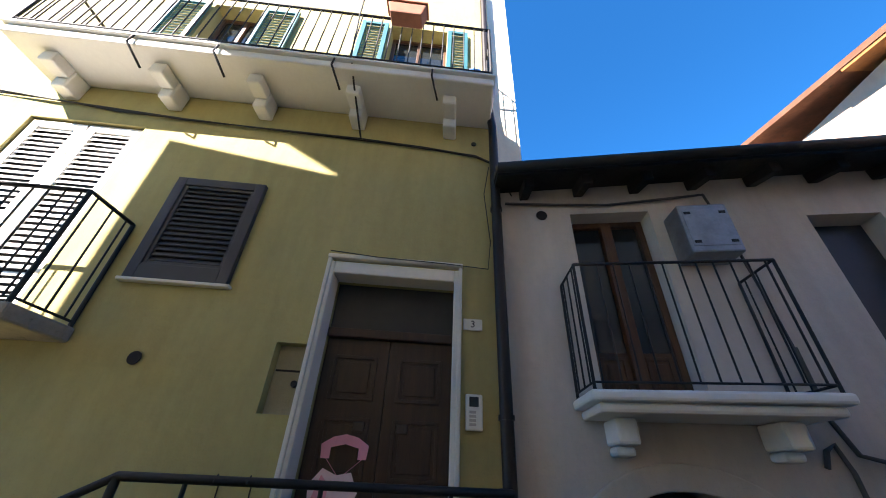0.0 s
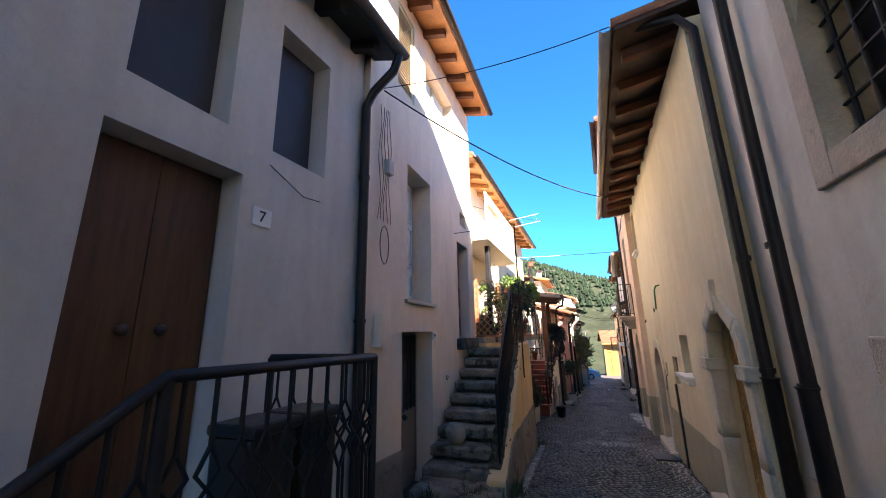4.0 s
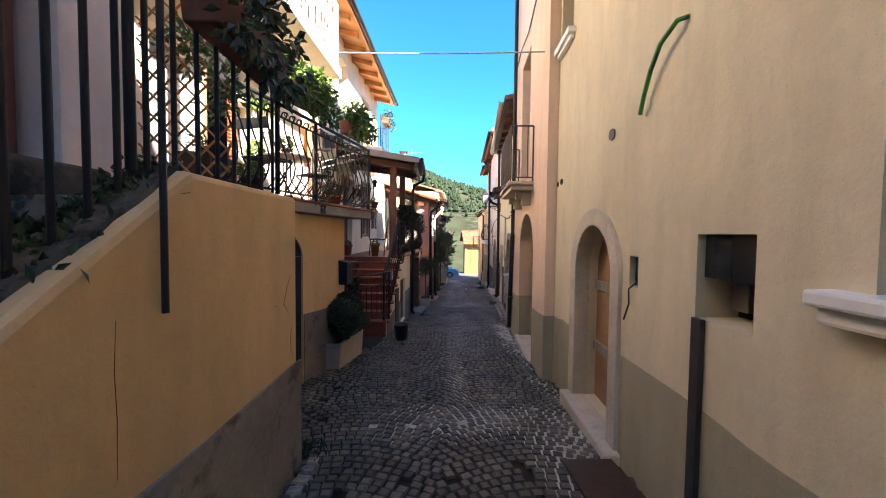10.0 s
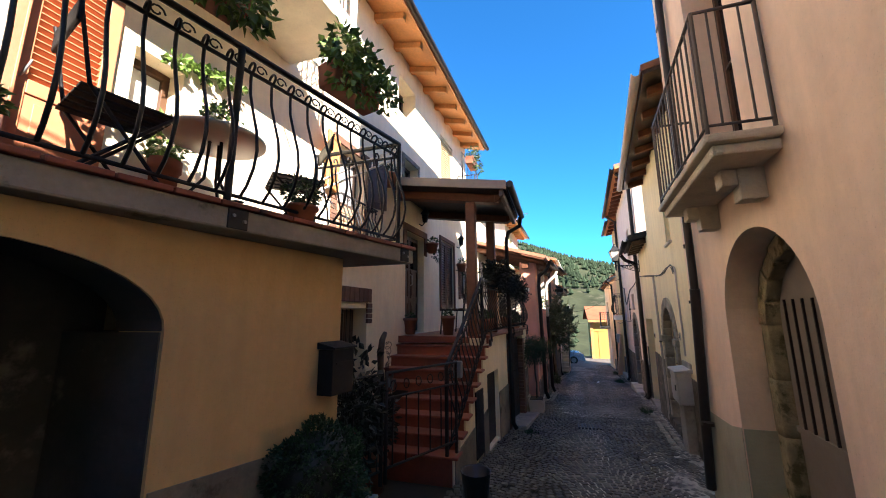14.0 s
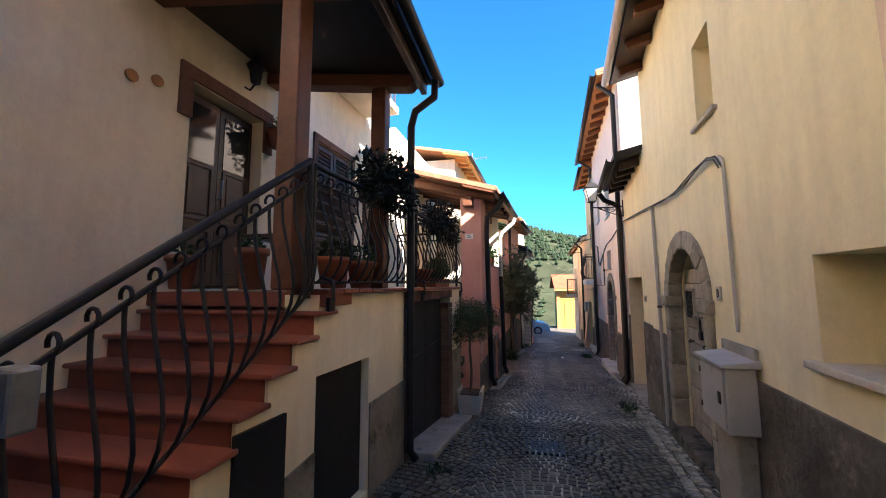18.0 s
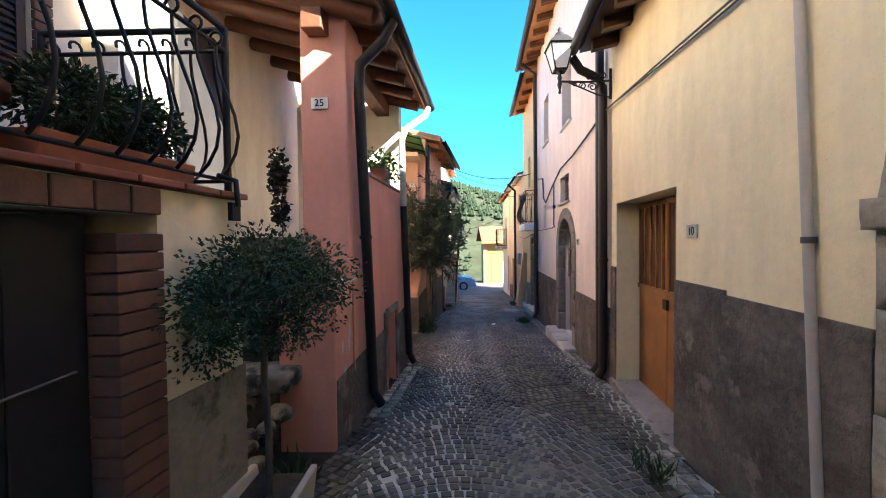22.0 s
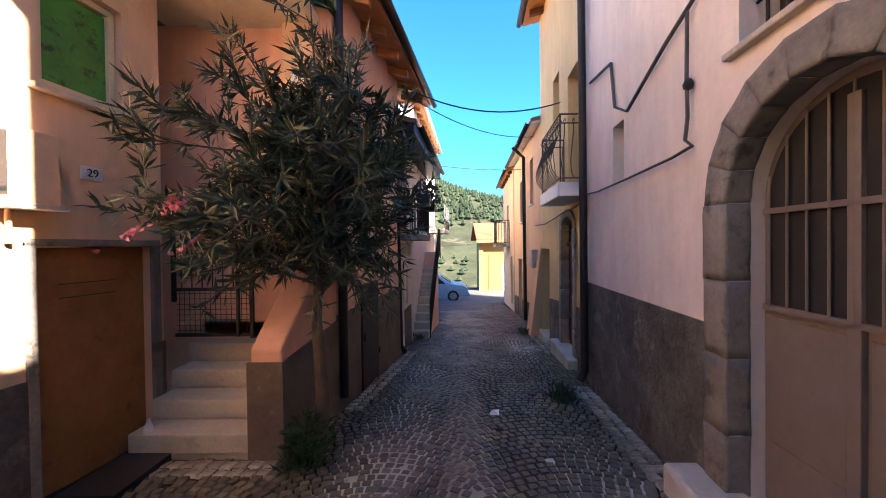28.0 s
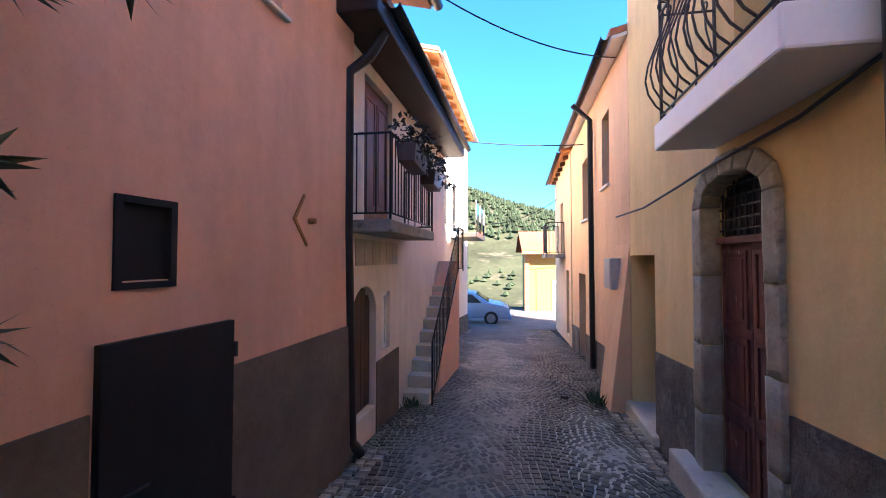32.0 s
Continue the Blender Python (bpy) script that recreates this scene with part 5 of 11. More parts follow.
# upper balcony with white railings
part("balcony_slab", Mesh().box(W_L3, 11.85, 15.2, 0.0, 0.85, 4.05, 4.22), M["white"], h4, "white balcony slab", 0.015)
rails(h4, [W_L3(11.9, 0.80, 4.22), W_L3(15.15, 0.80, 4.22), W_L3(15.15, 0.03, 4.22)], 0.95, 0.11, M["whitepaint"], "balcony_railing", "white curled iron balcony railing", r=0.009, top_r=0.018, zig=True)
part("awning_roll", Mesh().tube([W_L3(12.0, 0.83, 4.9), W_L3(13.0, 0.83, 4.9)], 0.05, 10), M["shutter_pale"], h4, "rolled yellow cloth on the balcony rail")
bc = part("drying_rack", Mesh().tube([W_L3(14.9, 0.9, 5.15), W_L3(14.9, 1.7, 5.25)], 0.008, 6).tube([W_L3(14.2, 0.9, 5.15), W_L3(14.2, 1.7, 5.25)], 0.008, 6), M["whitepaint"], h4)
for i in range(2):
    part("line", Mesh().tube([W_L3(14.1, 1.2 + i * 0.4, 5.19 + i * 0.05), W_L3(15.0, 1.2 + i * 0.4, 5.19 + i * 0.05)], 0.002, 4), M["whitepaint"], bc)
# terrace
tr = thing("terrace", (-1.5, 13.6, 1.0), "tiled terrace on an ochre arched wall with a bellied iron railing", "terrace")
ARC = (12.24, 13.64, g(12.7) - 0.2, 1.725, 0.36)
tw = Mesh()
pierced(tw, W_AW, 11.92, 14.80, g(15) - 0.3, 1.86, 0.3, [ARC])
tw.box(W_AW, 14.50, 14.80, -0.98, -0.302, g(15) - 0.3, 1.86)
part("arched_wall", tw, M["ochre"], tr, "ochre plastered wall with a dark arched passage")
# Passage is built shallow; its shade is put into the lining's dark colour.
part("passage_lining", Mesh().box(W_AW, 12.0, 12.243, -0.70, -0.02, g(13) - 0.3, 1.36), M["passage_shade"], tr, "stained plaster inside the passage, darkened for its shade")
part("passage_lining", Mesh().box(W_AW, 13.633, 13.80, -0.70, -0.02, g(13) - 0.3, 1.36), M["passage_shade"], tr, "stained plaster inside the passage, darkened for its shade")
part("arch_soffit", ring(Mesh(), W_AW, ARC[0] + 0.004, ARC[1] - 0.004, ARC[3] - ARC[4], ARC[4] - 0.004, 0.03, -0.31, -0.015), M["passage_shade"], tr, "underside of the arch, coloured dark for its shade")
part("passage_back", Mesh().box(W_AW, 12.0, 13.80, -0.74, -0.705, g(13) - 0.3, 1.8), M["passage_shade"], tr, "stained plaster at the back of the passage, darkened for its depth")
def m_aw(y, e, z):
    return W_AW(y, 0.012 + e, z + g(y))
pb = Mesh()
pierced(pb, m_aw, 13.65, 14.80, -0.3, 0.815, 0.02, [])
part("plinth", pb, M["cement"], tr, "bare grey base band")
def te_band(ya, yb, d, z0, z1):
    """A level band between the house front and the skewed terrace edge."""
    q = [(W_L3.x(ya) + 0.003, ya), (W_TE.x(ya) + d, ya), (W_TE.x(yb) + d, yb), (W_L3.x(yb) + 0.003, yb)]
    return Mesh().add([(*p, z) for z in (z0, z1) for p in q], [(3, 2, 1, 0), (4, 5, 6, 7), (0, 1, 5, 4), (1, 2, 6, 5), (2, 3, 7, 6), (3, 0, 4, 7)])


part("slab", te_band(11.92, 15.30, 0.0, 1.868, 1.985), M["concrete"], tr, "weathered concrete terrace slab", 0.012)
for i in range(17):
    y = 11.93 + i * 0.199
    part("edge_tile", Mesh().box(W_TE, y, y + 0.192, -0.30, 0.02, 1.987, 2.015), M["terracotta"], tr, bevel=0.006)
part("terrace_floor", te_band(11.93, 15.29, -0.305, 1.987, 2.012), M["terracotta"], tr)
TR = [W_TE(12.46, -0.08, 2.015), W_TE(13.81, -0.08, 2.015), W_TE(15.20, -0.08, 2.015), W_TE(15.20, -0.95, 2.015)]
tra = rails(tr, TR, 0.945, 0.125, M["iron"], "railing", "black bellied wrought-iron railing with scrolls", r=0.009, top_r=0.02, belly=0.13, out=(1, 0, 0))
for i in range(21):
    y = 12.52 + i * 0.128
    c = Mesh().tube([W_TE(y + 0.035 * math.cos(a * 0.7) * (1 - a * 0.07), -0.08, 2.88 + 0.035 * math.sin(a * 0.7) * (1 - a * 0.07)) for a in range(10)], 0.005, 5)
    part("scroll", c, M["iron"], tra)
for y in (12.50, 13.81, 15.17):
    fp = part("fixing_plate", Mesh().box(W_TE, y - 0.05, y + 0.05, 0.002, 0.012, 1.875, 1.982).box(W_TE, y - 0.02, y + 0.02, -0.08, 0.012, 2.017, 2.03), M["iron"], tra, "flat iron plate bolted to the slab edge", 0.003)
    for k in (-1, 1):
        part("bolt", Mesh().tube([W_TE(y + k * 0.028, 0.012, 1.93 - k * 0.012), W_TE(y + k * 0.028, 0.022, 1.93 - k * 0.012)], 0.010, 8), M["galv"], fp)
part("corner_post", Mesh().box(W_TE, 12.41, 12.50, -0.13, -0.04, 2.016, 4.04), M["iron"], tr, "square dark iron post at the corner of the terrace", 0.004)
# openings behind the terrace
# Grey panes paint in the sky and white walls mirrored by the glass.
window(h4, W_L3, 12.60, 13.28, 2.03, 3.44, -0.10, M["whitepaint"], 1, 1, "french_window", "white glazed terrace door", glass_mat="blind")
lf = part("shutter", Mesh().box(W_L3, 13.30, 13.37, 0.03, 0.07, 2.03, 3.43).box(W_L3, 13.65, 13.72, 0.03, 0.07, 2.03, 3.43).box(W_L3, 13.37, 13.65, 0.03, 0.07, 3.36, 3.43).box(W_L3, 13.37, 13.65, 0.03, 0.07, 2.58, 2.66).box(W_L3, 13.37, 13.65, 0.03, 0.07, 2.03, 2.11), M["shutter_terra"], h4, "terracotta shutter leaf folded against the wall", 0.004)
for i in range(17):
    z = 2.672 + i * 0.0405
    part("louvre", Mesh().prism(lambda d, y, c: W_L3(y, d, c), [(0.034, z), (0.066, z + 0.018), (0.066, z + 0.024), (0.034, z + 0.036)], 13.371, 13.649), M["shutter_terra"], lf)
part("shutter_panel", Mesh().box(W_L3, 13.372, 13.648, 0.04, 0.06, 2.112, 2.578), M["shutter_terra"], lf)
part("shutter_field", Mesh().box(W_L3, 13.41, 13.61, 0.058, 0.066, 2.15, 2.54), M["shutter_terra"], lf, bevel=0.004)
part("latch", Mesh().tube([W_L3(13.34, 0.07, 2.66), W_L3(13.34, 0.10, 2.67), W_L3(13.36, 0.10, 2.75)], 0.006, 6), M["galv"], lf)
part("shutter_leaf", Mesh().box(W_L3, 13.285, 13.298, 0.0, 0.16, 2.03, 3.43), M["shutter_terra"], lf, "second leaf folded edge-on", 0.003)
window(h4, W_L3, 13.85, 14.17, 2.67, 3.24, -0.14, M["wood_brown"], 1, 1, glass_mat="curtain")
part("wall_hook", Mesh().tube([W_L3(13.80, 0.0, 2.73), W_L3(13.80, 0.06, 2.73), W_L3(13.80, 0.07, 2.76)], 0.008, 6), M["iron"], h4)
# ground floor window with brick lintel, number 17
for i in range(9):
    y = 15.985 + i * 0.108
    part("lintel_brick", Mesh().box(W_L3, y, y + 0.100, 0.0, 0.035, 1.60, 1.79), M["brick"], h4, bevel=0.006)
for y in (15.985, 16.855):
    for j in range(4):
        part("corner_brick", Mesh().box(W_L3, y, y + 0.115, 0.0, 0.035, 1.322 + j * 0.069, 1.384 + j * 0.069), M["brick"], h4, bevel=0.006)
w17 = window(h4, W_L3, 16.12, 16.66, 0.35, 1.50, -0.2, M["wood_dark"], 1, 1, fw=0.045)
part("window_panel", Mesh().box(W_L3, 16.662, 16.86, -0.26, -0.19, 0.35, 1.50), M["wood_dark"], w17, "dark wooden reveal panel", 0.006)
part("curtain", Mesh().box(W_L3, 16.17, 16.61, -0.225, -0.219, 0.4, 1.44), M["curtain"], w17, "pale curtain behind the pane")
for i in range(6):
    y = 16.16 + i * 0.085
    part("grille_bar", Mesh().tube([W_L3(y, -0.06, 0.32), W_L3(y, -0.06, 1.51)], 0.006, 6), M["iron"], w17)
    part("grille_ring", Mesh().tube([W_L3(y + 0.035 + 0.036 * math.cos(k * 0.785), -0.06, 0.99 + 0.036 * math.sin(k * 0.785)) for k in range(9)], 0.004, 5), M["iron"], w17)
for z in (0.62, 0.95, 1.03):
    part("grille_rail", Mesh().tube([W_L3(16.10, -0.06, z), W_L3(16.64, -0.06, z)], 0.007, 6), M["iron"], w17)
number_plate(h4, W_L3, 15.80, 1.68, "17", 0.19, 0.10)
# upper window with bellied grille and shutters
uw = window(h4, W_L3, 16.09, 16.70, 2.85, 3.57, -0.12, M["wood_dark"], 1, 1, glass_mat="blind")
for k, (ya, yb) in enumerate(((15.98, 16.078), (16.722, 16.82))):
    for j in range(11):
        part("jamb_brick", Mesh().box(W_L3, ya, yb, 0.0, 0.03, 2.205 + j * 0.062, 2.26 + j * 0.062), M["brick"], h4, bevel=0.005)
part("lintel_band", Mesh().box(W_L3, 15.98, 16.82, 0.0, 0.03, 3.585, 3.68), M["brick"], h4, "brown brick window head", 0.006)
sill(h4, W_L3, 16.0, 16.90, 2.20, 0.12, 0.05, 0.2, "terracotta", label="terracotta tiled window sill")


def panel_shutter(h, hinge, swing, ln, za, zb, mat, label):
    """A framed wooden leaf swung out from its hinge; swing: degrees out of the wall, sign by side."""
    ca, sa = math.cos(radians(swing)), math.sin(radians(swing))

    def m(a, d, z):
        return W_L3(hinge + a * ca - d * sa * (1 if swing < 90 else -1), 0.035 + abs(a * sa) + d * abs(ca), z)
    leaf_ = part("shutter", Mesh().box(m, 0.0, 0.055, -0.018, 0.018, za, zb).box(m, ln - 0.055, ln, -0.018, 0.018, za, zb)
                 .box(m, 0.055, ln - 0.055, -0.018, 0.018, za, za + 0.06).box(m, 0.055, ln - 0.055, -0.018, 0.018, zb - 0.06, zb), mat, h, label, 0.004)
    part("shutter_panel", Mesh().box(m, 0.057, ln - 0.057, -0.009, 0.009, za + 0.062, zb - 0.062), mat, leaf_)
    part("shutter_field", Mesh().box(m, 0.095, ln - 0.095, -0.014, 0.014, za + 0.10, zb - 0.10), mat, leaf_, bevel=0.006)
    return leaf_


# Sun and shade on the pair are put in as orange and dark wood.
panel_shutter(h4, 16.74, 22, 0.34, 2.93, 3.62, M["wood_dark"], "dark panelled wooden shutter standing half open")
panel_shutter(h4, 16.06, 165, 0.33, 2.90, 3.58, M["wood_orange"], "sunlit brown panelled wooden shutter folded open")
# Boards are paler and less saturated than the orange pine.
for j in range(6):
    part("board", Mesh().box(W_L3, 16.085, 16.715, -0.10, -0.075, 2.22 + j * 0.105, 2.317 + j * 0.105), M["board_pale"], uw, "pale wooden board behind the grille", 0.005)
ug = part("window_grille", Mesh().tube([W_L3(16.02, 0.03, 2.88), W_L3(16.02, 0.13, 2.88), W_L3(16.86, 0.13, 2.88), W_L3(16.86, 0.03, 2.88)], 0.014, 6), M["iron"], uw, "bellied wrought-iron window guard with scrolls")
part("guard_rail", Mesh().tube([W_L3(16.04, 0.03, 2.26), W_L3(16.04, 0.10, 2.26), W_L3(16.84, 0.10, 2.26), W_L3(16.84, 0.03, 2.26)], 0.010, 6), M["iron"], ug)
for i in range(10):
    y = 16.06 + i * 0.084
    part("guard_bar", Mesh().tube([W_L3(y, 0.10, 2.25), W_L3(y, 0.19, 2.33), W_L3(y, 0.22, 2.45), W_L3(y, 0.17, 2.62), W_L3(y, 0.125, 2.74), W_L3(y, 0.13, 2.88)], 0.009, 6), M["iron"], ug)
    part("guard_scroll", Mesh().tube([W_L3(y + 0.03 * (1 - 0.07 * k) * math.cos(k * 0.7), 0.135, 2.83 + 0.03 * (1 - 0.07 * k) * math.sin(k * 0.7)) for k in range(10)], 0.005, 5), M["iron"], ug)
# street door up the red stair
pf = Mesh().box(W_L3, 17.97, 18.086, 0.0, 0.03, 2.55, 2.888).box(W_L3, 18.904, 19.02, 0.0, 0.03, 2.55, 2.888).box(W_L3, 17.97, 19.02, 0.0, 0.03, 2.89, 3.01)
part("door_surround", pf, M["brick"], h4, "brown brick door surround", 0.005)
for a, b in ((18.10, 18.493), (18.497, 18.89)):
    dl = door_leaf(h4, W_L3, a, b, 1.14, 2.86, -0.12, M["wood_dark"], [(0.12, 0.88, 0.06, 0.30), (0.12, 0.88, 0.34, 0.64)], "door", "dark panelled wooden house door leaf")
    part("door_light", Mesh().box(W_L3, a + 0.05, b - 0.05, -0.119, -0.112, 2.26, 2.78), M["glass"], dl)
part("door_handle", Mesh().tube([W_L3(18.50, -0.10, 1.95), W_L3(18.50, -0.06, 1.97), W_L3(18.50, -0.06, 2.13), W_L3(18.50, -0.10, 2.15)], 0.009, 6), M["galv"], dl)
shutter(h4, W_L3, 19.86, 20.28, 1.58, 3.04, -0.02, M["wood_dark"], "dark brown louvred shutter", 0.06, 24)
shutter(h4, W_L3, 20.30, 20.74, 1.58, 3.04, -0.02, M["wood_dark"], "dark brown louvred shutter", 0.06, 24)
shutter(h4, W_L3, 21.255, 21.685, 1.835, 2.555, -0.02, M["wood_dark"], "small dark brown louvred shutter", 0.05, 13)
for ya, yb in ((21.14, 21.246), (21.694, 21.80)):
    for j in range(12):
        part("jamb_brick", Mesh().box(W_L3, ya, yb, 0.0, 0.03, 1.80 + j * 0.064, 1.857 + j * 0.064), M["brick"], h4, bevel=0.005)
part("brick_surround", Mesh().box(W_L3, 19.77, 19.85, 0.0, 0.03, 1.5, 3.14).box(W_L3, 20.75, 20.83, 0.0, 0.03, 1.5, 3.14).box(W_L3, 19.77, 20.83, 0.0, 0.03, 3.06, 3.15), M["brick"], h4, bevel=0.005)
window(h4, W_L3, 17.99, 18.57, 3.81, 4.17, -0.15, M["wood_dark"], 1, 1)
part("window_surround", Mesh().box(W_L3, 17.90, 17.97, 0.0, 0.02, 3.75, 4.19).box(W_L3, 18.59, 18.66, 0.0, 0.02, 3.75, 4.19).box(W_L3, 17.90, 18.66, 0.0, 0.02, 4.192, 4.27), M["cement"], h4)
window(h4, W_L3, 17.77, 18.43, 5.02, 5.68, -0.25, M["wood_dark"], 1, 1)
shutter(h4, W_L3, 19.92, 20.78, 4.22, 5.58, -0.02, M["shutter_pale"], "pale yellow louvred shutter", 0.06, 24)
part("balcony_slab", Mesh().box(W_L3, 19.7, 21.2, 0.0, 0.6, 3.98, 4.10), M["white"], h4, bevel=0.01)
rails(h4, [W_L3(19.75, 0.55, 4.1), W_L3(21.15, 0.55, 4.1), W_L3(21.15, 0.02, 4.1)], 0.9, 0.12, M["iron"], "balcony_railing", "", r=0.007, top_r=0.012)
for y, z in ((17.62, 2.66), (17.80, 2.72)):
    part("vent_cap", Mesh().tube([W_L3(y, 0.003, z), W_L3(y, 0.02, z)], 0.045, 14), M["wood_orange"], h4, "small round ochre vent cover")


def lantern(h, p, name="wall_lantern"):
    ob = part(name, Mesh().tube([(p[0] - 0.12, p[1], p[2] - 0.16), (p[0] - 0.06, p[1], p[2] - 0.20), (p[0], p[1], p[2] - 0.14)], 0.010, 6)
              .lathe((p[0], p[1], p[2] - 0.14), [(0.0, 0), (0.045, 0.005), (0.05, 0.02), (0.07, 0.16), (0.095, 0.17), (0.05, 0.23), (0.012, 0.27), (0.012, 0.31), (0.0, 0.32)], 6), M["iron"], h, "small black wall lantern")
    return ob


lantern(h4, W_L3(18.62, 0.14, 3.28))
lantern(h4, W_L3(20.98, 0.14, 3.25))

# red tiled stair with landing, garage and porch
rs = thing("porch_stair", (-1.1, 18.5, 0.3), "red tiled stair and porch landing over a small garage", "stairs")
NS = 8
for i in range(NS):
    y = 16.44 + i * 0.197
    top = -0.075 + 0.15 * i
    part("riser", Mesh().box(flat, -1.98, W_SW.x(y) - 0.02, y, 17.83, top - 0.30 if i else g(y) - 0.3, top - 0.032), M["terracotta"], rs)
    part("tread", Mesh().box(flat, -1.99, W_SW.x(y) + 0.05, y - 0.035, y + 0.205, top - 0.03, top), M["terracotta"], rs, "terracotta tread with a rounded nosing", 0.010)
fl_ = Mesh()
pierced(fl_, W_SW, 17.84, 21.31, g(21) - 0.3, 1.08, 0.25, [(19.20, 20.82, g(20) - 0.1, 0.97), (17.84, 18.51, g(18) - 0.0, 0.56)])
fl_.prism(lambda y, d, z: W_SW(y, d - 0.25, z), [(16.452, g(16.4) - 0.3), (17.838, g(17.8) - 0.3), (17.838, 0.935)] + [q for i in range(7, -1, -1) for q in ((16.452 + i * 0.197 + (0.197 if i < 7 else 0.0), -0.115 + 0.15 * i), (16.452 + i * 0.197, -0.115 + 0.15 * i))], 0.0, 0.25)
fl_.box(W_SW, 21.11, 21.31, -1.45, -0.252, g(21) - 0.3, 1.08)
part("side_wall", fl_, M["butter"], rs, "cream plastered stair and garage wall")
part("black_hatch", Mesh().box(W_SW, 17.845, 18.50, -0.12, -0.06, g(18) + 0.01, 0.55), M["black"], rs, "flat black metal cellar hatch", 0.004)
part("black_hatch", Mesh().prism(lambda y, d, z: W_SW(y, d, z), [(17.22, -0.38), (17.56, -0.38), (17.56, 0.43), (17.22, 0.43)], 0.002, 0.02), M["black"], rs, "flat black metal hatch")
for ya, yb in ((16.46, 17.2), (17.58, 17.83), (18.52, 19.195), (20.83, 21.31)):
    part("plinth", Mesh().prism(W_SW, [(ya, g(20) - 0.4), (yb, g(20) - 0.4), (yb, min(0.21, 0.02 + 0.13 * (yb - 17.2))), (ya, min(0.21, 0.02 + 0.13 * (ya - 17.2)))], 0.001, 0.014), M["cement"], rs, "grey base band")
gd = part("garage_door", Mesh().box(W_SW, 19.31, 20.63, -0.12, -0.085, g(20) - 0.05, 0.96), M["sheet_dark"], rs, "black sheet-metal garage door", 0.004)
for a, b in ((19.315, 19.58), (19.585, 20.02), (20.03, 20.40), (20.405, 20.625)):
    part("door_sheet", Mesh().box(W_SW, a, b, -0.086, -0.078, g(20), 0.95), M["black"], gd, bevel=0.003)
part("door_bar", Mesh().tube([W_SW(19.36, -0.07, 0.33), W_SW(20.02, -0.07, 0.38)], 0.005, 6), M["cable"], gd)
part("door_bar", Mesh().tube([W_SW(20.06, -0.07, 0.39), W_SW(20.58, -0.07, 0.43)], 0.005, 6), M["cable"], gd)
part("door_handle", Mesh().tube([W_SW(20.10, -0.075, 0.30), W_SW(20.14, -0.05, 0.30), W_SW(20.22, -0.05, 0.31)], 0.008, 6), M["iron"], gd)
for j in range(22):
    z = g(20.6) - 0.02 + j * 0.0725
    part("jamb_brick", Mesh().box(W_SW, 20.63, 20.815, -0.10, 0.03, z, z + 0.066), M["brick"], rs, bevel=0.005)
    part("jamb_brick", Mesh().box(W_SW, 19.205, 19.308, -0.10, 0.03, z, z + 0.066), M["brick"], rs, bevel=0.005)
for i in range(13):
    y = 19.205 + i * 0.124
    part("lintel_brick", Mesh().box(W_SW, y, y + 0.117, -0.10, 0.03, 0.972, 1.072), M["brick"], rs, bevel=0.006)
for y in (17.90, 19.61, 21.20):
    part("rail_bracket", Mesh().tube([W_SW(y, -0.03, 1.20), W_SW(y, 0.06, 1.17), W_SW(y, 0.07, 1.04)], 0.014, 6).box(W_SW, y - 0.03, y + 0.03, 0.036, 0.060, 0.97, 1.06), M["iron"], rs, "dark iron bracket holding the railing")
part("garage_ramp", Mesh().prism(lambda y, d, z: W_SW(y, d, z), [(19.3, g(19.3) - 0.1), (20.9, g(20.9) - 0.1), (20.9, g(20.9) + 0.04), (19.3, g(19.3) + 0.07)], -0.2, 0.28), M["concrete"], rs, bevel=0.02)
part("landing_slab", Mesh().box(flat, -1.97, -0.45, 17.85, 21.28, 1.0, 1.10), M["terracotta"], rs)
for i in range(17):
    y = 17.86 + i * 0.2035
    part("edge_tile", Mesh().box(W_SW, y, y + 0.192, -0.26, 0.05, 1.085, 1.115), M["terracotta"], rs, bevel=0.006)
PR = [W_SW(17.80, -0.03, 1.10), W_SW(19.6, -0.03, 1.12), W_SW(21.27, -0.03, 1.12), W_SW(21.27, -1.0, 1.12)]
rails(rs, PR, 0.84, 0.12, M["iron"], "railing", "black bellied wrought-iron railing", r=0.008, top_r=0.018, belly=0.11, out=(1, 0, 0))
rails(rs, [W_SW(16.32, -0.03, -0.03), W_SW(17.76, -0.03, 1.06)], 0.90, 0.12, M["iron"], "stair_railing", "black iron stair railing with a flat handrail", r=0.009, top_r=0.022, belly=0.10, out=(1, 0, 0), low=0.02)
part("letter_box", Mesh().box(flat, -0.61, -0.51, 16.40, 16.47, 0.74, 0.92), M["galv"], rs, "grey metal letter box on the stair post", 0.012)
# porch roof on posts
po = thing("porch_roof", (-1.2, 18.4, 1.1), "dark timber porch roof on two wooden posts", "porch")
def pz(x, up=0.0):
    """Height of the porch's sloping soffit."""
    return 3.50 - 0.147 * (x + 1.94) + up


for x, y in ((-0.655, 17.75), (-0.56, 19.02)):
    part("post", Mesh().box(flat, x - 0.075, x + 0.075, y - 0.075, y + 0.075, 1.115, pz(x) - 0.16), M["wood_beam"], po, bevel=0.012)


def sloped(x0, x1, y0, y1, c0, c1):
    return Mesh().box(lambda x, y, c: (x, y, pz(x, c)), x0, x1, y0, y1, c0, c1)


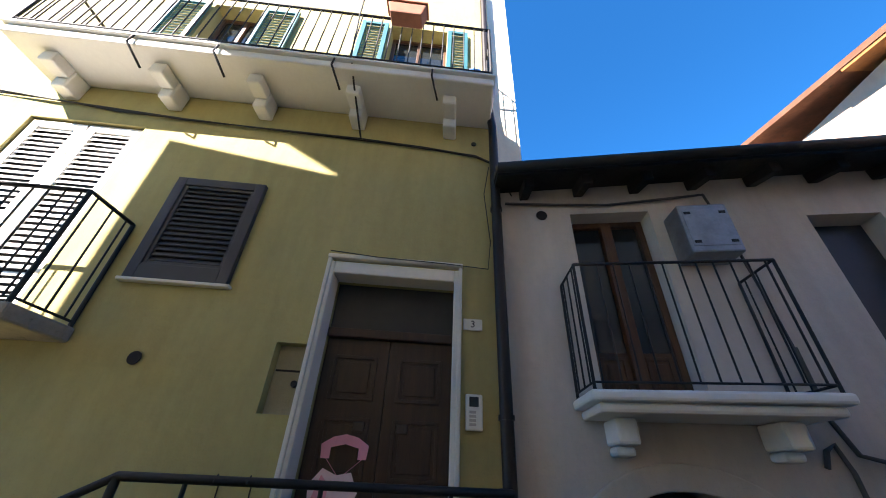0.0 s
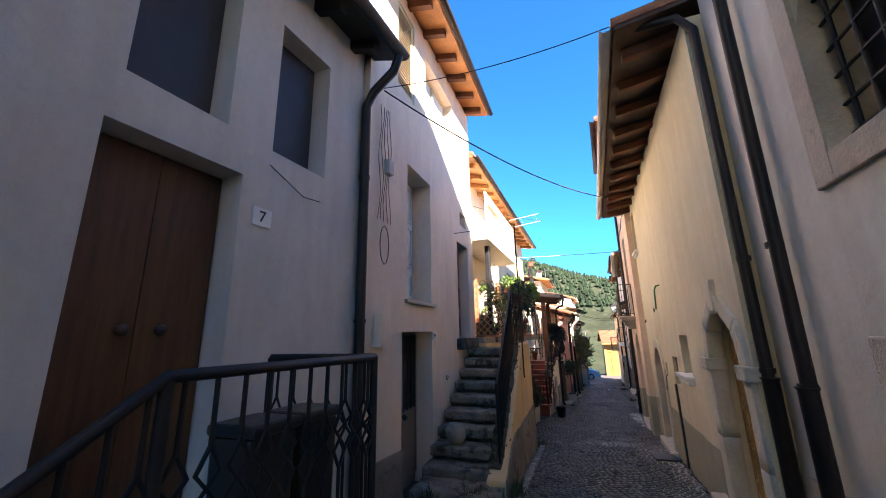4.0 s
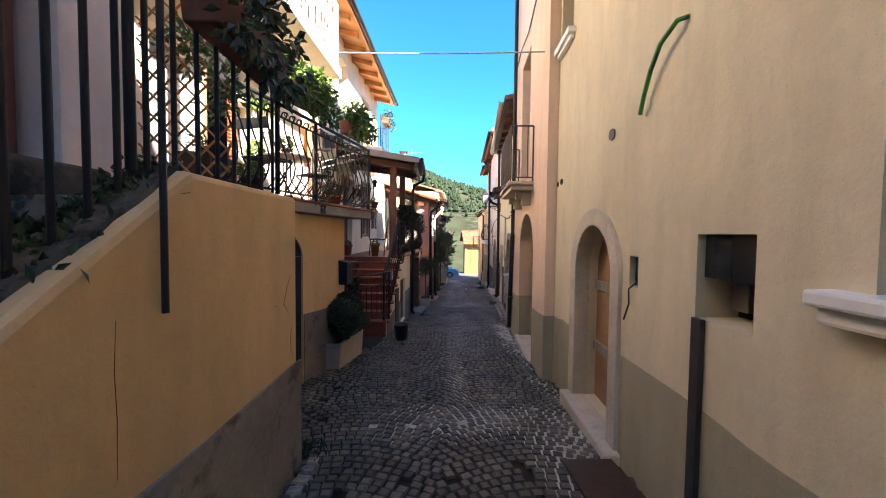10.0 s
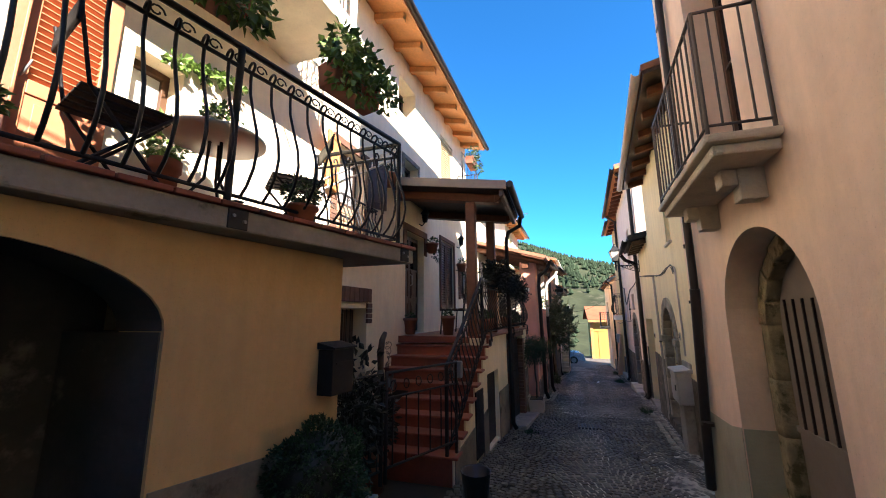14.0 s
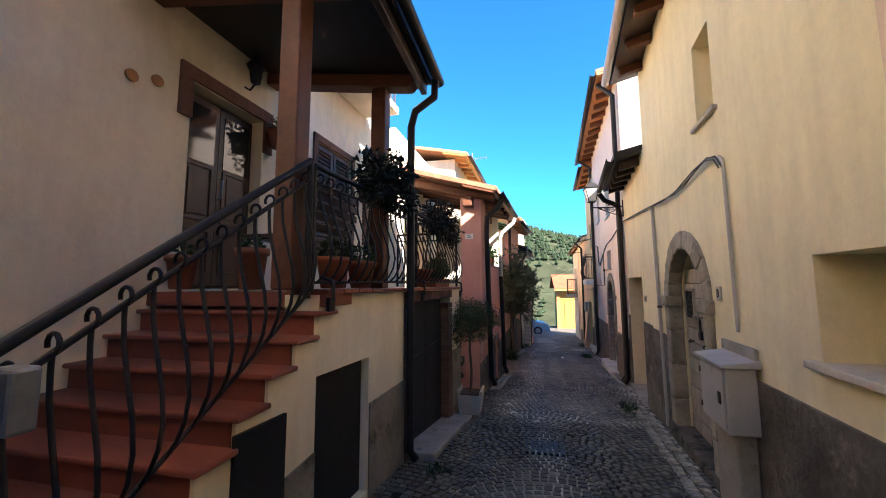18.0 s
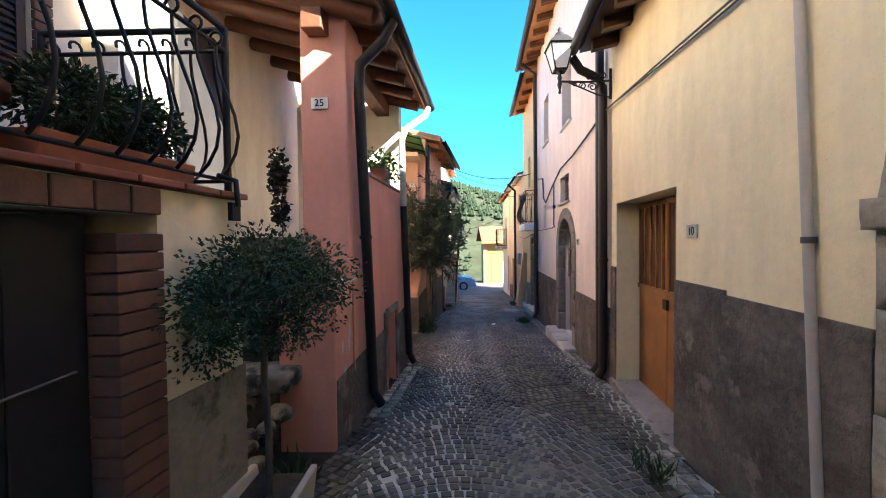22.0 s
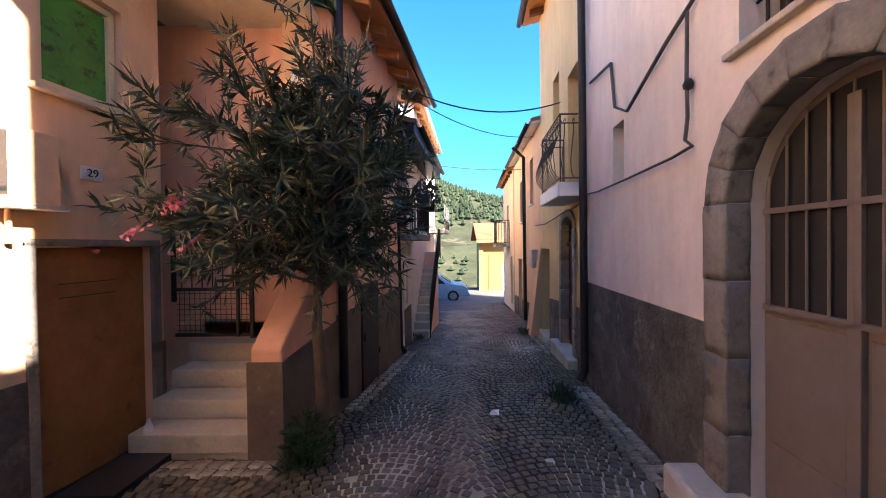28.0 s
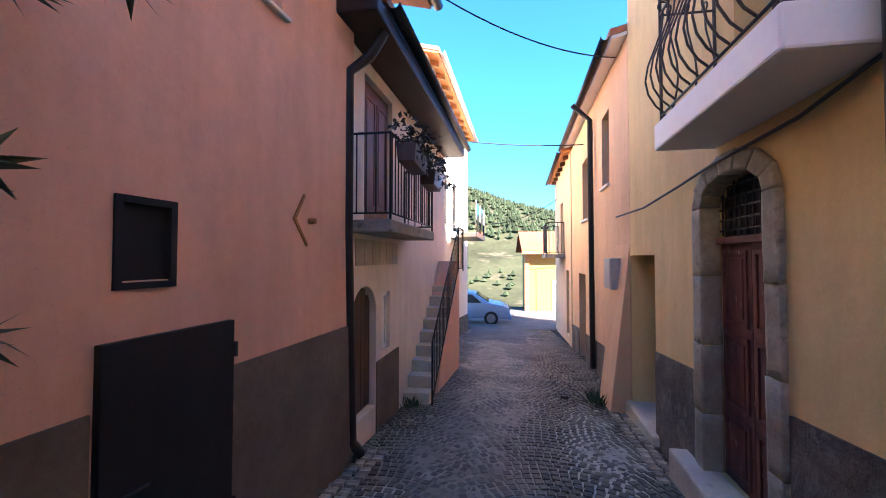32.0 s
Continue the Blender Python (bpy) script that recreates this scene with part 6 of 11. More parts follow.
for y in (17.66, 18.93):
    tb_ = sloped(-1.92, -0.26, y, y + 0.16, -0.155, -0.025)
    tb_.prism(lambda x, d, c: (x, d, pz(x, c)), [(-0.26, -0.025), (-0.26, -0.155), (-0.22, -0.14), (-0.19, -0.10), (-0.15, -0.085), (-0.13, -0.025)], y, y + 0.16)
    part("tie_beam", tb_, M["wood_beam"], po, "red-brown beam with a carved end", 0.01)
part("roof", sloped(-1.93, -0.05, 17.38, 19.16, 0.0, 0.085), M["tile_dark"], po, "thin dark roof slab")
part("soffit", sloped(-1.925, -0.06, 17.40, 19.14, -0.022, -0.002), M["pipe"], po, "dark boarded soffit")
part("fascia", sloped(-1.93, -0.05, 17.35, 17.378, -0.035, 0.10), M["sheet_grey"], po, "grey metal edge strip", 0.004)
part("edge_beam", Mesh().box(flat, -0.16, -0.10, 17.40, 19.14, pz(-0.13) - 0.13, pz(-0.13) - 0.03), M["wood_dark"], po, bevel=0.008)
part("gutter", Mesh().tube([(0.0, 17.36, 3.265), (0.02, 19.20, 3.25)], 0.05, 10), M["pipe"], po)
part("downpipe", Mesh().tube([(0.0, 19.08, 3.22), (-0.02, 19.12, 3.06), (-0.24, 19.18, 2.96), (-0.29, 19.2, 2.80), (-0.29, 19.2, g(19.2) + 0.12), (-0.24, 19.22, g(19.2) + 0.03)], 0.040, 10), M["pipe"], po)

# ---- pink house, number 25 ----
h5 = house("house", "pink plastered house with a loggia under log rafters", Wall(-1.55, 21.06, -1.45, 25.2, 1), 22.1, 25.18, 4.2,
           [(22.7, 23.5, 0.9, 3.0)], M["white"], 4.0)
pk = Mesh()
pk.box(W_P5, 22.60, 23.06, -0.42, -0.012, g(22.6) - 0.3, 2.85)
part("porch_pillar", pk, M["pink"], h5, "pink plastered corner pillar", 0.012)
part("pillar_base", Mesh().box(W_P5, 22.25, 22.69, -0.46, 0.0, g(22.6) - 0.3, 0.50), M["pink"], h5, bevel=0.012)
part("coping", Mesh().box(W_P5, 22.22, 22.70, -0.49, 0.02, 0.502, 0.53), M["stone"], h5, "stone coping on the low pink wall", 0.006)
pw_ = Mesh()
pierced(pw_, W_P5, 23.063, 24.80, g(25) - 0.4, 1.54, 0.22, [(23.72, 24.17, g(24) - 0.4, -0.02)])
part("parapet", pw_, M["pink"], h5, "pink plastered parapet wall")
part("parapet_cap", Mesh().box(W_P5, 23.065, 24.62, -0.24, 0.02, 1.542, 1.575), M["terracotta"], h5, bevel=0.005)
dp = Mesh()
pierced(dp, lambda y, e, z: W_P5(y, 0.016 + e, z + (0.055 * (y - 22.62) if z > -0.5 else 0.0)), 22.26, 24.81, g(25) - 0.4, -0.235, 0.02, [(23.70, 24.19, -3, 0)])
part("plinth", dp, M["dado_grey"], h5, "dark grey base band")
hd = part("cellar_door", Mesh().box(W_P5, 23.72, 24.17, -0.14, -0.10, g(24), -0.04), M["wood_old"], h5, "small grey weathered cellar door", 0.004)
for i in range(4):
    y = 23.74 + i * 0.11
    part("plank", Mesh().box(W_P5, y, y + 0.10, -0.10, -0.088, g(24) + 0.02, -0.06), M["wood_old"], hd)
part("door_surround", Mesh().box(W_P5, 23.62, 23.72, 0.0, 0.035, g(24) - 0.1, 0.02).box(W_P5, 24.17, 24.25, 0.0, 0.035, g(24) - 0.1, 0.06).box(W_P5, 23.72, 24.17, 0.0, 0.03, -0.04, 0.05), M["cement"], h5, "chipped cement round the cellar door", 0.012)
for q in ([(22.50, -0.02), (22.53, 0.10), (22.55, 0.24), (22.57, 0.10), (22.56, -0.06), (22.53, -0.14)], [(22.40, -0.25), (22.43, -0.18), (22.47, -0.24), (22.44, -0.33)], [(22.60, 0.30), (22.62, 0.40), (22.65, 0.36), (22.63, 0.22)], [(22.36, -0.02), (22.39, 0.05), (22.42, -0.02), (22.39, -0.09)]):
    part("flaked_patch", Mesh().prism(W_P5, q, 0.0005, 0.003), M["flaked"], h5, "spot where the pink paint has flaked off")
part("wall_conduit", Mesh().tube([W_P5(22.62, 0.012, 0.50), W_P5(22.63, 0.012, -0.30)], 0.011, 6), M["pink"], h5)
# number on the pillar's near face
npl = part("house_number", Mesh().box(flat, -0.255, -0.105, 22.585, 22.598, 2.03, 2.13), M["plate"], h5, "small pale enamel house number plate reading 25", 0.004)
lettering("25", 0.088, M["ink"], npl, (-0.18, 22.582, 2.08), 0.0)
roof(h5, W_P5, 22.4, 24.82, 2.83, 2.83, 0.34, 3.6, 0.28, M["tile_roof"], M["wood_beam"], None, 0, True, "pipe", 0.1)
for i in range(6):
    y = 22.55 + i * 0.42
    part("log_rafter", Mesh().tube([W_P5(y, 0.26, 2.80), W_P5(y, -1.6, 3.28)], 0.075, 10), M["wood_beam"], h5)
part("beam", Mesh().box(W_P5, 22.45, 24.8, -0.34, -0.16, 2.66, 2.84), M["wood_beam"], h5, bevel=0.01)
downpipe(h5, [W_P5(22.62, 0.40, 2.80), W_P5(22.63, 0.30, 2.62), W_P5(22.67, 0.09, 2.45), W_P5(22.69, 0.07, 2.2), W_P5(22.99, 0.07, g(23) + 0.22), W_P5(23.04, 0.13, g(23) + 0.06)], 0.05, "pipe", [W_P5(22.82, 0.07, 0.9)])
downpipe(h5, [W_P5(24.66, 0.40, 2.78), W_P5(24.64, 0.36, 2.66), W_P5(24.42, 0.12, 2.40), W_P5(24.40, 0.07, 2.26), W_P5(24.41, 0.07, 1.80), W_P5(24.46, 0.07, 1.35)], 0.045, "pipe_white")
downpipe(h5, [W_P5(24.46, 0.07, 1.35), W_P5(24.74, 0.07, g(24.8) + 0.2), W_P5(24.79, 0.12, g(24.8) + 0.05)], 0.05)
part("loggia_floor", Mesh().box(flat, -1.5, -0.02, 23.1, 24.75, 0.55, 0.62), M["terracotta"], h5)
part("loggia_door", Mesh().box(flat, -1.44, -1.40, 22.55, 23.18, 0.94, 2.9), M["sheet_dark"], h5)
part("loggia_end_wall", Mesh().box(W_P5, 24.64, 24.78, -1.5, -0.02, 0.6, 2.82), M["white"], h5, "white plastered end wall of the loggia")
# stone steps up to number 25
ss = thing("stone_steps", (-0.7, 21.6, -0.4), "rough grey stone steps beside the pink pillar", "stairs")
for i, (y, z) in enumerate(((21.98, -0.12), (22.28, 0.10), (22.56, 0.30), (22.83, 0.53), (23.06, 0.735))):
    part("step", rough_block(-1.37, -0.40 + (0.16 if i < 1 else 0.0), y, y + 0.55, z - 0.13, z, 50 + i, 0.016, (14, 7, 4)), M["stone_step"], ss, "rough worn stone step")
    # Step fill is coloured darker than the step above it.
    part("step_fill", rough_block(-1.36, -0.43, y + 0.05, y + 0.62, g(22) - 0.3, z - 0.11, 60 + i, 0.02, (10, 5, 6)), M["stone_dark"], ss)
part("landing_block", rough_block(-1.38, -0.40, 23.27, 24.6, 0.63, 0.92, 70, 0.014), M["stone_step"], ss)
for i in range(16):
    random.seed(40 + i)
    b = bmesh.new()
    bmesh.ops.create_icosphere(b, subdivisions=2, radius=random.uniform(0.06, 0.12))
    for v in b.verts:
        v.co *= 1 + 0.25 * noise.noise(v.co * 7 + Vector((i, 0, 0)))
        v.co.z *= 0.7
    me = bpy.data.meshes.new("rubble_stone")
    b.to_mesh(me)
    b.free()
    me.materials.append(M["stone_step"])
    o = new("rubble_stone", me)
    o.location = (random.uniform(-0.75, -0.25), random.uniform(21.65, 22.4), g(21.8) + random.uniform(0.05, 0.5))
    under(o, ss)

# ---- orange house, numbers 29 and 31 ----
h6 = house("house", "orange plastered house with a green canopy over its door", W_O6, 25.22, 28.06, 3.55,
           [(27.10, 27.95, g(27.5) - 0.1, 0.53), (27.15, 27.72, 1.62, 2.45)], M["orange"], 4.0)
plinth(h6, W_O6, 25.22, 28.06, -0.35, M["dado_grey"], [(27.08, 27.97, -3, 0.5)])
part("door_frame", Mesh().box(W_O6, 27.04, 27.10, -0.02, 0.02, g(27.5) - 0.1, 0.56).box(W_O6, 27.95, 28.02, -0.02, 0.02, g(27.5) - 0.1, 0.56).box(W_O6, 27.04, 28.02, -0.02, 0.02, 0.53, 0.58), M["cement"], h6, bevel=0.005)
do = door_leaf(h6, W_O6, 27.10, 27.95, g(27.5) - 0.02, 0.52, -0.08, M["rust"], (), "door", "brown painted metal cellar door")
for c in (0.15, 0.25):
    part("door_mark", Mesh().box(W_O6, 27.3, 27.7, -0.08, -0.076, c, c + 0.008), M["wood_dark"], do)
number_plate(h6, W_O6, 27.46, 1.08, "29", 0.15, 0.10)
window(h6, W_O6, 27.16, 27.71, 1.64, 2.44, -0.05, M["shutter_pale"], 1, 1, "window", "old pale window with a green pane", "greenplastic")
sill(h6, W_O6, 27.08, 27.80, 1.62, 0.06, 0.04, 0.1, "stone")
part("gas_pipe", Mesh().tube([W_O6(26.95, 0.03, 0.55), W_O6(26.95, 0.03, 0.9), W_O6(26.6, 0.03, 0.95)], 0.018, 6), M["apricot"], h6)
part("flaked_patch", Mesh().prism(W_O6, [(26.74, -0.19), (26.76, -0.05), (26.80, 0.06), (26.86, 0.05), (26.90, 0.12), (26.98, 0.10), (27.00, 0.02), (27.03, -0.08), (27.035, -0.18), (26.96, -0.15), (26.92, -0.04), (26.86, -0.03), (26.82, -0.12), (26.80, -0.20)], 0.001, 0.006), M["flaked"], h6, "patch where the paint has flaked off")
mbx = part("meter_box", Mesh().box(W_O6, 26.90, 27.16, 0.0, 0.12, 0.80, 1.27), M["orange"], h6, "painted sheet-metal meter box on the wall", 0.006)
part("box_shelf", Mesh().box(W_O6, 26.86, 27.20, 0.0, 0.14, 0.765, 0.797), M["stone"], mbx, bevel=0.004)
part("meter_window", Mesh().box(W_O6, 26.895, 26.8995, 0.02, 0.10, 0.85, 1.24), M["glass"], mbx)
# steps behind the salmon wall
s6 = thing("tiled_stair", (-0.5, 28.3, -0.5), "beige stone stair with a black mesh gate", "stairs")
for i in range(8):
    y = 27.66 + i * 0.24
    top = g(27.6) + 0.185 * (i + 1)
    part("step", Mesh().box(flat, -1.11, (0.06 if i < 1 else -0.02), y, y + 0.30, top - 0.165, top), M["stone"], s6, "smooth beige stone step", 0.012)
    part("step_fill", Mesh().box(flat, -1.11, -0.03, y + 0.02, 29.6, g(28) - 0.3, top - 0.167), M["stone"], s6)
gt = part("gate", Mesh().box(flat, -1.06, -1.03, 28.10, 28.13, 0.0, 1.0).box(flat, -0.32, -0.29, 28.10, 28.13, -0.35, 0.62).box(flat, -1.03, -0.32, 28.10, 28.13, 0.10, 0.13).box(flat, -1.03, -0.32, 28.10, 28.13, -0.33, -0.30), M["iron"], s6, "black iron gate with bars and mesh")
gb_ = Mesh().bars(lambda a, b, c: (a, 28.115, c), -1.02, -0.33, 0.13, 0.72, 7, 0, 0.006)
gb_.bars(lambda a, b, c: (a, 28.115, c), -1.02, -0.33, -0.30, 0.10, 14, 8, 0.003)
part("gate_infill", gb_, M["iron"], gt)
part("hand_rail", Mesh().tube([(-0.17, 27.66, -0.22), (-0.17, 27.66, 0.30), (-0.17, 28.0, 0.62), (-0.17, 28.4, 0.95)], 0.016, 8), M["iron"], s6)
part("porch_pillar", Mesh().box(flat, -0.15, 0.16, 28.50, 28.612, 0.4, 2.84), M["orange"], h6, bevel=0.01)
part("porch_wall", Mesh().box(flat, -1.09, -0.2, 29.62, 29.9, -0.5, 3.0), M["butter"], h6)
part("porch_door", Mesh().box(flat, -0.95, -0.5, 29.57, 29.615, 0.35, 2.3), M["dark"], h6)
part("porch_soffit", Mesh().box(flat, -1.08, 0.20, 27.9, 28.61, 2.85, 2.95), M["butter"], h6)
p31 = part("house_number", Mesh().box(flat, -0.06, 0.08, 28.484, 28.497, 2.215, 2.305), M["plate"], h6, "small pale house number plate reading 31", 0.003)
lettering("31", 0.075, M["ink"], p31, (0.01, 28.480, 2.26), 0.0)
# taller cream wing with pine eaves, chimney and aerial
W_O6U = Wall(-1.16, 26.45, -0.99, 30.0, 1)
h6u = house("house", "cream plastered tall house with orange wooden eaves and a chimney", W_O6U, 26.45, 30.0, 5.05, [(27.4, 28.2, 3.7, 4.6)], M["butter"], 4.0, base=2.9)
window(h6u, W_O6U, 27.4, 28.2, 3.7, 4.6, -0.15, M["wood_brown"], 2, 1)
roof(h6u, W_O6U, 26.3, 30.0, 5.0, 5.0, 0.45, 4.2, 0.2, M["tile_roof"], M["wood_orange"], M["wood_orange"], 8, True, "pipe", 0.15)
ch = part("chimney", Mesh().box(flat, -1.6, -1.25, 29.2, 29.55, 5.1, 5.95), M["white"], h6u, "white plastered chimney stack", 0.01)
part("chimney_cap", Mesh().box(flat, -1.66, -1.19, 29.14, 29.61, 6.05, 6.11).box(flat, -1.6, -1.55, 29.2, 29.25, 5.95, 6.05).box(flat, -1.3, -1.25, 29.2, 29.25, 5.95, 6.05).box(flat, -1.6, -1.55, 29.5, 29.55, 5.95, 6.05).box(flat, -1.3, -1.25, 29.5, 29.55, 5.95, 6.05), M["wood_dark"], ch)
an = Mesh().tube([(-1.0, 29.4, 5.2), (-1.0, 29.4, 6.3)], 0.012, 6).tube([(-1.3, 29.4, 6.05), (-0.4, 29.4, 6.1)], 0.008, 5)
for i in range(8):
    an.tube([(-0.95 + i * 0.07, 29.22, 6.07), (-0.95 + i * 0.07, 29.58, 6.07)], 0.005, 4)
part("aerial", an, M["galv"], h6u, "thin metal television aerial")
# green plastic canopy
cn = part("canopy", Mesh().add([(-1.05, 26.9, 3.40), (0.35, 27.0, 3.02), (0.38, 28.75, 3.02), (-1.02, 28.75, 3.40), (-1.05, 26.9, 3.42), (0.35, 27.0, 3.04), (0.38, 28.75, 3.04), (-1.02, 28.75, 3.42)],
          [(0, 1, 2, 3), (7, 6, 5, 4), (0, 4, 5, 1), (1, 5, 6, 2), (2, 6, 7, 3), (3, 7, 4, 0)]), M["greenplastic"], h6, "green ribbed plastic canopy on an iron frame")
for y in (27.0, 27.55, 28.1, 28.7):
    part("canopy_bar", Mesh().tube([(-1.03, y, 3.37), (0.37, y, 2.99)], 0.014, 6), M["iron"], cn)
for k in (0.05, 0.5, 0.97):
    part("canopy_rail", Mesh().tube([(-1.03 + 1.4 * k, 26.95, 3.375 - 0.38 * k), (-1.03 + 1.4 * k, 28.72, 3.375 - 0.38 * k)], 0.012, 6), M["iron"], cn)

# ---- salmon house ----
h7 = house("house", "salmon plastered house with dark grey base and small black shutters", W_P7, 28.62, 31.30, 3.5,
           [(29.40, 29.62, 0.26, 0.60), (30.09, 30.34, 2.0, 2.35), (29.2, 29.5, 2.0, 2.4)], M["salmon"], 4.0)
plinth(h7, W_P7, 28.63, 31.30, -0.25, M["dado_brown"], [(29.31, 29.97, -3, -0.2)])
wg = Mesh().prism(lambda y, d, z: W_P7(y, d, z), [(27.62, g(27.6) - 0.3), (28.615, g(28.6) - 0.3), (28.615, 0.55), (28.3, 0.38), (27.62, -0.32)], -0.26, 0.0)
part("stair_parapet", wg, M["salmon"], h7, "salmon sloped stair parapet", 0.02)
part("parapet_plinth", Mesh().prism(lambda y, d, z: W_P7(y, d, z), [(27.60, g(27.6) - 0.3), (28.615, g(28.6) - 0.3), (28.615, -0.30), (27.60, -0.42)], 0.001, 0.02).box(lambda a, b, c: (W_P7.x(27.6) - 0.27 + b, a, c), 27.585, 27.615, 0.0, 0.29, g(27.6) - 0.3, -0.42), M["dado_brown"], h7)
part("window_shutter", Mesh().box(W_P7, 29.40, 29.62, -0.05, -0.02, 0.24, 0.60), M["black"], h7, "small black window", 0.004)
part("window_frame", Mesh().box(W_P7, 29.38, 29.41, -0.03, 0.012, 0.22, 0.62).box(W_P7, 29.61, 29.64, -0.03, 0.012, 0.22, 0.62).box(W_P7, 29.41, 29.61, -0.03, 0.012, 0.59, 0.62).box(W_P7, 29.41, 29.61, -0.03, 0.012, 0.22, 0.25), M["black"], h7)
bd_ = part("door", Mesh().box(W_P7, 29.325, 29.955, 0.0, 0.035, g(29.9) + 0.03, 0.012), M["black"], h7, "flat black metal cellar door", 0.004)
part("latch", Mesh().tube([W_P7(29.345, 0.05, -0.62), W_P7(29.50, 0.05, -0.62)], 0.010, 6).box(W_P7, 29.345, 29.40, 0.035, 0.06, -0.72, -0.64), M["iron"], bd_)
for z in (-0.15, -1.0):
    part("hinge", Mesh().tube([W_P7(29.955, 0.04, z - 0.04), W_P7(29.955, 0.04, z + 0.04)], 0.014, 8), M["iron"], bd_)
dm = part("wall_bracket", Mesh().prism(W_P7, [(30.47, 0.635), (30.62, 0.44), (30.635, 0.455), (30.50, 0.635), (30.60, 0.81), (30.585, 0.825)], 0.0, 0.012), M["rust"], h7, "thin rusty angle bracket on the plaster", 0.002)
part("boss", Mesh().tube([W_P7(30.66, 0.0, 0.632), W_P7(30.66, 0.05, 0.632)], 0.022, 10), M["rust"], dm)
for a, b, c, e in ((30.09, 30.34, 2.0, 2.35), (29.2, 29.5, 2.0, 2.4)):
    window(h7, W_P7, a, b, c, e, -0.08, M["whitepaint"], 1, 1)
    sill(h7, W_P7, a - 0.05, b + 0.05, c, 0.04, 0.03, 0.05)
downpipe(h7, [W_P7(28.66, 0.06, 3.3), W_P7(28.68, 0.06, g(28.7) + 0.15)], 0.05, "pipe", [W_P7(28.67, 0.06, 0.5)])
part("upper_wall", Mesh().box(W_P8, 31.31, 32.3, -3.5, -0.12, 2.95, 3.5), M["white"], h7)
roof(h7, W_P7, 28.62, 32.3, 3.34, 3.40, 0.42, 4.0, 0.25, M["tile_roof"], M["wood_orange"], M["wood_orange"], 6, True, "pipe")

# ---- cream house with balcony and outside stair ----
h8 = house("house", "cream and pink plastered house with an iron balcony", W_P8, 31.34, 35.58, 2.75,
           [(31.45, 32.02, g(31.6) + 0.25, 0.06, 0.28), (31.7, 32.5, 0.75, 2.3), (32.2, 32.45, -0.72, -0.05)], M["mauve"], 4.0)
plinth(h8, W_P8, 31.34, 32.75, -0.80, M["dado_brown"], [(31.44, 32.03, -3, 0)])
for i in range(5):
    y = 31.455 + i * 0.113
    top = -0.22 + 0.28 * math.sin(math.acos(max(-1, min(1, (y + 0.055 - 31.735) / 0.285))))
    part("plank", Mesh().box(W_P8, y, y + 0.107, -0.10, -0.07, g(31.6) + 0.27, top), M["wood_brown"], h8, "varnished wooden shutter plank", 0.004)
window(h8, W_P8, 32.2, 32.45, -0.72, -0.05, -0.04, M["whitepaint"], 2, 3, "window", "white painted small window")
for i in range(6):
    part("wall_tile", Mesh().box(W_P8, 31.5 + i * 0.2, 31.69 + i * 0.2, 0.0, 0.012, 0.28, 0.55), M["stone"], h8)
door_leaf(h8, W_P8, 31.72, 32.48, 0.76, 2.28, -0.05, M["wood_red"], [(0.1, 0.47, 0.1, 0.9), (0.53, 0.9, 0.1, 0.9)], "balcony_door", "brown wooden balcony door")
part("balcony_slab", Mesh().box(W_P8, 31.36, 33.0, 0.0, 0.42, 0.60, 0.72), M["concrete"], h8, bevel=0.015)
rails(h8, [W_P8(31.38, 0.02, 0.72), W_P8(31.38, 0.40, 0.72), W_P8(32.95, 0.40, 0.72), W_P8(32.95, 0.02, 0.72)], 0.82, 0.085, M["iron"], "balcony_railing", "black iron balcony railing", r=0.007, top_r=0.012)
part("eave", Mesh().box(W_P8, 31.0, 35.6, -0.1, 0.42, 2.46, 2.60), M["pipe"], h8, "dark boxed eave over the balcony", 0.02)
downpipe(h8, [W_P8(31.3, 0.36, 2.44), W_P8(31.25, 0.25, 2.2), W_P8(31.22, 0.06, 2.05), W_P8(31.22, 0.06, 0.6), W_P8(31.30, 0.07, g(31.5) + 0.2), W_P8(31.36, 0.14, g(31.5) + 0.06)], 0.05)
roof(h8, W_P8, 31.34, 35.58, 2.62, 2.62, 0.42, 4.0, 0.3, M["tile_roof"], M["pipe"], gutter=True)
st8 = thing("outside_stair", (1.0, 33.8, -1.3), "narrow stone outside stair with an iron railing", "stairs")
for i in range(10):
    y = 32.95 + i * 0.2
    part("step", Mesh().box(W_P8, y, y + 0.25, 0.0, 0.36, g(33) - 0.3 if i == 0 else g(33) + 0.165 * i - 0.05, g(33) + 0.165 * (i + 1)), M["stone"], st8, bevel=0.01)
part("stair_wall", Mesh().prism(lambda y, d, z: W_P8(y, d, z), [(33.3, g(33.3) - 0.3), (35.4, g(35.4) - 0.3), (35.4, 0.3), (34.95, 0.3)], 0.02, 0.34), M["salmon"], st8)
rails(st8, [W_P8(32.97, 0.40, g(33)), W_P8(34.95, 0.40, 0.1), W_P8(35.5, 0.40, 0.1)], 0.85, 0.12, M["iron"], "railing", "black iron stair railing", r=0.007, top_r=0.012)

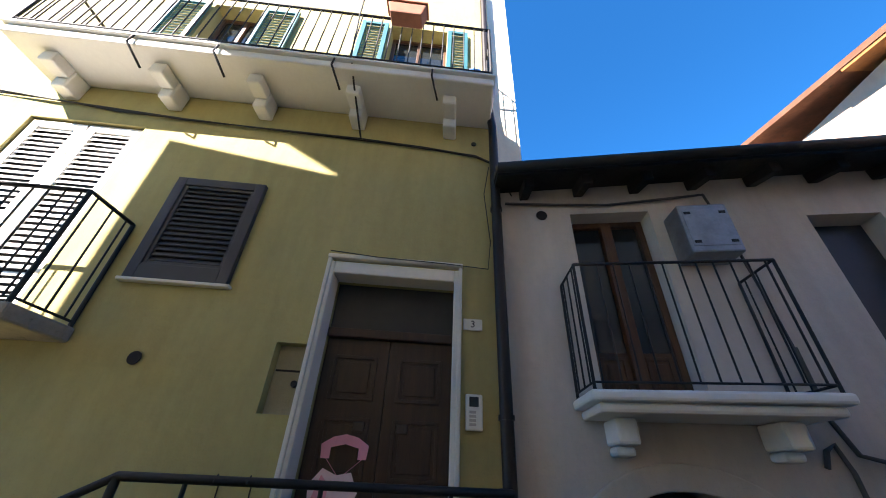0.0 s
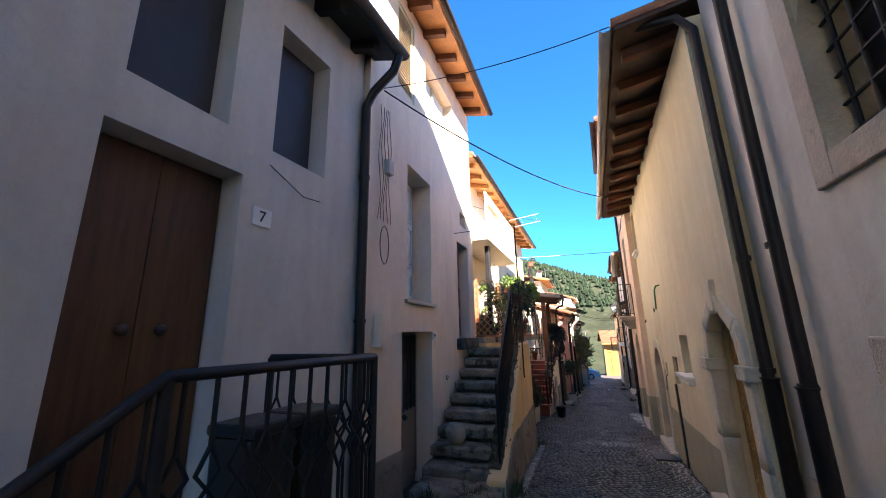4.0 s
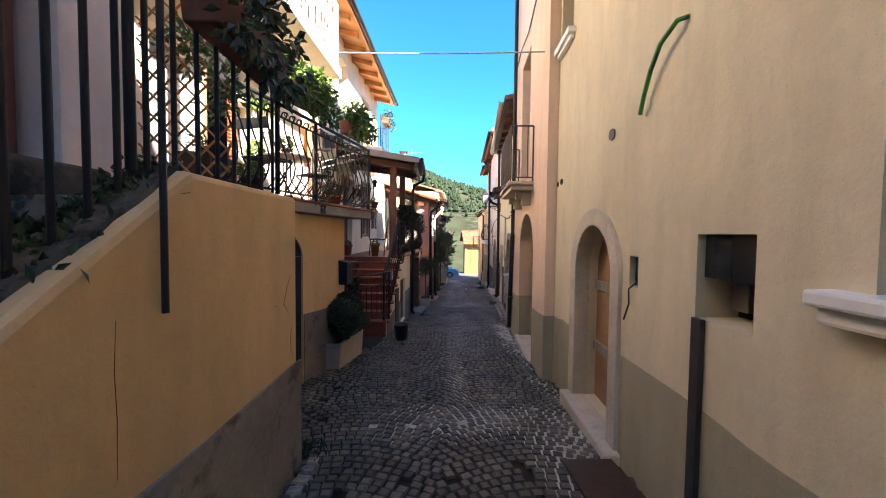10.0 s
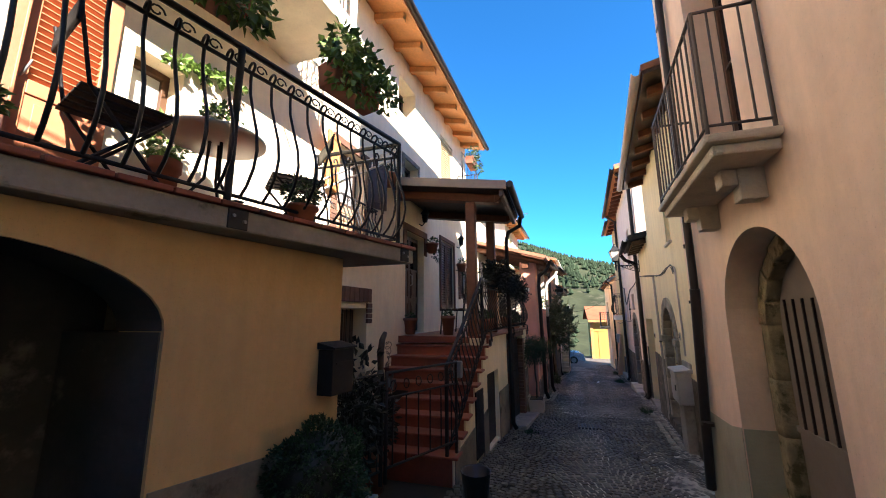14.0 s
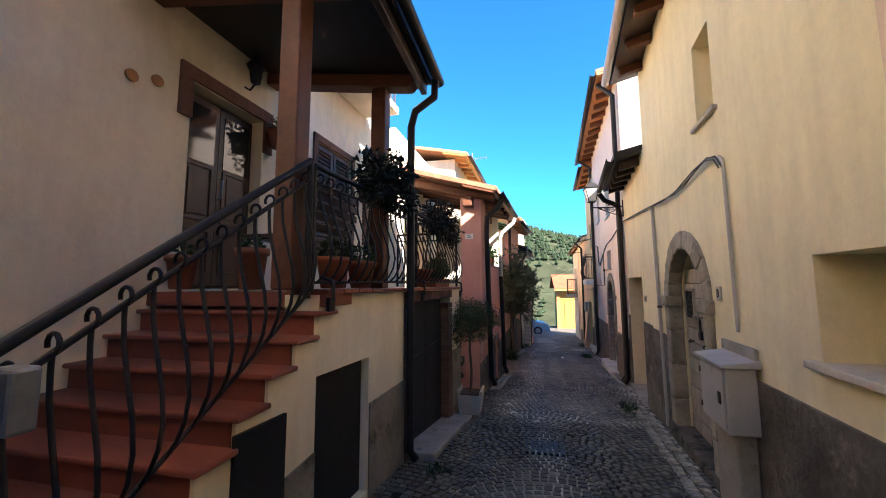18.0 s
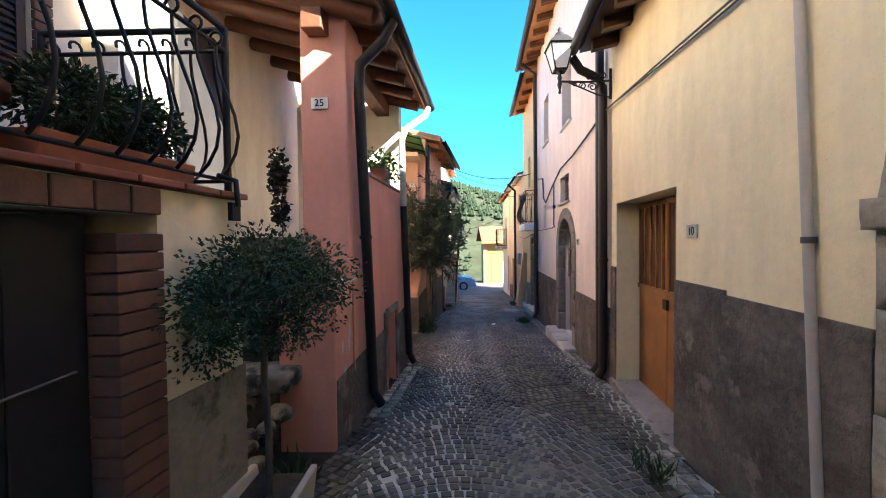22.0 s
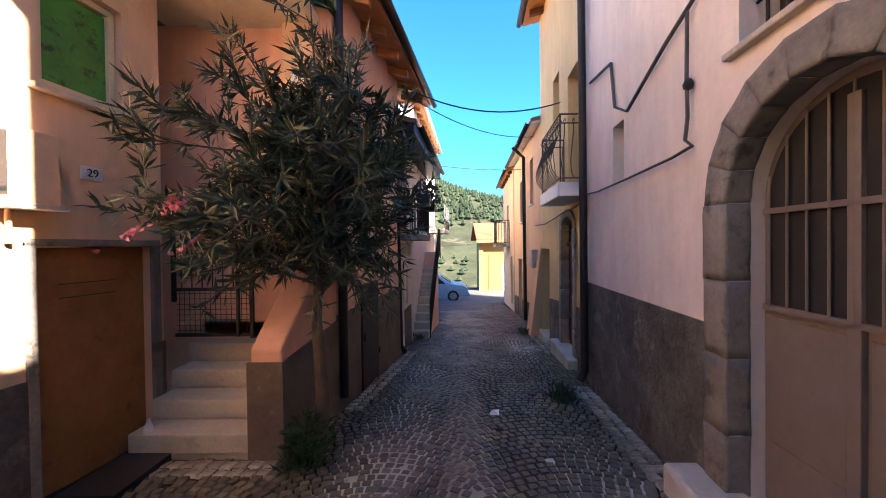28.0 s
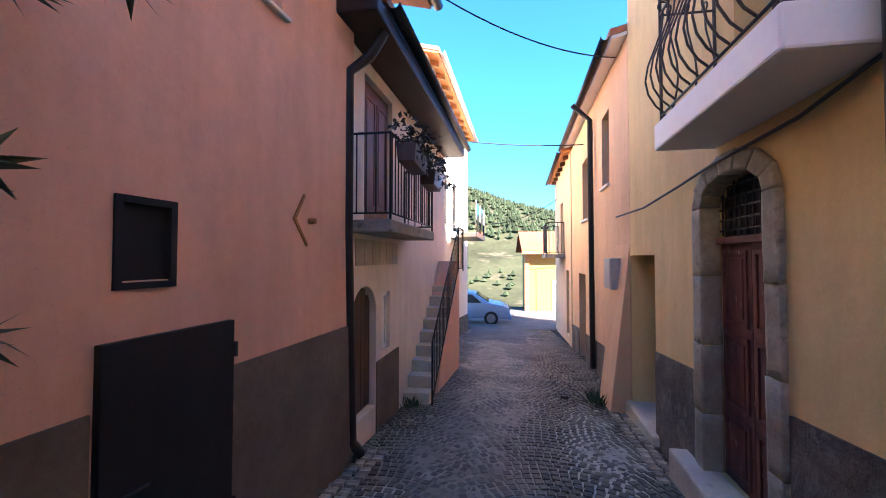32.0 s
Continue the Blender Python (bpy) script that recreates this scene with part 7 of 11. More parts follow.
# ---- white house at the street's end ----
h9 = house("house", "white plastered house with pine rafters and a glazed balcony", W_L9, 35.62, 41.6, 4.75,
           [(37.2, 38.0, 1.2, 2.6), (36.1, 36.9, g(36.5) - 0.1, 0.0, 0.35), (38.6, 39.4, 0.9, 2.6), (38.6, 39.3, -1.0, 0.0)], M["white"], 5.0)
# Near-black sheet stands in for the unlit space behind the arch.
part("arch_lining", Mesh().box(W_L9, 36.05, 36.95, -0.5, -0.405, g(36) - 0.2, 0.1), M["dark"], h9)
plinth(h9, W_L9, 35.62, 41.6, None, M["dado_grey"], [(36.1, 36.9, -4, 1)], 0.015, 0.6)
for a, b, c, e in ((37.2, 38.0, 1.2, 2.6), (38.6, 39.4, 0.9, 2.6), (38.6, 39.3, -1.0, 0.0)):
    shutter(h9, W_L9, a, b, c, e, -0.05, M["louver"], "grey louvred shutter", 0.05, 16)
part("balcony_slab", Mesh().box(W_L9, 38.2, 40.6, 0.0, 0.75, 0.95, 1.1), M["white"], h9, bevel=0.02)
gp = part("balcony_glass", Mesh().box(W_L9, 38.25, 40.55, 0.70, 0.71, 1.12, 1.95), M["glass"], h9, "pale green glass balcony front")
for y in (38.25, 39.4, 40.5):
    part("glass_post", Mesh().tube([W_L9(y, 0.72, 1.1), W_L9(y, 0.72, 2.0)], 0.018, 6), M["galv"], gp)
roof(h9, W_L9, 35.6, 41.6, 4.66, 4.72, 0.28, 5.0, 0.25, M["tile_roof"], M["wood_orange"], M["wood_orange"], 10, True, "pipe_white", 0.1, 0.06)

# ---- pale house with stone window frames ----
r0 = house("house", "pale blue-white plastered house with stone framed windows", W_R0, -3.07, 7.84, 5.4,
           [(5.75, 6.62, 2.95, 3.95), (5.9, 6.55, 1.05, 1.85), (0.5, 1.4, 3.0, 4.2), (-2.4, -1.5, 3.0, 4.2)], M["bluewhite"], 5.0)
for a, b, c, e in ((5.75, 6.62, 2.95, 3.95), (5.9, 6.55, 1.05, 1.85)):
    sf = Mesh().box(W_R0, a - 0.17, a, -0.3, 0.03, c - 0.16, e + 0.16).box(W_R0, b, b + 0.17, -0.3, 0.03, c - 0.16, e + 0.16)
    sf.box(W_R0, a, b, -0.3, 0.03, e, e + 0.16).box(W_R0, a, b, -0.3, 0.03, c - 0.16, c)
    o = part("window_surround", sf, M["stone"], r0, "worn limestone window surround", 0.012)
    gr = Mesh().bars(W_R0, a, b, c, e, 6, 6, 0.012, -0.10)
    part("window_grille", gr, M["iron"], o, "black iron bar grille")
    part("pane", Mesh().box(W_R0, a, b, -0.26, -0.25, c, e), M["dark"], o)
plinth(r0, W_R0, 3.0, 7.84, None, M["stone"], (), 0.025, 0.75)
part("upper_storey", Mesh().box(W_R0, -3.06, 7.12, -4.95, -0.003, 5.402, 8.05), M["bluewhite"], r0, "upper storey of pale plaster")
roof(r0, W_R0, -3.0, 7.08, 8.65, 7.9, 0.55, 5.0, 0.45, M["tile_roof"], M["wood_beam"], M["wood_beam"], 16, True)
downpipe(r0, [W_R0(7.0, 0.50, 7.5), W_R0(7.2, 0.08, 7.0), W_R0(7.27, 0.08, g(8) + 0.15)], 0.042, "pipe", [W_R0(7.27, 0.08, 1.7), W_R0(7.27, 0.08, 2.6)])


def street_lamp(p, side, name="street_lamp", arm=0.62):
    """Wrought bracket with a four-sided lantern; p: foot of the bracket on the wall."""
    x, y, z = p
    s = side
    lp = thing(name, p, "black wrought-iron wall bracket with a four-sided glass street lantern", "lamp", "street lamps")
    b = Mesh().tube([(x, y, z), (x + s * 0.30, y, z - 0.01), (x + s * arm, y, z)], 0.014, 8)
    b.tube([(x, y, z - 0.22), (x, y, z + 0.14)], 0.02, 8)
    part("bracket", b, M["iron"], lp)
    for cx, cz, r in ((0.10, -0.09, 0.07), (0.22, -0.075, 0.055), (0.34, -0.06, 0.045), (0.44, -0.04, 0.03), (0.17, 0.05, 0.035), (0.09, 0.06, 0.045), (0.27, 0.035, 0.025)):
        part("scroll", Mesh().tube([(x + s * (cx + r * (1 - 0.055 * a) * math.cos(a * 0.62)), y, z + cz + r * (1 - 0.055 * a) * math.sin(a * 0.62)) for a in range(15)], 0.008, 6), M["iron"], lp)
    part("brace", Mesh().tube([(x, y, z - 0.20), (x + s * 0.16, y, z - 0.17), (x + s * 0.34, y, z - 0.09), (x + s * 0.5, y, z - 0.02)], 0.009, 6), M["iron"], lp)
    c = (x + s * arm, y)
    part("stem", Mesh().lathe((c[0], c[1], z - 0.16), [(0.0, 0), (0.018, 0.02), (0.012, 0.06), (0.03, 0.12), (0.018, 0.17), (0.03, 0.2), (0.02, 0.24), (0.05, 0.28)], 10), M["iron"], lp)
    lo, hi, z0, z1 = 0.07, 0.135, z + 0.13, z + 0.42
    fr = Mesh()
    for i, j in ((1, 1), (1, -1), (-1, -1), (-1, 1)):
        fr.tube([(c[0] + i * lo, c[1] + j * lo, z0), (c[0] + i * hi, c[1] + j * hi, z1)], 0.010, 6)
    for q, zz in ((lo, z0), (hi, z1)):
        fr.tube([(c[0] + i * q, c[1] + j * q, zz) for i, j in ((1, 1), (1, -1), (-1, -1), (-1, 1), (1, 1))], 0.011, 6)
    part("lantern_frame", fr, M["iron"], lp)
    for i, j in ((1, 0), (0, 1), (-1, 0), (0, -1)):
        k = [(i * lo + (j * lo), j * lo + (i * lo)), (i * lo - j * lo, j * lo - i * lo)]
        h_ = [(i * hi + (j * hi), j * hi + (i * hi)), (i * hi - j * hi, j * hi - i * hi)]
        vs = [(c[0] + k[0][0], c[1] + k[0][1], z0), (c[0] + k[1][0], c[1] + k[1][1], z0), (c[0] + h_[1][0], c[1] + h_[1][1], z1), (c[0] + h_[0][0], c[1] + h_[0][1], z1)]
        vs += [(c[0] + (a - c[0]) * 0.97, c[1] + (b2 - c[1]) * 0.97, d) for a, b2, d in vs]
        part("pane", Mesh().add(vs, [(0, 1, 2, 3), (7, 6, 5, 4), (0, 4, 5, 1), (1, 5, 6, 2), (2, 6, 7, 3), (3, 7, 4, 0)]), M["plastic_white"], lp, "milky lantern pane")
    rf = Mesh().add([(c[0] + i * 0.155, c[1] + j * 0.155, z1) for i, j in ((1, 1), (-1, 1), (-1, -1), (1, -1))] + [(c[0] + i * 0.06, c[1] + j * 0.06, z1 + 0.12) for i, j in ((1, 1), (-1, 1), (-1, -1), (1, -1))],
                    [(3, 2, 1, 0), (4, 5, 6, 7), (0, 1, 5, 4), (1, 2, 6, 5), (2, 3, 7, 6), (3, 0, 4, 7)])
    rf.lathe((c[0], c[1], z1 + 0.12), [(0.065, 0), (0.05, 0.04), (0.02, 0.06), (0.025, 0.09), (0.0, 0.12)], 10)
    part("lantern_roof", rf, M["iron"], lp)
    return lp


street_lamp(W_R0(5.86, 0.0, 4.12), -1, arm=0.75)

# ---- cream house with the boarded arch ----
AA = (8.03, 8.93, g(8.5) + 0.12, 2.22, 0.47)
AB = (12.11, 12.92, g(12.5) + 0.10, 1.73, 0.41)
r1 = house("house", "cream plastered house with stone arches and a grey base coat", W_R1, 7.85, 13.74, 5.0,
           [AA, (9.92, 10.37, 1.48, 1.98), (10.80, 11.15, 1.24, 1.65), AB, (11.74, 11.85, 1.30, 1.50), (13.25, 13.66, 3.82, 4.72)], M["cream"])
# stone surround of the large arch: voussoirs and jamb blocks
def worn(ob, amp=0.0045, cuts=5):
    """Round and pit a stone block."""
    ob.modifiers.clear()
    bm = bmesh.new()
    bm.from_mesh(ob.data)
    bmesh.ops.subdivide_edges(bm, edges=bm.edges, cuts=cuts, use_grid_fill=True)
    bm.normal_update()
    for v in bm.verts:
        sharp = any(len(e.link_faces) == 2 and e.calc_face_angle() > 0.6 for e in v.link_edges)
        v.co += v.normal * amp * (noise.noise(v.co * 8) + 0.7 * noise.noise(v.co * 23) - (0.25 + 0.5 * abs(noise.noise(v.co * 13)) if sharp else 0.15))
    for f in bm.faces:
        f.smooth = True
    bm.to_mesh(ob.data)
    bm.free()
    return ob


def stone_arch(h, w, op, wd, mat, d0=-0.12, d1=0.03, n=9, jamb=4, imp=True, name="voussoir"):
    ya, yb, za, zb, rise = op
    zs = zb - rise
    a, b = arc_pts(ya, yb, zs, rise, n), arc_pts(ya - wd, yb + wd, zs, rise + wd, n)
    for i in range(n):
        j = random.uniform(-0.004, 0.006)
        worn(part(name, Mesh().prism(w, [a[i], a[i + 1], b[i + 1], b[i]], d0, d1 + j), mat, h))
    for y0, y1 in ((ya - wd, ya), (yb, yb + wd)):
        zz = za - 0.1
        for i in range(jamb):
            z1 = zz + (zs - (za - 0.1)) / jamb
            j = random.uniform(-0.004, 0.006)
            worn(part("jamb_stone", Mesh().box(w, y0, y1, d0, d1 + j, zz + 0.001, z1 - 0.001), mat, h))
            zz = z1
        if imp:
            worn(part("impost", Mesh().box(w, y0 - 0.025, y1 + 0.025, d0, d1 + 0.04, zs - 0.10, zs + 0.02), mat, h))


stone_arch(r1, W_R1, AA, 0.17, M["stone_pale"], n=5, jamb=2)
part("keystone", Mesh().prism(W_R1, [(8.43, 2.22), (8.53, 2.22), (8.55, 2.52), (8.41, 2.52)], -0.1, 0.045), M["stone_pale"], r1, bevel=0.008)
part("board", Mesh().prism(W_R1, [(8.03, AA[2])] + arc_pts(8.03, 8.93, 1.75, 0.46) + [(8.93, AA[2])], -0.20, -0.17), M["osb"], r1, "orange strand board closing the arched doorway")
part("door_step", Mesh().box(W_R1, 7.80, 9.35, -0.15, 0.14, g(8.5) - 0.2, g(8.5) + 0.12), M["stone"], r1, bevel=0.02)
# niche with sill
part("niche_back", Mesh().box(W_R1, 9.92, 10.37, -0.33, -0.31, 1.48, 1.98), M["cement"], r1, "bare cement back of a window niche")
sl = Mesh().box(W_R1, 9.84, 10.50, -0.3, 0.10, 1.425, 1.478).box(W_R1, 9.86, 10.48, 0.0, 0.07, 1.37, 1.423)
part("window_sill", sl, M["whitepaint"], r1, "pale moulded stone sill", 0.012)
mb_ = part("meter_recess", Mesh().box(W_R1, 10.80, 11.15, -0.3, -0.22, 1.24, 1.65), M["black"], r1, "dark recess with meters")
for y in (10.86, 11.02):
    part("meter", Mesh().box(W_R1, y, y + 0.10, -0.22, -0.16, 1.28, 1.45), M["sheet_grey"], mb_, bevel=0.006)
part("meter_glass", Mesh().box(W_R1, 10.80, 11.15, -0.05, -0.04, 1.44, 1.65), M["glass"], mb_)
part("steel_post", Mesh().box(W_R1, 11.07, 11.14, 0.002, 0.03, g(11.1) - 0.05, 1.24), M["sheet_dark"], r1, "dark steel channel below the meter recess", 0.003)
part("socket_box", Mesh().box(W_R1, 11.74, 11.85, -0.1, -0.04, 1.30, 1.50), M["dark"], r1)
part("loose_wire", Mesh().tube([W_R1(11.80, -0.03, 1.33), W_R1(11.80, 0.03, 1.28), W_R1(11.79, 0.03, 1.18), W_R1(11.84, 0.04, 1.06)], 0.006, 5), M["cable_black"], r1)
# lesser arch, boarded
part("arch_surround", ring(Mesh(), W_R1, AB[0], AB[1], AB[3] - AB[4], AB[4], 0.15, -0.12, 0.03, AB[2] - 0.1), M["stone"], r1, "smooth pale stone arch round the boarded door", 0.010)
ab = part("board", Mesh().prism(W_R1, [(AB[0], AB[2])] + arc_pts(AB[0], AB[1], AB[3] - AB[4], AB[4]) + [(AB[1], AB[2])], -0.22, -0.20), M["ply"], r1, "brown hardboard closing a small arched doorway")
for z in (0.52, 1.12):
    part("batten", Mesh().box(W_R1, AB[0], AB[1], -0.20, -0.17, z, z + 0.09), M["wood_old"], ab, bevel=0.004)
part("door_step", Mesh().box(W_R1, 11.9, 13.05, -0.1, 0.12, g(12.5) - 0.2, g(12.5) + 0.10), M["stone"], r1, bevel=0.02)
bt = thing("plastic_bottle", W_R1(12.15, -0.06, AB[2]), "clear plastic water bottle standing on a doorstep", "bottle")
bx_, by_, bz_ = W_R1(12.15, -0.06, AB[2])
part("body", Mesh().lathe((bx_, by_, bz_), [(0.0, 0.0), (0.042, 0.003), (0.045, 0.05), (0.042, 0.1), (0.045, 0.18), (0.03, 0.24), (0.014, 0.28), (0.014, 0.295)], 14), M["plastic_white"], bt)
part("cap", Mesh().lathe((bx_, by_, bz_ + 0.295), [(0.016, 0), (0.016, 0.02), (0.0, 0.021)], 10), M["plastic_white"], bt)
# Two vent holes as dark discs, their shade put into the colour.
for y, z, q in ((13.69, 2.25, 0.030), (13.54, 2.26, 0.035)):
    part("vent_hole", Mesh().tube([W_R1(y, 0.003, z), W_R1(y, 0.010, z)], q, 16), M["dark"], r1)
part("vent_grille", Mesh().tube([W_R1(12.19, 0.004, 2.43), W_R1(12.19, 0.014, 2.43)], 0.045, 16), M["ironbrown"], r1)
part("green_hose", Mesh().tube([W_R1(11.29, 0.0, 2.80), W_R1(11.31, 0.05, 2.79), W_R1(11.45, 0.06, 2.74), W_R1(11.57, 0.05, 2.64), W_R1(11.66, 0.04, 2.52), W_R1(11.70, 0.04, 2.42)], 0.014, 8), M["greenplastic"], r1, "cut green hose sticking out of the wall")
window(r1, W_R1, 13.25, 13.66, 3.82, 4.72, -0.25, M["wood_old"], 1, 1)
part("window_sill", Mesh().box(W_R1, 13.17, 13.72, -0.2, 0.08, 3.75, 3.82).box(W_R1, 13.2, 13.69, 0.0, 0.05, 3.70, 3.748), M["whitepaint"], r1, bevel=0.012)
def base_coat(h, w, pts, mat, ops=(), d=0.004, label="grey-green cement base coat with a ragged edge"):
    """Base coat with an uneven top given as (y, height over the street)."""
    for (y0, a), (y1, b) in zip(pts, pts[1:]):
        if any(o[0] <= (y0 + y1) / 2 <= o[1] for o in ops):
            continue
        part("base_coat", Mesh().prism(lambda y, e, z: w(y, e, z), [(y0, g(y0) - 0.2), (y1, g(y1) - 0.2), (y1, g(y1) + b), (y0, g(y0) + a)], -0.005, d), mat, h, label)


random.seed(5)
bp_ = [(9.12, 0.62)] + [(9.12 + 0.14 * i, 0.805 + 0.02 * noise.noise((i * 0.37, 0.5, 0)) - 0.012 * (9.12 + 0.14 * i - 9.12) - g(9.12 + 0.14 * i)) for i in range(1, 20)] + [(11.94, 0.775 - g(11.94))]
base_coat(r1, W_R1, bp_, M["dado_green"])
base_coat(r1, W_R1, [(13.08, 0.80), (13.2, 0.79), (13.4, 0.81), (13.55, 0.795), (13.75, 0.80)], M["dado_green"])
roof(r1, W_R1, 7.9, 13.90, 5.02, 4.84, 0.62, 5.0, 0.18, M["tile_roof"], M["wood_dark"], M["wood_beam"], 11, True, "pipe_white", 0.1, 0.05)
downpipe(r1, [W_R1(8.0, 0.66, 5.15), W_R1(7.95, 0.40, 5.10), W_R0(7.85, 0.20, 5.02), W_R0(7.79, 0.10, 4.8), W_R0(7.79, 0.09, g(7.8) + 0.1)], 0.040, "pipe", [W_R0(7.79, 0.09, 1.75), W_R0(7.79, 0.09, 2.6)])
for yy in (7.27, 7.79):
    part("pipe_shoe", Mesh().tube([W_R0(yy, 0.085, g(7.7)), W_R0(yy, 0.085, 1.68), W_R0(yy, 0.085, 1.70)], [0.052, 0.052, 0.064], 12), M["pipe"], r1, "heavy cast-iron foot of a downpipe")

# ---- blush house with the small balcony ----
AC = (14.60, 15.95, g(15) + 0.05, 1.985, 0.62)
r2 = house("house", "blush plastered house with an arched door and a small balcony", W_R2, 13.76, 17.05, 7.5,
           [AC, (15.1, 15.95, 2.55, 4.6)], M["blush"])
part("corner_base", Mesh().box(flat, W_R2.x(13.76) - 0.012, 1.78, 13.748, 13.759, g(13.7) - 0.3, g(13.76) + 0.80), M["dado_green"], r2, "grey-green base coat on the house corner")
AC2 = (14.74, 15.81, AC[2], 1.85, 0.52)
stone_arch(r2, W_R2, AC2, 0.14, M["moss_stone"], -0.36, -0.22, 9, 4, False)
dc = door_leaf(r2, W_R2, AC2[0], AC2[1], AC2[2], AC2[3], -0.31, M["sheet_grey"], (), "door", "grey-green metal arched door", rise=AC2[4])
for i in range(8):
    y = AC2[0] + 0.08 + i * 0.125
    part("door_bar", Mesh().box(W_R2, y - 0.006, y + 0.006, -0.31, -0.295, 0.62, 1.52), M["iron"], dc)
part("door_rail", Mesh().box(W_R2, AC2[0] + 0.01, AC2[1] - 0.01, -0.309, -0.29, 0.58, 0.62), M["sheet_grey"], dc)
part("base_reveal", Mesh().box(W_R2, 15.935, 15.948, -0.38, -0.005, g(16) - 0.1, g(16) + 0.85), M["dado_green"], r2)
part("door_step", Mesh().box(W_R2, 14.55, 16.0, -0.36, 0.06, g(15) - 0.25, g(15) + 0.05), M["stone"], r2, bevel=0.02)
base_coat(r2, W_R2, [(13.762, 0.80), (14.1, 0.79), (14.55, 0.80)], M["dado_green"], d=0.012)
base_coat(r2, W_R2, [(15.96, 0.85), (16.2, 0.82), (16.9, 0.84), (17.04, 0.80)], M["dado_green"])
# balcony on stone corbels
part("balcony_slab", Mesh().box(W_R2, 14.64, 16.11, 0.0, 0.33, 2.30, 2.365).box(W_R2, 14.60, 16.15, 0.0, 0.37, 2.368, 2.42), M["stone"], r2, "moulded stone balcony slab", 0.015)
for y in (14.95, 15.82):
    part("corbel", Mesh().prism(W_R2, [(y - 0.06, 2.10), (y + 0.06, 2.10), (y + 0.06, 2.298), (y - 0.06, 2.298)], 0.0, 0.14).prism(W_R2, [(y - 0.06, 2.19), (y + 0.06, 2.19), (y + 0.06, 2.297), (y - 0.06, 2.297)], 0.142, 0.23), M["stone"], r2, "carved stone corbel", 0.008)
rails(r2, [W_R2(14.64, 0.02, 2.42), W_R2(14.64, 0.34, 2.42), W_R2(16.11, 0.34, 2.42), W_R2(16.11, 0.02, 2.42)], 0.80, 0.11, M["ironbrown"], "balcony_railing", "rusty brown iron balcony railing", r=0.007, top_r=0.012)
window(r2, W_R2, 15.1, 15.95, 2.56, 4.6, -0.25, M["wood_brown"], 2, 2, "french_window")
cr_ = Mesh().box(W_R2, 13.72, 14.5, 0.0, 0.18, 5.0, 5.12).box(W_R2, 13.72, 14.45, 0.0, 0.28, 5.123, 5.24).box(W_R2, 13.72, 14.4, 0.0, 0.36, 5.243, 5.34)
part("stone_bracket", cr_, M["stone"], r2, "moulded stone eave bracket", 0.02)
roof(r2, W_R2, 13.76, 17.05, 7.4, 7.4, 0.4, 5.0, 0.25, M["tile_roof"], M["wood_beam"], M["wood_beam"], 8, True)
downpipe(r2, [W_R2(16.5, 0.4, 7.0), W_R2(16.48, 0.06, 6.7), W_R2(16.53, 0.06, 2.5), W_R2(16.56, 0.06, 1.62)], 0.036, "pipe", [W_R2(16.58, 0.06, 2.1)])
part("pipe_foot", Mesh().tube([W_R2(16.558, 0.06, 1.66), W_R2(16.66, 0.06, 1.1), W_R2(16.90, 0.06, g(16.8) + 0.1)], 0.044, 12), M["pipe"], r2, "heavy cast-iron foot of a downpipe")
for z in (0.35, 1.52):
    part("pipe_clamp", Mesh().tube([W_R2(16.74 - 0.085 * z, 0.06, z), W_R2(16.74 - 0.085 * z, 0.06, z + 0.03)], 0.052, 12), M["pipe"], r2)
part("wall_cable", Mesh().tube([W_R2(y, 0.03, 4.9 + 0.06 * math.sin(y * 4)) for y in (13.8, 14.2, 14.6, 15.2, 16.0, 16.9)], 0.010, 6), M["cable"], r2)

# ---- cream-yellow house, numbers 8 and 10 ----
AD = (19.45, 20.60, g(20) + 0.12, 1.52, 0.54)
r3 = house("house", "cream-yellow plastered house with a stone arched door", W_R3, 17.06, 21.70, 4.55,
           [AD, (18.93, 19.32, 2.58, 3.34), (17.40, 17.88, 0.75, 1.28)], M["yellow"])
stone_arch(r3, W_R3, AD, 0.19, M["stone_grey"], n=11)
zs3, c3, h3 = AD[3] - AD[4], (AD[0] + AD[1]) / 2, (AD[1] - AD[0]) / 2
for i in range(12):
    z0 = AD[2] + 0.005 + i * 0.165
    z1 = min(z0 + 0.157, AD[3] - 0.012)
    if z0 > z1 - 0.03:
        break
    hw = h3 * math.sqrt(max(0.02, 1 - max(0.0, (z1 - zs3) / AD[4]) ** 2)) + (0.05 if z1 > zs3 else 0.0)
    for k, (a, b) in enumerate(((max(AD[0], c3 - hw), c3 - 0.005), (c3 + 0.005, min(AD[1], c3 + hw)))):
        part("plank", Mesh().box(W_R3, a, b, -0.20, -0.15 + 0.007 * ((i + k) % 2), z0, z1), M["wood_old"], r3, "grey weathered door plank", 0.006)
# Near-black sheet puts painted shade into the gaps between planks.
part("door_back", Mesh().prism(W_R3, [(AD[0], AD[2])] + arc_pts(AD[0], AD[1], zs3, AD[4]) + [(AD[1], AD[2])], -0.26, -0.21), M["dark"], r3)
# Dark plate, not cut through, stands in for the hole's shade.
dh = part("door_hole", Mesh().box(W_R3, 20.255, 20.505, -0.145, -0.135, 0.76, 1.06), M["dark"], r3, "barred peep hole in the plank door")
part("hole_frame", Mesh().box(W_R3, 20.225, 20.255, -0.15, -0.125, 0.73, 1.09).box(W_R3, 20.505, 20.535, -0.15, -0.125, 0.73, 1.09).box(W_R3, 20.255, 20.505, -0.15, -0.125, 0.73, 0.76).box(W_R3, 20.255, 20.505, -0.15, -0.125, 1.06, 1.09), M["wood_old"], dh, bevel=0.004)
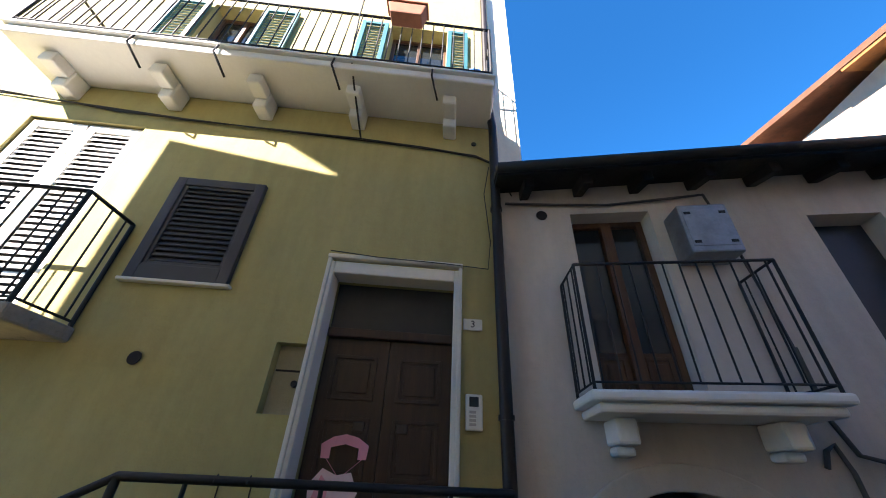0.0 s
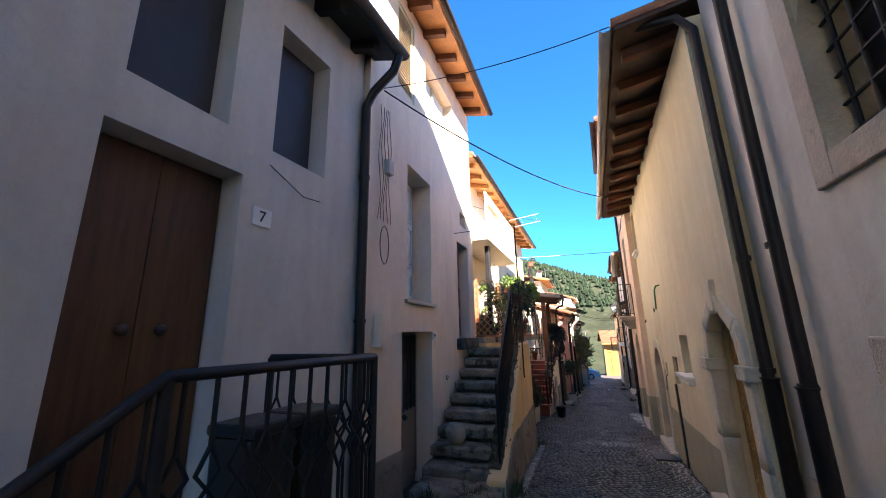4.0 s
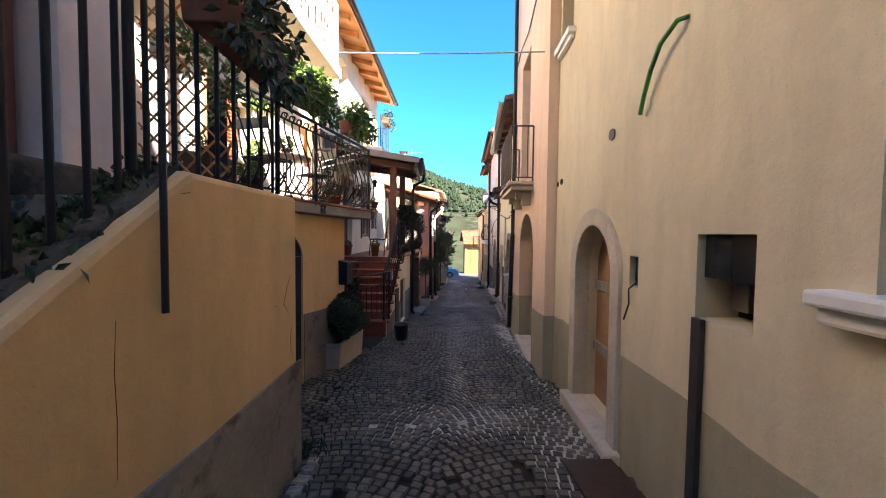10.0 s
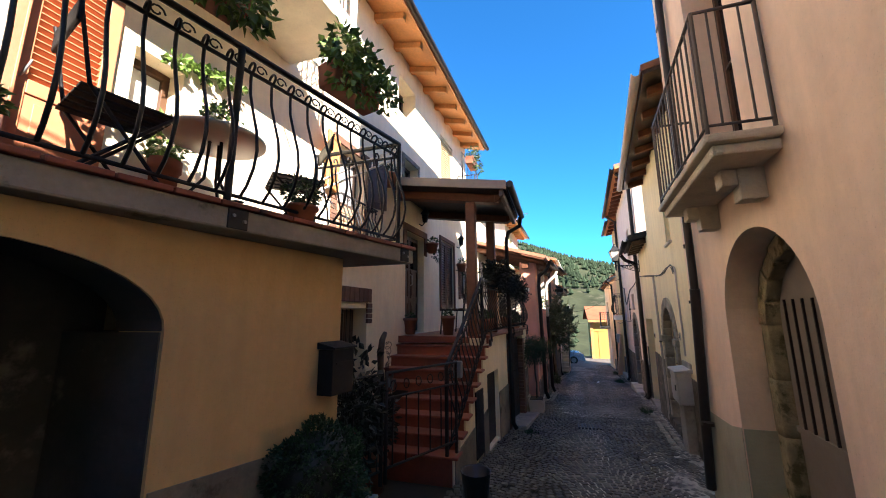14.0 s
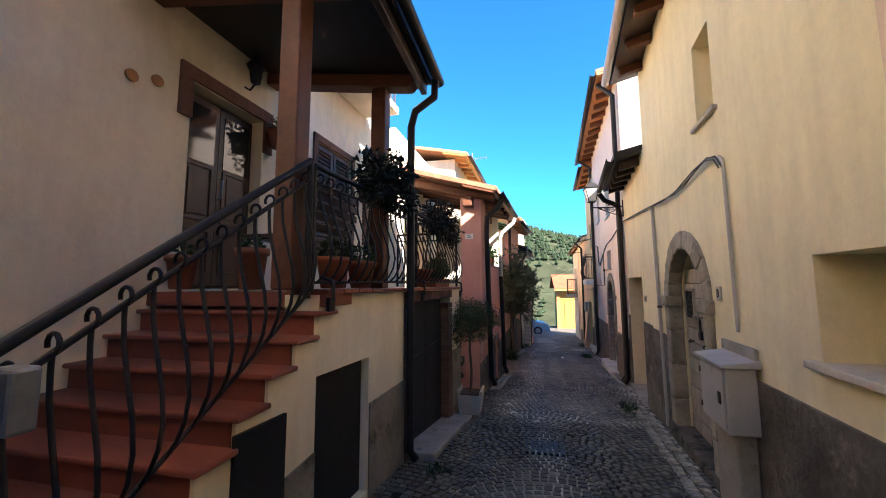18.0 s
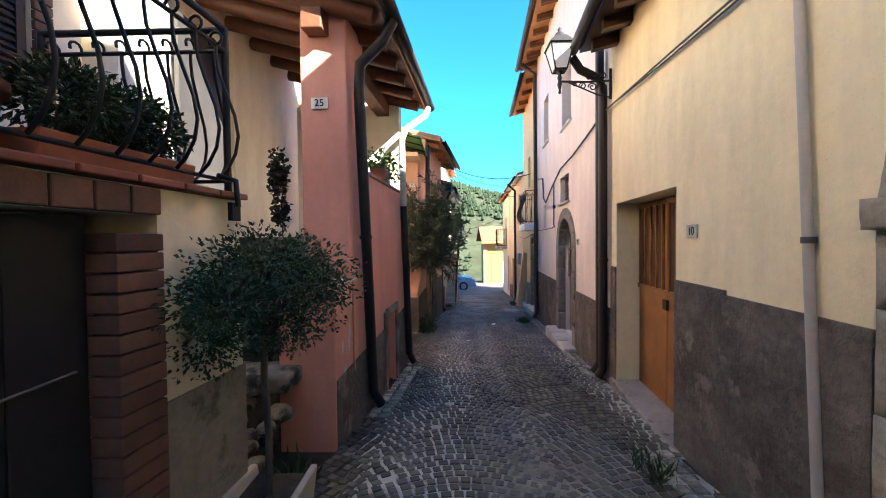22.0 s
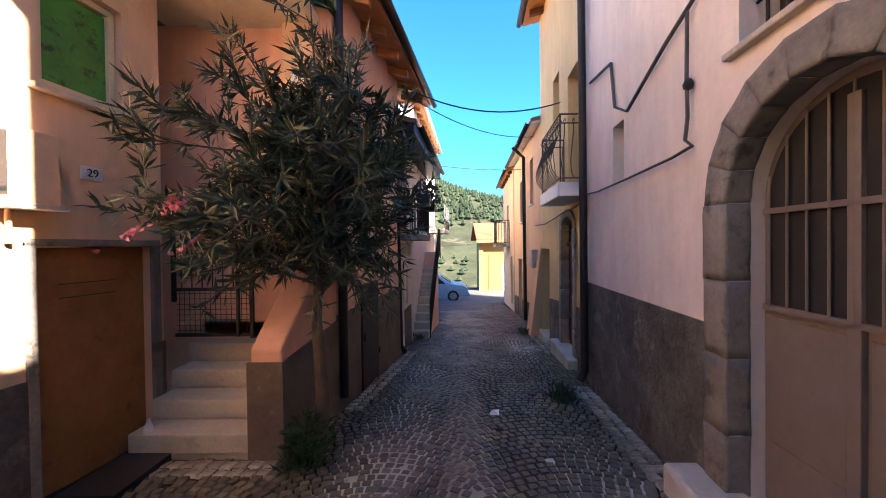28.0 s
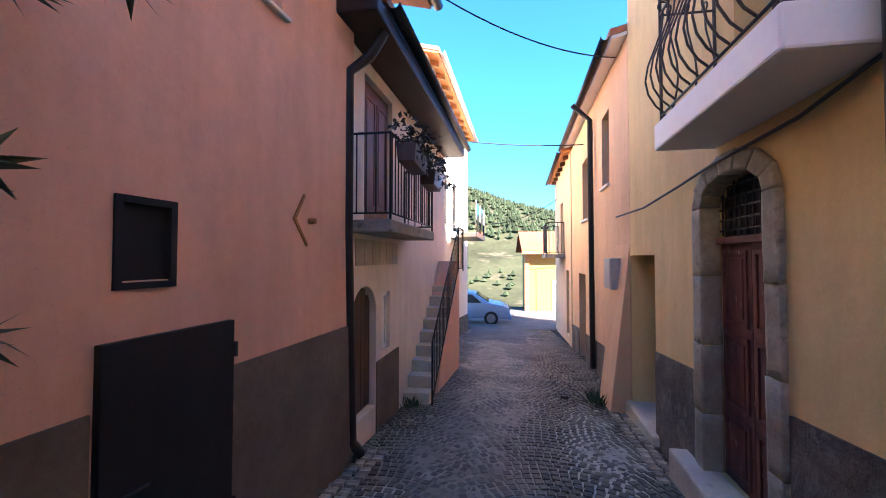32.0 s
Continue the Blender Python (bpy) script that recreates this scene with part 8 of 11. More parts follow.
part("hole_grille", Mesh().bars(W_R3, 20.26, 20.50, 0.765, 1.055, 5, 5, 0.004, -0.132), M["iron"], dh)
bo2 = part("bolt", Mesh().tube([W_R3(19.88, -0.115, 0.80), W_R3(20.24, -0.115, 0.78)], 0.012, 8), M["ironbrown"], r3, "iron door bolt with a padlock")
part("padlock", Mesh().box(W_R3, 19.97, 20.04, -0.125, -0.095, 0.56, 0.65), M["iron"], bo2, bevel=0.008)
part("shackle", Mesh().tube([W_R3(19.985, -0.11, 0.65), W_R3(19.985, -0.11, 0.75), W_R3(20.005, -0.11, 0.78), W_R3(20.025, -0.11, 0.75), W_R3(20.025, -0.11, 0.65)], 0.006, 6), M["iron"], bo2)
for y in (20.38, 19.93):
    part("pull_handle", Mesh().tube([W_R3(y - 0.05, -0.14, 0.51), W_R3(y - 0.03, -0.105, 0.49), W_R3(y + 0.03, -0.105, 0.49), W_R3(y + 0.05, -0.14, 0.51)], 0.008, 6), M["iron"], r3, "small iron pull handle")
part("door_step", Mesh().box(W_R3, 19.2, 20.85, -0.2, 0.06, g(20) - 0.25, g(20) + 0.12), M["stone_dark"], r3, bevel=0.02)
number_plate(r3, W_R3, 19.10, 1.06, "8", 0.10, 0.12, "stone")
part("niche_back", Mesh().box(W_R3, 18.93, 19.32, -0.32, -0.30, 2.58, 3.34), M["butter"], r3)
sill(r3, W_R3, 18.86, 19.40, 2.58, 0.04, 0.04, 0.25, "stone")
part("niche_back", Mesh().box(W_R3, 17.40, 17.88, -0.34, -0.32, 0.75, 1.28), M["butter"], r3)
sill(r3, W_R3, 17.34, 17.96, 0.75, 0.05, 0.04, 0.3, "stone")
plinth(r3, W_R3, 17.06, 21.70, 0.50, M["dado_grey"], [(19.24, 20.81, -3, 1.5)], 0.018)
roof(r3, W_R3, 17.2, 21.70, 4.45, 4.38, 0.42, 5.0, 0.25, M["tile_roof"], M["wood_dark"], M["wood_beam"], 7, True, "pipe_white", 0.08)
# conduit and cables
part("cable_pipe", Mesh().tube([W_R3(18.77, 0.02, 0.79), W_R3(18.78, 0.02, 1.4), W_R3(18.79, 0.02, 2.04), W_R3(18.80, 0.02, 2.10), W_R3(18.86, 0.02, 2.14)], 0.013, 8), M["pipe_white"], r3, "pale conduit running up the wall")
cb = Mesh()
for k in range(3):
    cb.tube([W_R3(y, 0.03 + 0.01 * k, z + 0.015 * math.sin(y * 5 + k * 2)) for y, z in ((18.79, 2.04), (18.88, 2.14), (19.07, 2.19), (19.34, 2.18), (19.7, 2.14), (20.07, 2.13), (20.6, 2.17), (21.18, 2.22), (22.43, 2.33), (24.05, 2.47))], 0.007, 6)
part("wall_cable", cb, M["cable"], r3, "twisted bundle of cables along the front")
part("downpipe", Mesh().tube([W_R3(21.16, 0.03, 2.2), W_R3(21.0, 0.03, g(21) + 0.05)], 0.022, 10), M["pipe_white"], r3, "pale round downpipe")
part("pipe_clamp", Mesh().tube([W_R3(21.08, 0.03, 0.83), W_R3(21.08, 0.03, 0.86)], 0.030, 10), M["cable"], r3)
# utility cabinet
uc = thing("utility_cabinet", W_R3(18.72, 0.2, g(18.7)), "grey weathered utility cabinet on a concrete foot", "cabinet")
part("body", Mesh().box(W_R3, 18.53, 19.02, 0.02, 0.21, 0.14, 0.575), M["box_grey"], uc, bevel=0.012)
part("lid", Mesh().prism(lambda a, d, c: W_R3(d, a, c), [(0.0, 0.577), (0.245, 0.577), (0.245, 0.60), (0.0, 0.635)], 18.50, 19.05), M["box_grey"], uc, bevel=0.010)
part("cabinet_door", Mesh().box(W_R3, 18.56, 18.99, 0.211, 0.219, 0.17, 0.55), M["box_grey"], uc, bevel=0.003)
part("lock", Mesh().box(W_R3, 18.60, 18.64, 0.219, 0.229, 0.32, 0.40), M["iron"], uc, bevel=0.003)
for z in (0.22, 0.48):
    part("hinge", Mesh().tube([W_R3(18.985, 0.222, z - 0.02), W_R3(18.985, 0.222, z + 0.02)], 0.006, 6), M["iron"], uc)
part("foot", Mesh().box(W_R3, 18.60, 18.98, 0.02, 0.15, g(18.7) - 0.2, 0.138), M["concrete"], uc, bevel=0.015)
part("wall_box", Mesh().box(W_R3, 18.53, 19.08, 0.0, 0.03, 0.60, 0.705), M["concrete"], r3, "rough cement strip over the cabinet", 0.008)

# lower wing with the garage, number 10
r3b = house("house", "low cream-yellow wing with a rusty double door", W_R3, 21.7005, 23.87, 3.25, [(22.33, 23.70, g(23) - 0.1, 1.27)], M["yellow"])
# Unseen block, added only to shade the orange front across the lane.
part("rear_wing", Mesh().box(flat, 5.7, 8.2, 19.6, 21.9, 3.2, 6.0), M["yellow"], r3b, "unseen plain block added behind the wing to keep sun off")
plinth(r3b, W_R3, 21.7005, 23.87, 0.53, M["dado_grey"], [(22.32, 23.71, -3, 1.5)], 0.018)
for a, b in ((22.34, 23.01), (23.02, 23.69)):
    dl = part("door", Mesh().box(W_R3, a, b, -0.30, -0.26, g(23) + 0.04, 1.26), M["rust"], r3b, "rusty brown sheet door leaf with a glazed top", 0.004)
    part("door_glazing", Mesh().box(W_R3, a + 0.05, b - 0.05, -0.262, -0.255, 0.35, 1.20), M["wood_brown"], dl)
    for i in range(5):
        y = a + 0.06 + (b - a - 0.12) * i / 4
        part("door_bar", Mesh().box(W_R3, y - 0.008, y + 0.008, -0.255, -0.235, 0.33, 1.22), M["rust"], dl)
    for z in (0.30, 1.205):
        part("door_rim", Mesh().box(W_R3, a, b, -0.262, -0.24, z, z + 0.045), M["rust"], dl)
part("latch", Mesh().box(W_R3, 22.94, 23.02, -0.24, -0.215, 0.16, 0.26), M["iron"], dl)
part("door_threshold", Mesh().box(W_R3, 22.2, 23.8, -0.3, 0.06, g(23) - 0.3, g(23) + 0.05), M["concrete"], r3b, bevel=0.02)
number_plate(r3b, W_R3, 22.08, 0.91, "10", 0.14, 0.10, "stone")
roof(r3b, W_R3, 21.85, 23.86, 3.12, 3.12, 0.40, 5.0, 0.25, M["tile_dark"], M["pipe"], M["wood_dark"], 5, True, "black", 0.05)
downpipe(r3b, [W_R3(23.95, 0.46, 3.1), W_R3(23.95, 0.36, 2.95), W_R3(23.98, 0.12, 2.85), W_R3(24.0, 0.07, 2.7), W_R3(24.0, 0.07, g(24) + 0.15), W_R3(24.0, 0.14, g(24) + 0.05)], 0.052, "pipe", [W_R3(24.0, 0.07, 0.6)])
street_lamp(W_R3(23.92, 0.0, 2.80), -1)

# ---- mauve house, number 12 ----
AE = (25.80, 26.86, g(26) + 0.10, 1.26, 0.53)
r4 = house("house", "pale mauve plastered house with a dark stone arch", W_R4, 23.88, 29.59, 5.95,
           [AE, (26.08, 26.78, 1.58, 2.08), (28.36, 28.64, 1.15, 1.73), (25.9, 26.6, 3.0, 4.3), (28.0, 28.6, 3.2, 4.3)], M["mauve"])
stone_arch(r4, W_R4, AE, 0.20, M["cement"], n=9, imp=False)
de = door_leaf(r4, W_R4, AE[0], AE[1], AE[2], AE[3], -0.20, M["sheet_grey"], (), "door", "grey-brown arched metal door with a barred top", rise=AE[4])
part("door_glazing", Mesh().prism(W_R4, [(AE[0] + 0.05, 0.15)] + arc_pts(AE[0] + 0.05, AE[1] - 0.05, 0.73, 0.48) + [(AE[1] - 0.05, 0.15)], -0.198, -0.19), M["dark"], de)
for i in range(9):
    y = AE[0] + 0.07 + i * 0.115
    top = 0.73 + 0.48 * math.sqrt(max(0.0, 1 - ((y - 26.33) / 0.48) ** 2))
    part("door_bar", Mesh().tube([W_R4(y, -0.17, 0.13), W_R4(y, -0.17, top)], 0.007, 6), M["sheet_grey"], de)
for z in (0.12, 0.66):
    part("door_rail", Mesh().box(W_R4, AE[0] + 0.03, AE[1] - 0.03, -0.19, -0.165, z, z + 0.03), M["sheet_grey"], de)
part("meeting_stile", Mesh().box(W_R4, 26.30, 26.36, -0.20, -0.165, AE[2], 1.15), M["sheet_grey"], de, bevel=0.004)
for a, b in ((25.86, 26.28), (26.38, 26.80)):
    part("door_panel", Mesh().box(W_R4, a, b, -0.2, -0.188, g(26) + 0.5, 0.08).box(W_R4, a, b, -0.2, -0.188, g(26) + 0.16, g(26) + 0.46), M["sheet_grey"], de, bevel=0.006)
for i in range(3):
    part("step_stone", Mesh().box(W_R4, 25.52 + i * 0.56, 26.06 + i * 0.56, -0.1, 0.24, g(26) - 0.25, g(26) + 0.10 + 0.01 * i), M["stone"], r4, bevel=0.03)
o = window(r4, W_R4, 26.08, 26.78, 1.58, 2.08, -0.22, M["wood_dark"], 1, 1)
part("window_grille", Mesh().bars(W_R4, 26.08, 26.78, 1.58, 2.08, 5, 3, 0.010, -0.10), M["iron"], o)
sill(r4, W_R4, 26.0, 26.86, 1.58, 0.05, 0.04, 0.2, "stone")
part("niche_back", Mesh().box(W_R4, 28.36, 28.64, -0.3, -0.28, 1.15, 1.73), M["cement"], r4)
for a, b, c, e in ((25.9, 26.6, 3.0, 4.3), (28.0, 28.6, 3.2, 4.3)):
    window(r4, W_R4, a, b, c, e, -0.28, M["wood_brown"], 2, 1)
    sill(r4, W_R4, a - 0.06, b + 0.06, c, 0.05, 0.04, 0.25)
number_plate(r4, W_R4, 25.45, 0.82, "12", 0.13, 0.10, "stone")
plinth(r4, W_R4, 23.885, 29.59, -0.01, M["dado_grey"], [(25.60, 27.06, -4, 1)], 0.02)
roof(r4, W_R4, 23.9, 29.9, 5.72, 5.72, 0.45, 5.0, 0.25, M["tile_roof"], M["wood_orange"], M["wood_beam"], 11, True)
cb = Mesh()
for k in range(2):
    cb.tube([W_R4(y, 0.03 + 0.01 * k, z) for y, z in ((24.1, 2.5), (24.6, 2.42), (25.6, 2.3), (26.6, 2.25), (27.5, 2.0), (28.2, 1.75), (28.5, 1.9), (28.6, 2.4), (29.3, 2.5))], 0.012, 6)
    cb.tube([W_R4(y, 0.04 + 0.01 * k, z) for y, z in ((27.2, 2.05), (27.21, 1.6), (27.2, 1.35), (27.23, 1.2), (27.15, 1.14), (27.4, 1.12), (28.2, 1.11), (29.0, 1.11), (29.55, 1.14))], 0.009, 6)
part("wall_cable", cb, M["cable"], r4, "dark cables looping along the front")
part("cable_knot", Mesh().lathe(W_R4(27.2, 0.04, 1.52), [(0.0, 0), (0.03, 0.02), (0.035, 0.05), (0.02, 0.08), (0.0, 0.09)], 8), M["cable_black"], r4)
downpipe(r4, [W_R4(24.14, 0.40, 5.7), W_R4(24.14, 0.08, 5.4), W_R4(24.14, 0.08, g(24.1) + 0.2), W_R4(24.14, 0.16, g(24.1) + 0.06)], 0.052)
downpipe(r4, [W_R4(29.5, 0.44, 5.68), W_R4(29.5, 0.08, 5.4), W_R4(29.5, 0.07, g(29.5) + 0.18), W_R4(29.48, 0.14, g(29.5) + 0.06)], 0.05)

# ---- gold house with the bellied balcony ----
r5 = house("house", "gold plastered house with a worn double door", W_R5, 29.61, 33.08, 5.6,
           [(32.22, 33.05, g(32.6) - 0.1, 0.39), (30.42, 31.16, g(30.8) + 0.2, 0.94, 0.20), (29.95, 30.7, 1.33, 3.2), (31.3, 31.75, 2.6, 3.6)], M["gold"])
stone_arch(r5, W_R5, (30.42, 31.16, g(30.8) + 0.2, 0.94, 0.20), 0.14, M["stone_grey"], n=7, imp=False)
for a, b in ((30.425, 30.788), (30.792, 31.155)):
    door_leaf(r5, W_R5, a, b, g(30.8) + 0.2, 0.46, -0.12, M["wood_worn"], [(0.1, 0.9, 0.03, 0.28), (0.1, 0.9, 0.32, 0.62), (0.1, 0.9, 0.66, 0.97)], "door", "worn red-brown wooden door leaf")
part("fanlight", Mesh().box(W_R5, 30.42, 31.16, -0.16, -0.15, 0.5, 0.94), M["dark"], r5)
part("fanlight_grille", Mesh().bars(W_R5, 30.42, 31.16, 0.52, 0.92, 10, 5, 0.008, -0.12), M["iron"], r5)
part("transom_bar", Mesh().box(W_R5, 30.42, 31.16, -0.15, -0.08, 0.46, 0.51), M["wood_worn"], r5, bevel=0.006)
part("door_step", Mesh().box(W_R5, 30.2, 31.5, -0.1, 0.16, g(30.8) - 0.25, g(30.8) + 0.2), M["stone"], r5, bevel=0.025)
plinth(r5, W_R5, 29.61, 33.08, None, M["dado_grey"], [(30.26, 31.32, -4, 1), (32.2, 33.07, -4, 1)], 0.016, 0.95)
part("balcony_slab", Mesh().box(W_R5, 29.62, 30.95, 0.0, 0.42, 1.14, 1.33), M["whitepaint"], r5, "plain white balcony slab", 0.015)
rails(r5, [W_R5(29.66, 0.02, 1.33), W_R5(29.66, 0.38, 1.33), W_R5(30.91, 0.38, 1.33), W_R5(30.91, 0.02, 1.33)], 0.92, 0.10, M["ironbrown"], "balcony_railing", "bellied brown iron balcony railing", r=0.007, top_r=0.012, belly=0.12, out=(-1, 0, 0), lowrail=True)
window(r5, W_R5, 29.95, 30.7, 1.34, 3.2, -0.22, M["wood_brown"], 2, 2)
window(r5, W_R5, 31.3, 31.75, 2.6, 3.6, -0.22, M["wood_brown"], 1, 1)
part("wall_cable", Mesh().tube([W_R5(y, 0.04, z) for y, z in ((29.6, 1.14), (30.1, 1.05), (30.9, 1.03), (31.5, 0.98), (32.4, 0.92), (33.6, 0.95))], 0.011, 6), M["cable"], r5)
roof(r5, W_R5, 29.7, 33.05, 5.5, 5.5, 0.4, 5.0, 0.25, M["tile_roof"], M["wood_orange"], M["wood_beam"], 4, True)
r6 = house("house", "apricot plastered low house with a buttress and a dark niche", W_R5, 33.09, 38.5, 3.35,
           [(34.15, 34.65, 1.55, 2.75), (36.0, 36.7, 1.2, 2.5), (36.4, 37.3, g(37) - 0.1, 0.0)], M["apricot"])
part("niche_back", Mesh().box(W_R5, 32.22, 33.05, -0.34, -0.30, g(32.6), 0.39), M["wood_dark"], r6, "dark recessed door")
part("niche_step", Mesh().box(W_R5, 32.1, 33.1, -0.28, 0.08, g(32.6) - 0.2, g(32.6) + 0.14), M["stone"], r6, bevel=0.02)
part("buttress", Mesh().prism(lambda a, b, c: W_R5(b, a, c), [(0.0, g(33.4) - 0.3), (0.30, g(33.4) - 0.3), (0.0, 0.55)], 33.10, 33.75), M["apricot"], r6, "sloping plaster buttress", 0.01)
plinth(r6, W_R5, 33.09, 38.5, None, M["dado_grey"], [(36.38, 37.32, -4, 1), (33.1, 33.75, -4, 1)], 0.016, 0.62)
eb = part("electric_box", Mesh().box(W_R5, 33.45, 33.85, 0.02, 0.16, -0.08, 0.36), M["box_grey"], r6, "grey electric meter box on the wall", 0.012)
part("cabinet_lid", Mesh().box(W_R5, 33.47, 33.83, 0.16, 0.168, -0.05, 0.33), M["box_grey"], eb, bevel=0.004)
for a, b, c, e in ((34.15, 34.65, 1.55, 2.75), (36.0, 36.7, 1.2, 2.5)):
    window(r6, W_R5, a, b, c, e, -0.22, M["wood_brown"], 1, 1)
    sill(r6, W_R5, a - 0.05, b + 0.05, c, 0.05, 0.04, 0.2)
door_leaf(r6, W_R5, 36.4, 37.3, g(37), 0.0, -0.2, M["wood_dark"], (), "door")
roof(r6, W_R5, 33.2, 38.6, 3.25, 3.40, 0.22, 5.0, 0.25, M["tile_roof"], M["whitepaint"], None, 0, True)
downpipe(r6, [W_R5(35.3, 0.4, 3.3), W_R5(35.3, 0.08, 3.0), W_R5(35.3, 0.07, g(35.3) + 0.1)], 0.05)
r7 = house("house", "narrow ochre house with an iron balcony near the crossing", Wall(4.05, 38.5, 4.35, 43, -1), 38.52, 43.0, 3.4, [(40.3, 41.1, 0.5, 2.2), (39.0, 39.6, -1.9, 0.0)], M["orange"])
W_R7 = Wall(4.05, 38.5, 4.35, 43, -1)
part("balcony_slab", Mesh().box(W_R7, 39.9, 41.6, 0.0, 0.6, 0.38, 0.5), M["concrete"], r7)
rails(r7, [W_R7(39.95, 0.02, 0.5), W_R7(39.95, 0.55, 0.5), W_R7(41.5, 0.55, 0.5), W_R7(41.5, 0.02, 0.5)], 1.0, 0.12, M["iron"], "balcony_railing", "black iron balcony railing", r=0.008, top_r=0.014)
window(r7, W_R7, 40.3, 41.1, 0.52, 2.2, -0.2, M["wood_brown"], 2, 1)
door_leaf(r7, W_R7, 39.0, 39.6, g(39.3), 0.0, -0.2, M["wood_dark"], (), "door")
roof(r7, W_R7, 38.6, 43.0, 3.3, 3.3, 0.25, 5.0, 0.25, M["tile_roof"], M["wood_orange"], M["wood_beam"], 6, True)

# ---- yellow building beyond the crossing ----
yb = thing("building", (5.5, 52.0, -2.9), "small yellow building with red tiled roof and white door", "building")
part("wall", Mesh().box(flat, 3.95, 7.6, 49.8, 55.0, -3.3, 0.75), M["sunny"], yb)
part("corner_pier", Mesh().box(flat, 3.68, 3.94, 49.7, 50.0, -3.3, 0.75), M["wood_orange"], yb, bevel=0.01)
part("shutter_door", Mesh().box(flat, 5.25, 6.35, 49.74, 49.795, -2.85, -0.9), M["whitepaint"], yb, "white roller door", 0.005)
part("side_opening", Mesh().box(flat, 4.35, 5.2, 49.77, 49.796, -2.8, -0.25), M["sunny"], yb)
part("roof", Mesh().add([(3.5, 49.3, 0.72), (7.9, 49.3, 0.72), (7.9, 52.6, 2.0), (3.5, 52.6, 2.0), (3.5, 55.5, 0.8), (7.9, 55.5, 0.8), (3.5, 49.3, 0.86), (7.9, 49.3, 0.86), (7.9, 52.6, 2.14), (3.5, 52.6, 2.14), (3.5, 55.5, 0.94), (7.9, 55.5, 0.94)],
     [(0, 1, 2, 3), (3, 2, 5, 4), (9, 8, 7, 6), (10, 11, 8, 9), (0, 6, 7, 1), (4, 5, 11, 10), (0, 3, 9, 6), (3, 4, 10, 9), (1, 7, 8, 2), (2, 8, 11, 5)]), M["tile_red"], yb)
part("fascia", Mesh().box(flat, 3.5, 7.9, 49.24, 49.30, 0.62, 0.80), M["wood_orange"], yb)

# ---- setts ----
def left_edge(y):
    if y < 8.7:
        return W_G.x(y) + 0.98 if y < 7.5 else -0.85
    if y < 11.92:
        return W_LW.x(y) + 0.02
    if y < 15.3:
        return W_AW.x(y) + 0.02
    if y < 21.1:
        return W_SW.x(y) + 0.02
    if y < 22.0:
        return 0.0
    if y < 25.2:
        return W_P5.x(y) + 0.03
    if y < 27.6:
        return W_O6.x(y) + 0.03
    if y < 31.3:
        return W_P7.x(y) + 0.03
    return W_P8.x(y) + 0.03 if y < 35.6 else W_L9.x(y) + 0.03


def right_edge(y):
    for w, e in ((W_R0, 7.7), (W_R1, 13.75), (W_R2, 17.05), (W_R3, 24.07), (W_R4, 29.6), (W_R5, 38.5)):
        if y < e:
            return w.x(y) - 0.03
    return 4.0


road = thing("road", (0.8, 20, g(20)), "sloping street paved with dark worn setts in arcs", "road", kind="structure")


def sett_faces(v, f, x, y, a, b, ang, h):
    n = len(v)
    c, s = math.cos(ang), math.sin(ang)
    jit = [(random.uniform(-0.003, 0.003), random.uniform(-0.003, 0.003)) for _ in range(4)]
    for k, (i, j) in enumerate(((-1, -1), (1, -1), (1, 1), (-1, 1))):
        px_, py_ = i * a / 2 + jit[k][0], j * b / 2 + jit[k][1]
        X, Y = x + px_ * c - py_ * s, y + px_ * s + py_ * c
        v.append((X, Y, g(Y) - 0.012))
    for k, (i, j) in enumerate(((-1, -1), (1, -1), (1, 1), (-1, 1))):
        px_, py_ = i * (a / 2 - 0.008) + jit[k][0], j * (b / 2 - 0.008) + jit[k][1]
        X, Y = x + px_ * c - py_ * s, y + px_ * s + py_ * c
        v.append((X, Y, g(Y) + h + random.uniform(-0.0025, 0.0025)))
    f.extend([(n + 4, n + 5, n + 6, n + 7), (n, n + 1, n + 5, n + 4), (n + 1, n + 2, n + 6, n + 5), (n + 2, n + 3, n + 7, n + 6), (n + 3, n, n + 4, n + 7)])


random.seed(11)
sv, sf, near = [], [], []
row = 0
y = 2.6
while y < 44.5:
    step = random.uniform(0.074, 0.084)
    xl, xr = left_edge(y), right_edge(y)
    x = xl + random.uniform(0, 0.06) - 0.02
    while x < xr - 0.04:
        wd = random.uniform(0.068, 0.088)
        ph = ((x + wd / 2 - 0.35) % 1.36) / 1.36
        dy = 0.24 * math.sin(math.pi * ph)
        ang = math.atan(0.24 * math.pi / 1.36 * math.cos(math.pi * ph)) * 0.9
        Y = y + dy
        if left_edge(Y) - 0.02 < x + wd / 2 < right_edge(Y) + 0.02 and random.random() > 0.012:
            h = 0.007 + 0.004 * noise.noise((x * 1.4, Y * 1.4, 0)) + random.uniform(-0.002, 0.002)
            if 9.6 < Y < 11.0 and 0.1 < x < 1.5 and len(near) < 295:
                near.append((x + wd / 2, Y, wd * 0.925, step * 0.925, ang + random.uniform(-0.05, 0.05), h))
            else:
                sett_faces(sv, sf, x + wd / 2, Y, wd * 0.925, step * 0.925, ang + random.uniform(-0.05, 0.05), h)
        x += wd
    y += step
    row += 1
me = bpy.data.meshes.new("sett_field")
me.from_pydata(sv, [], sf)
me.materials.append(M["sett"])
fld = new("sett_field", me)
under(fld, road)
tagged(fld, kind="stuff")
shared = []
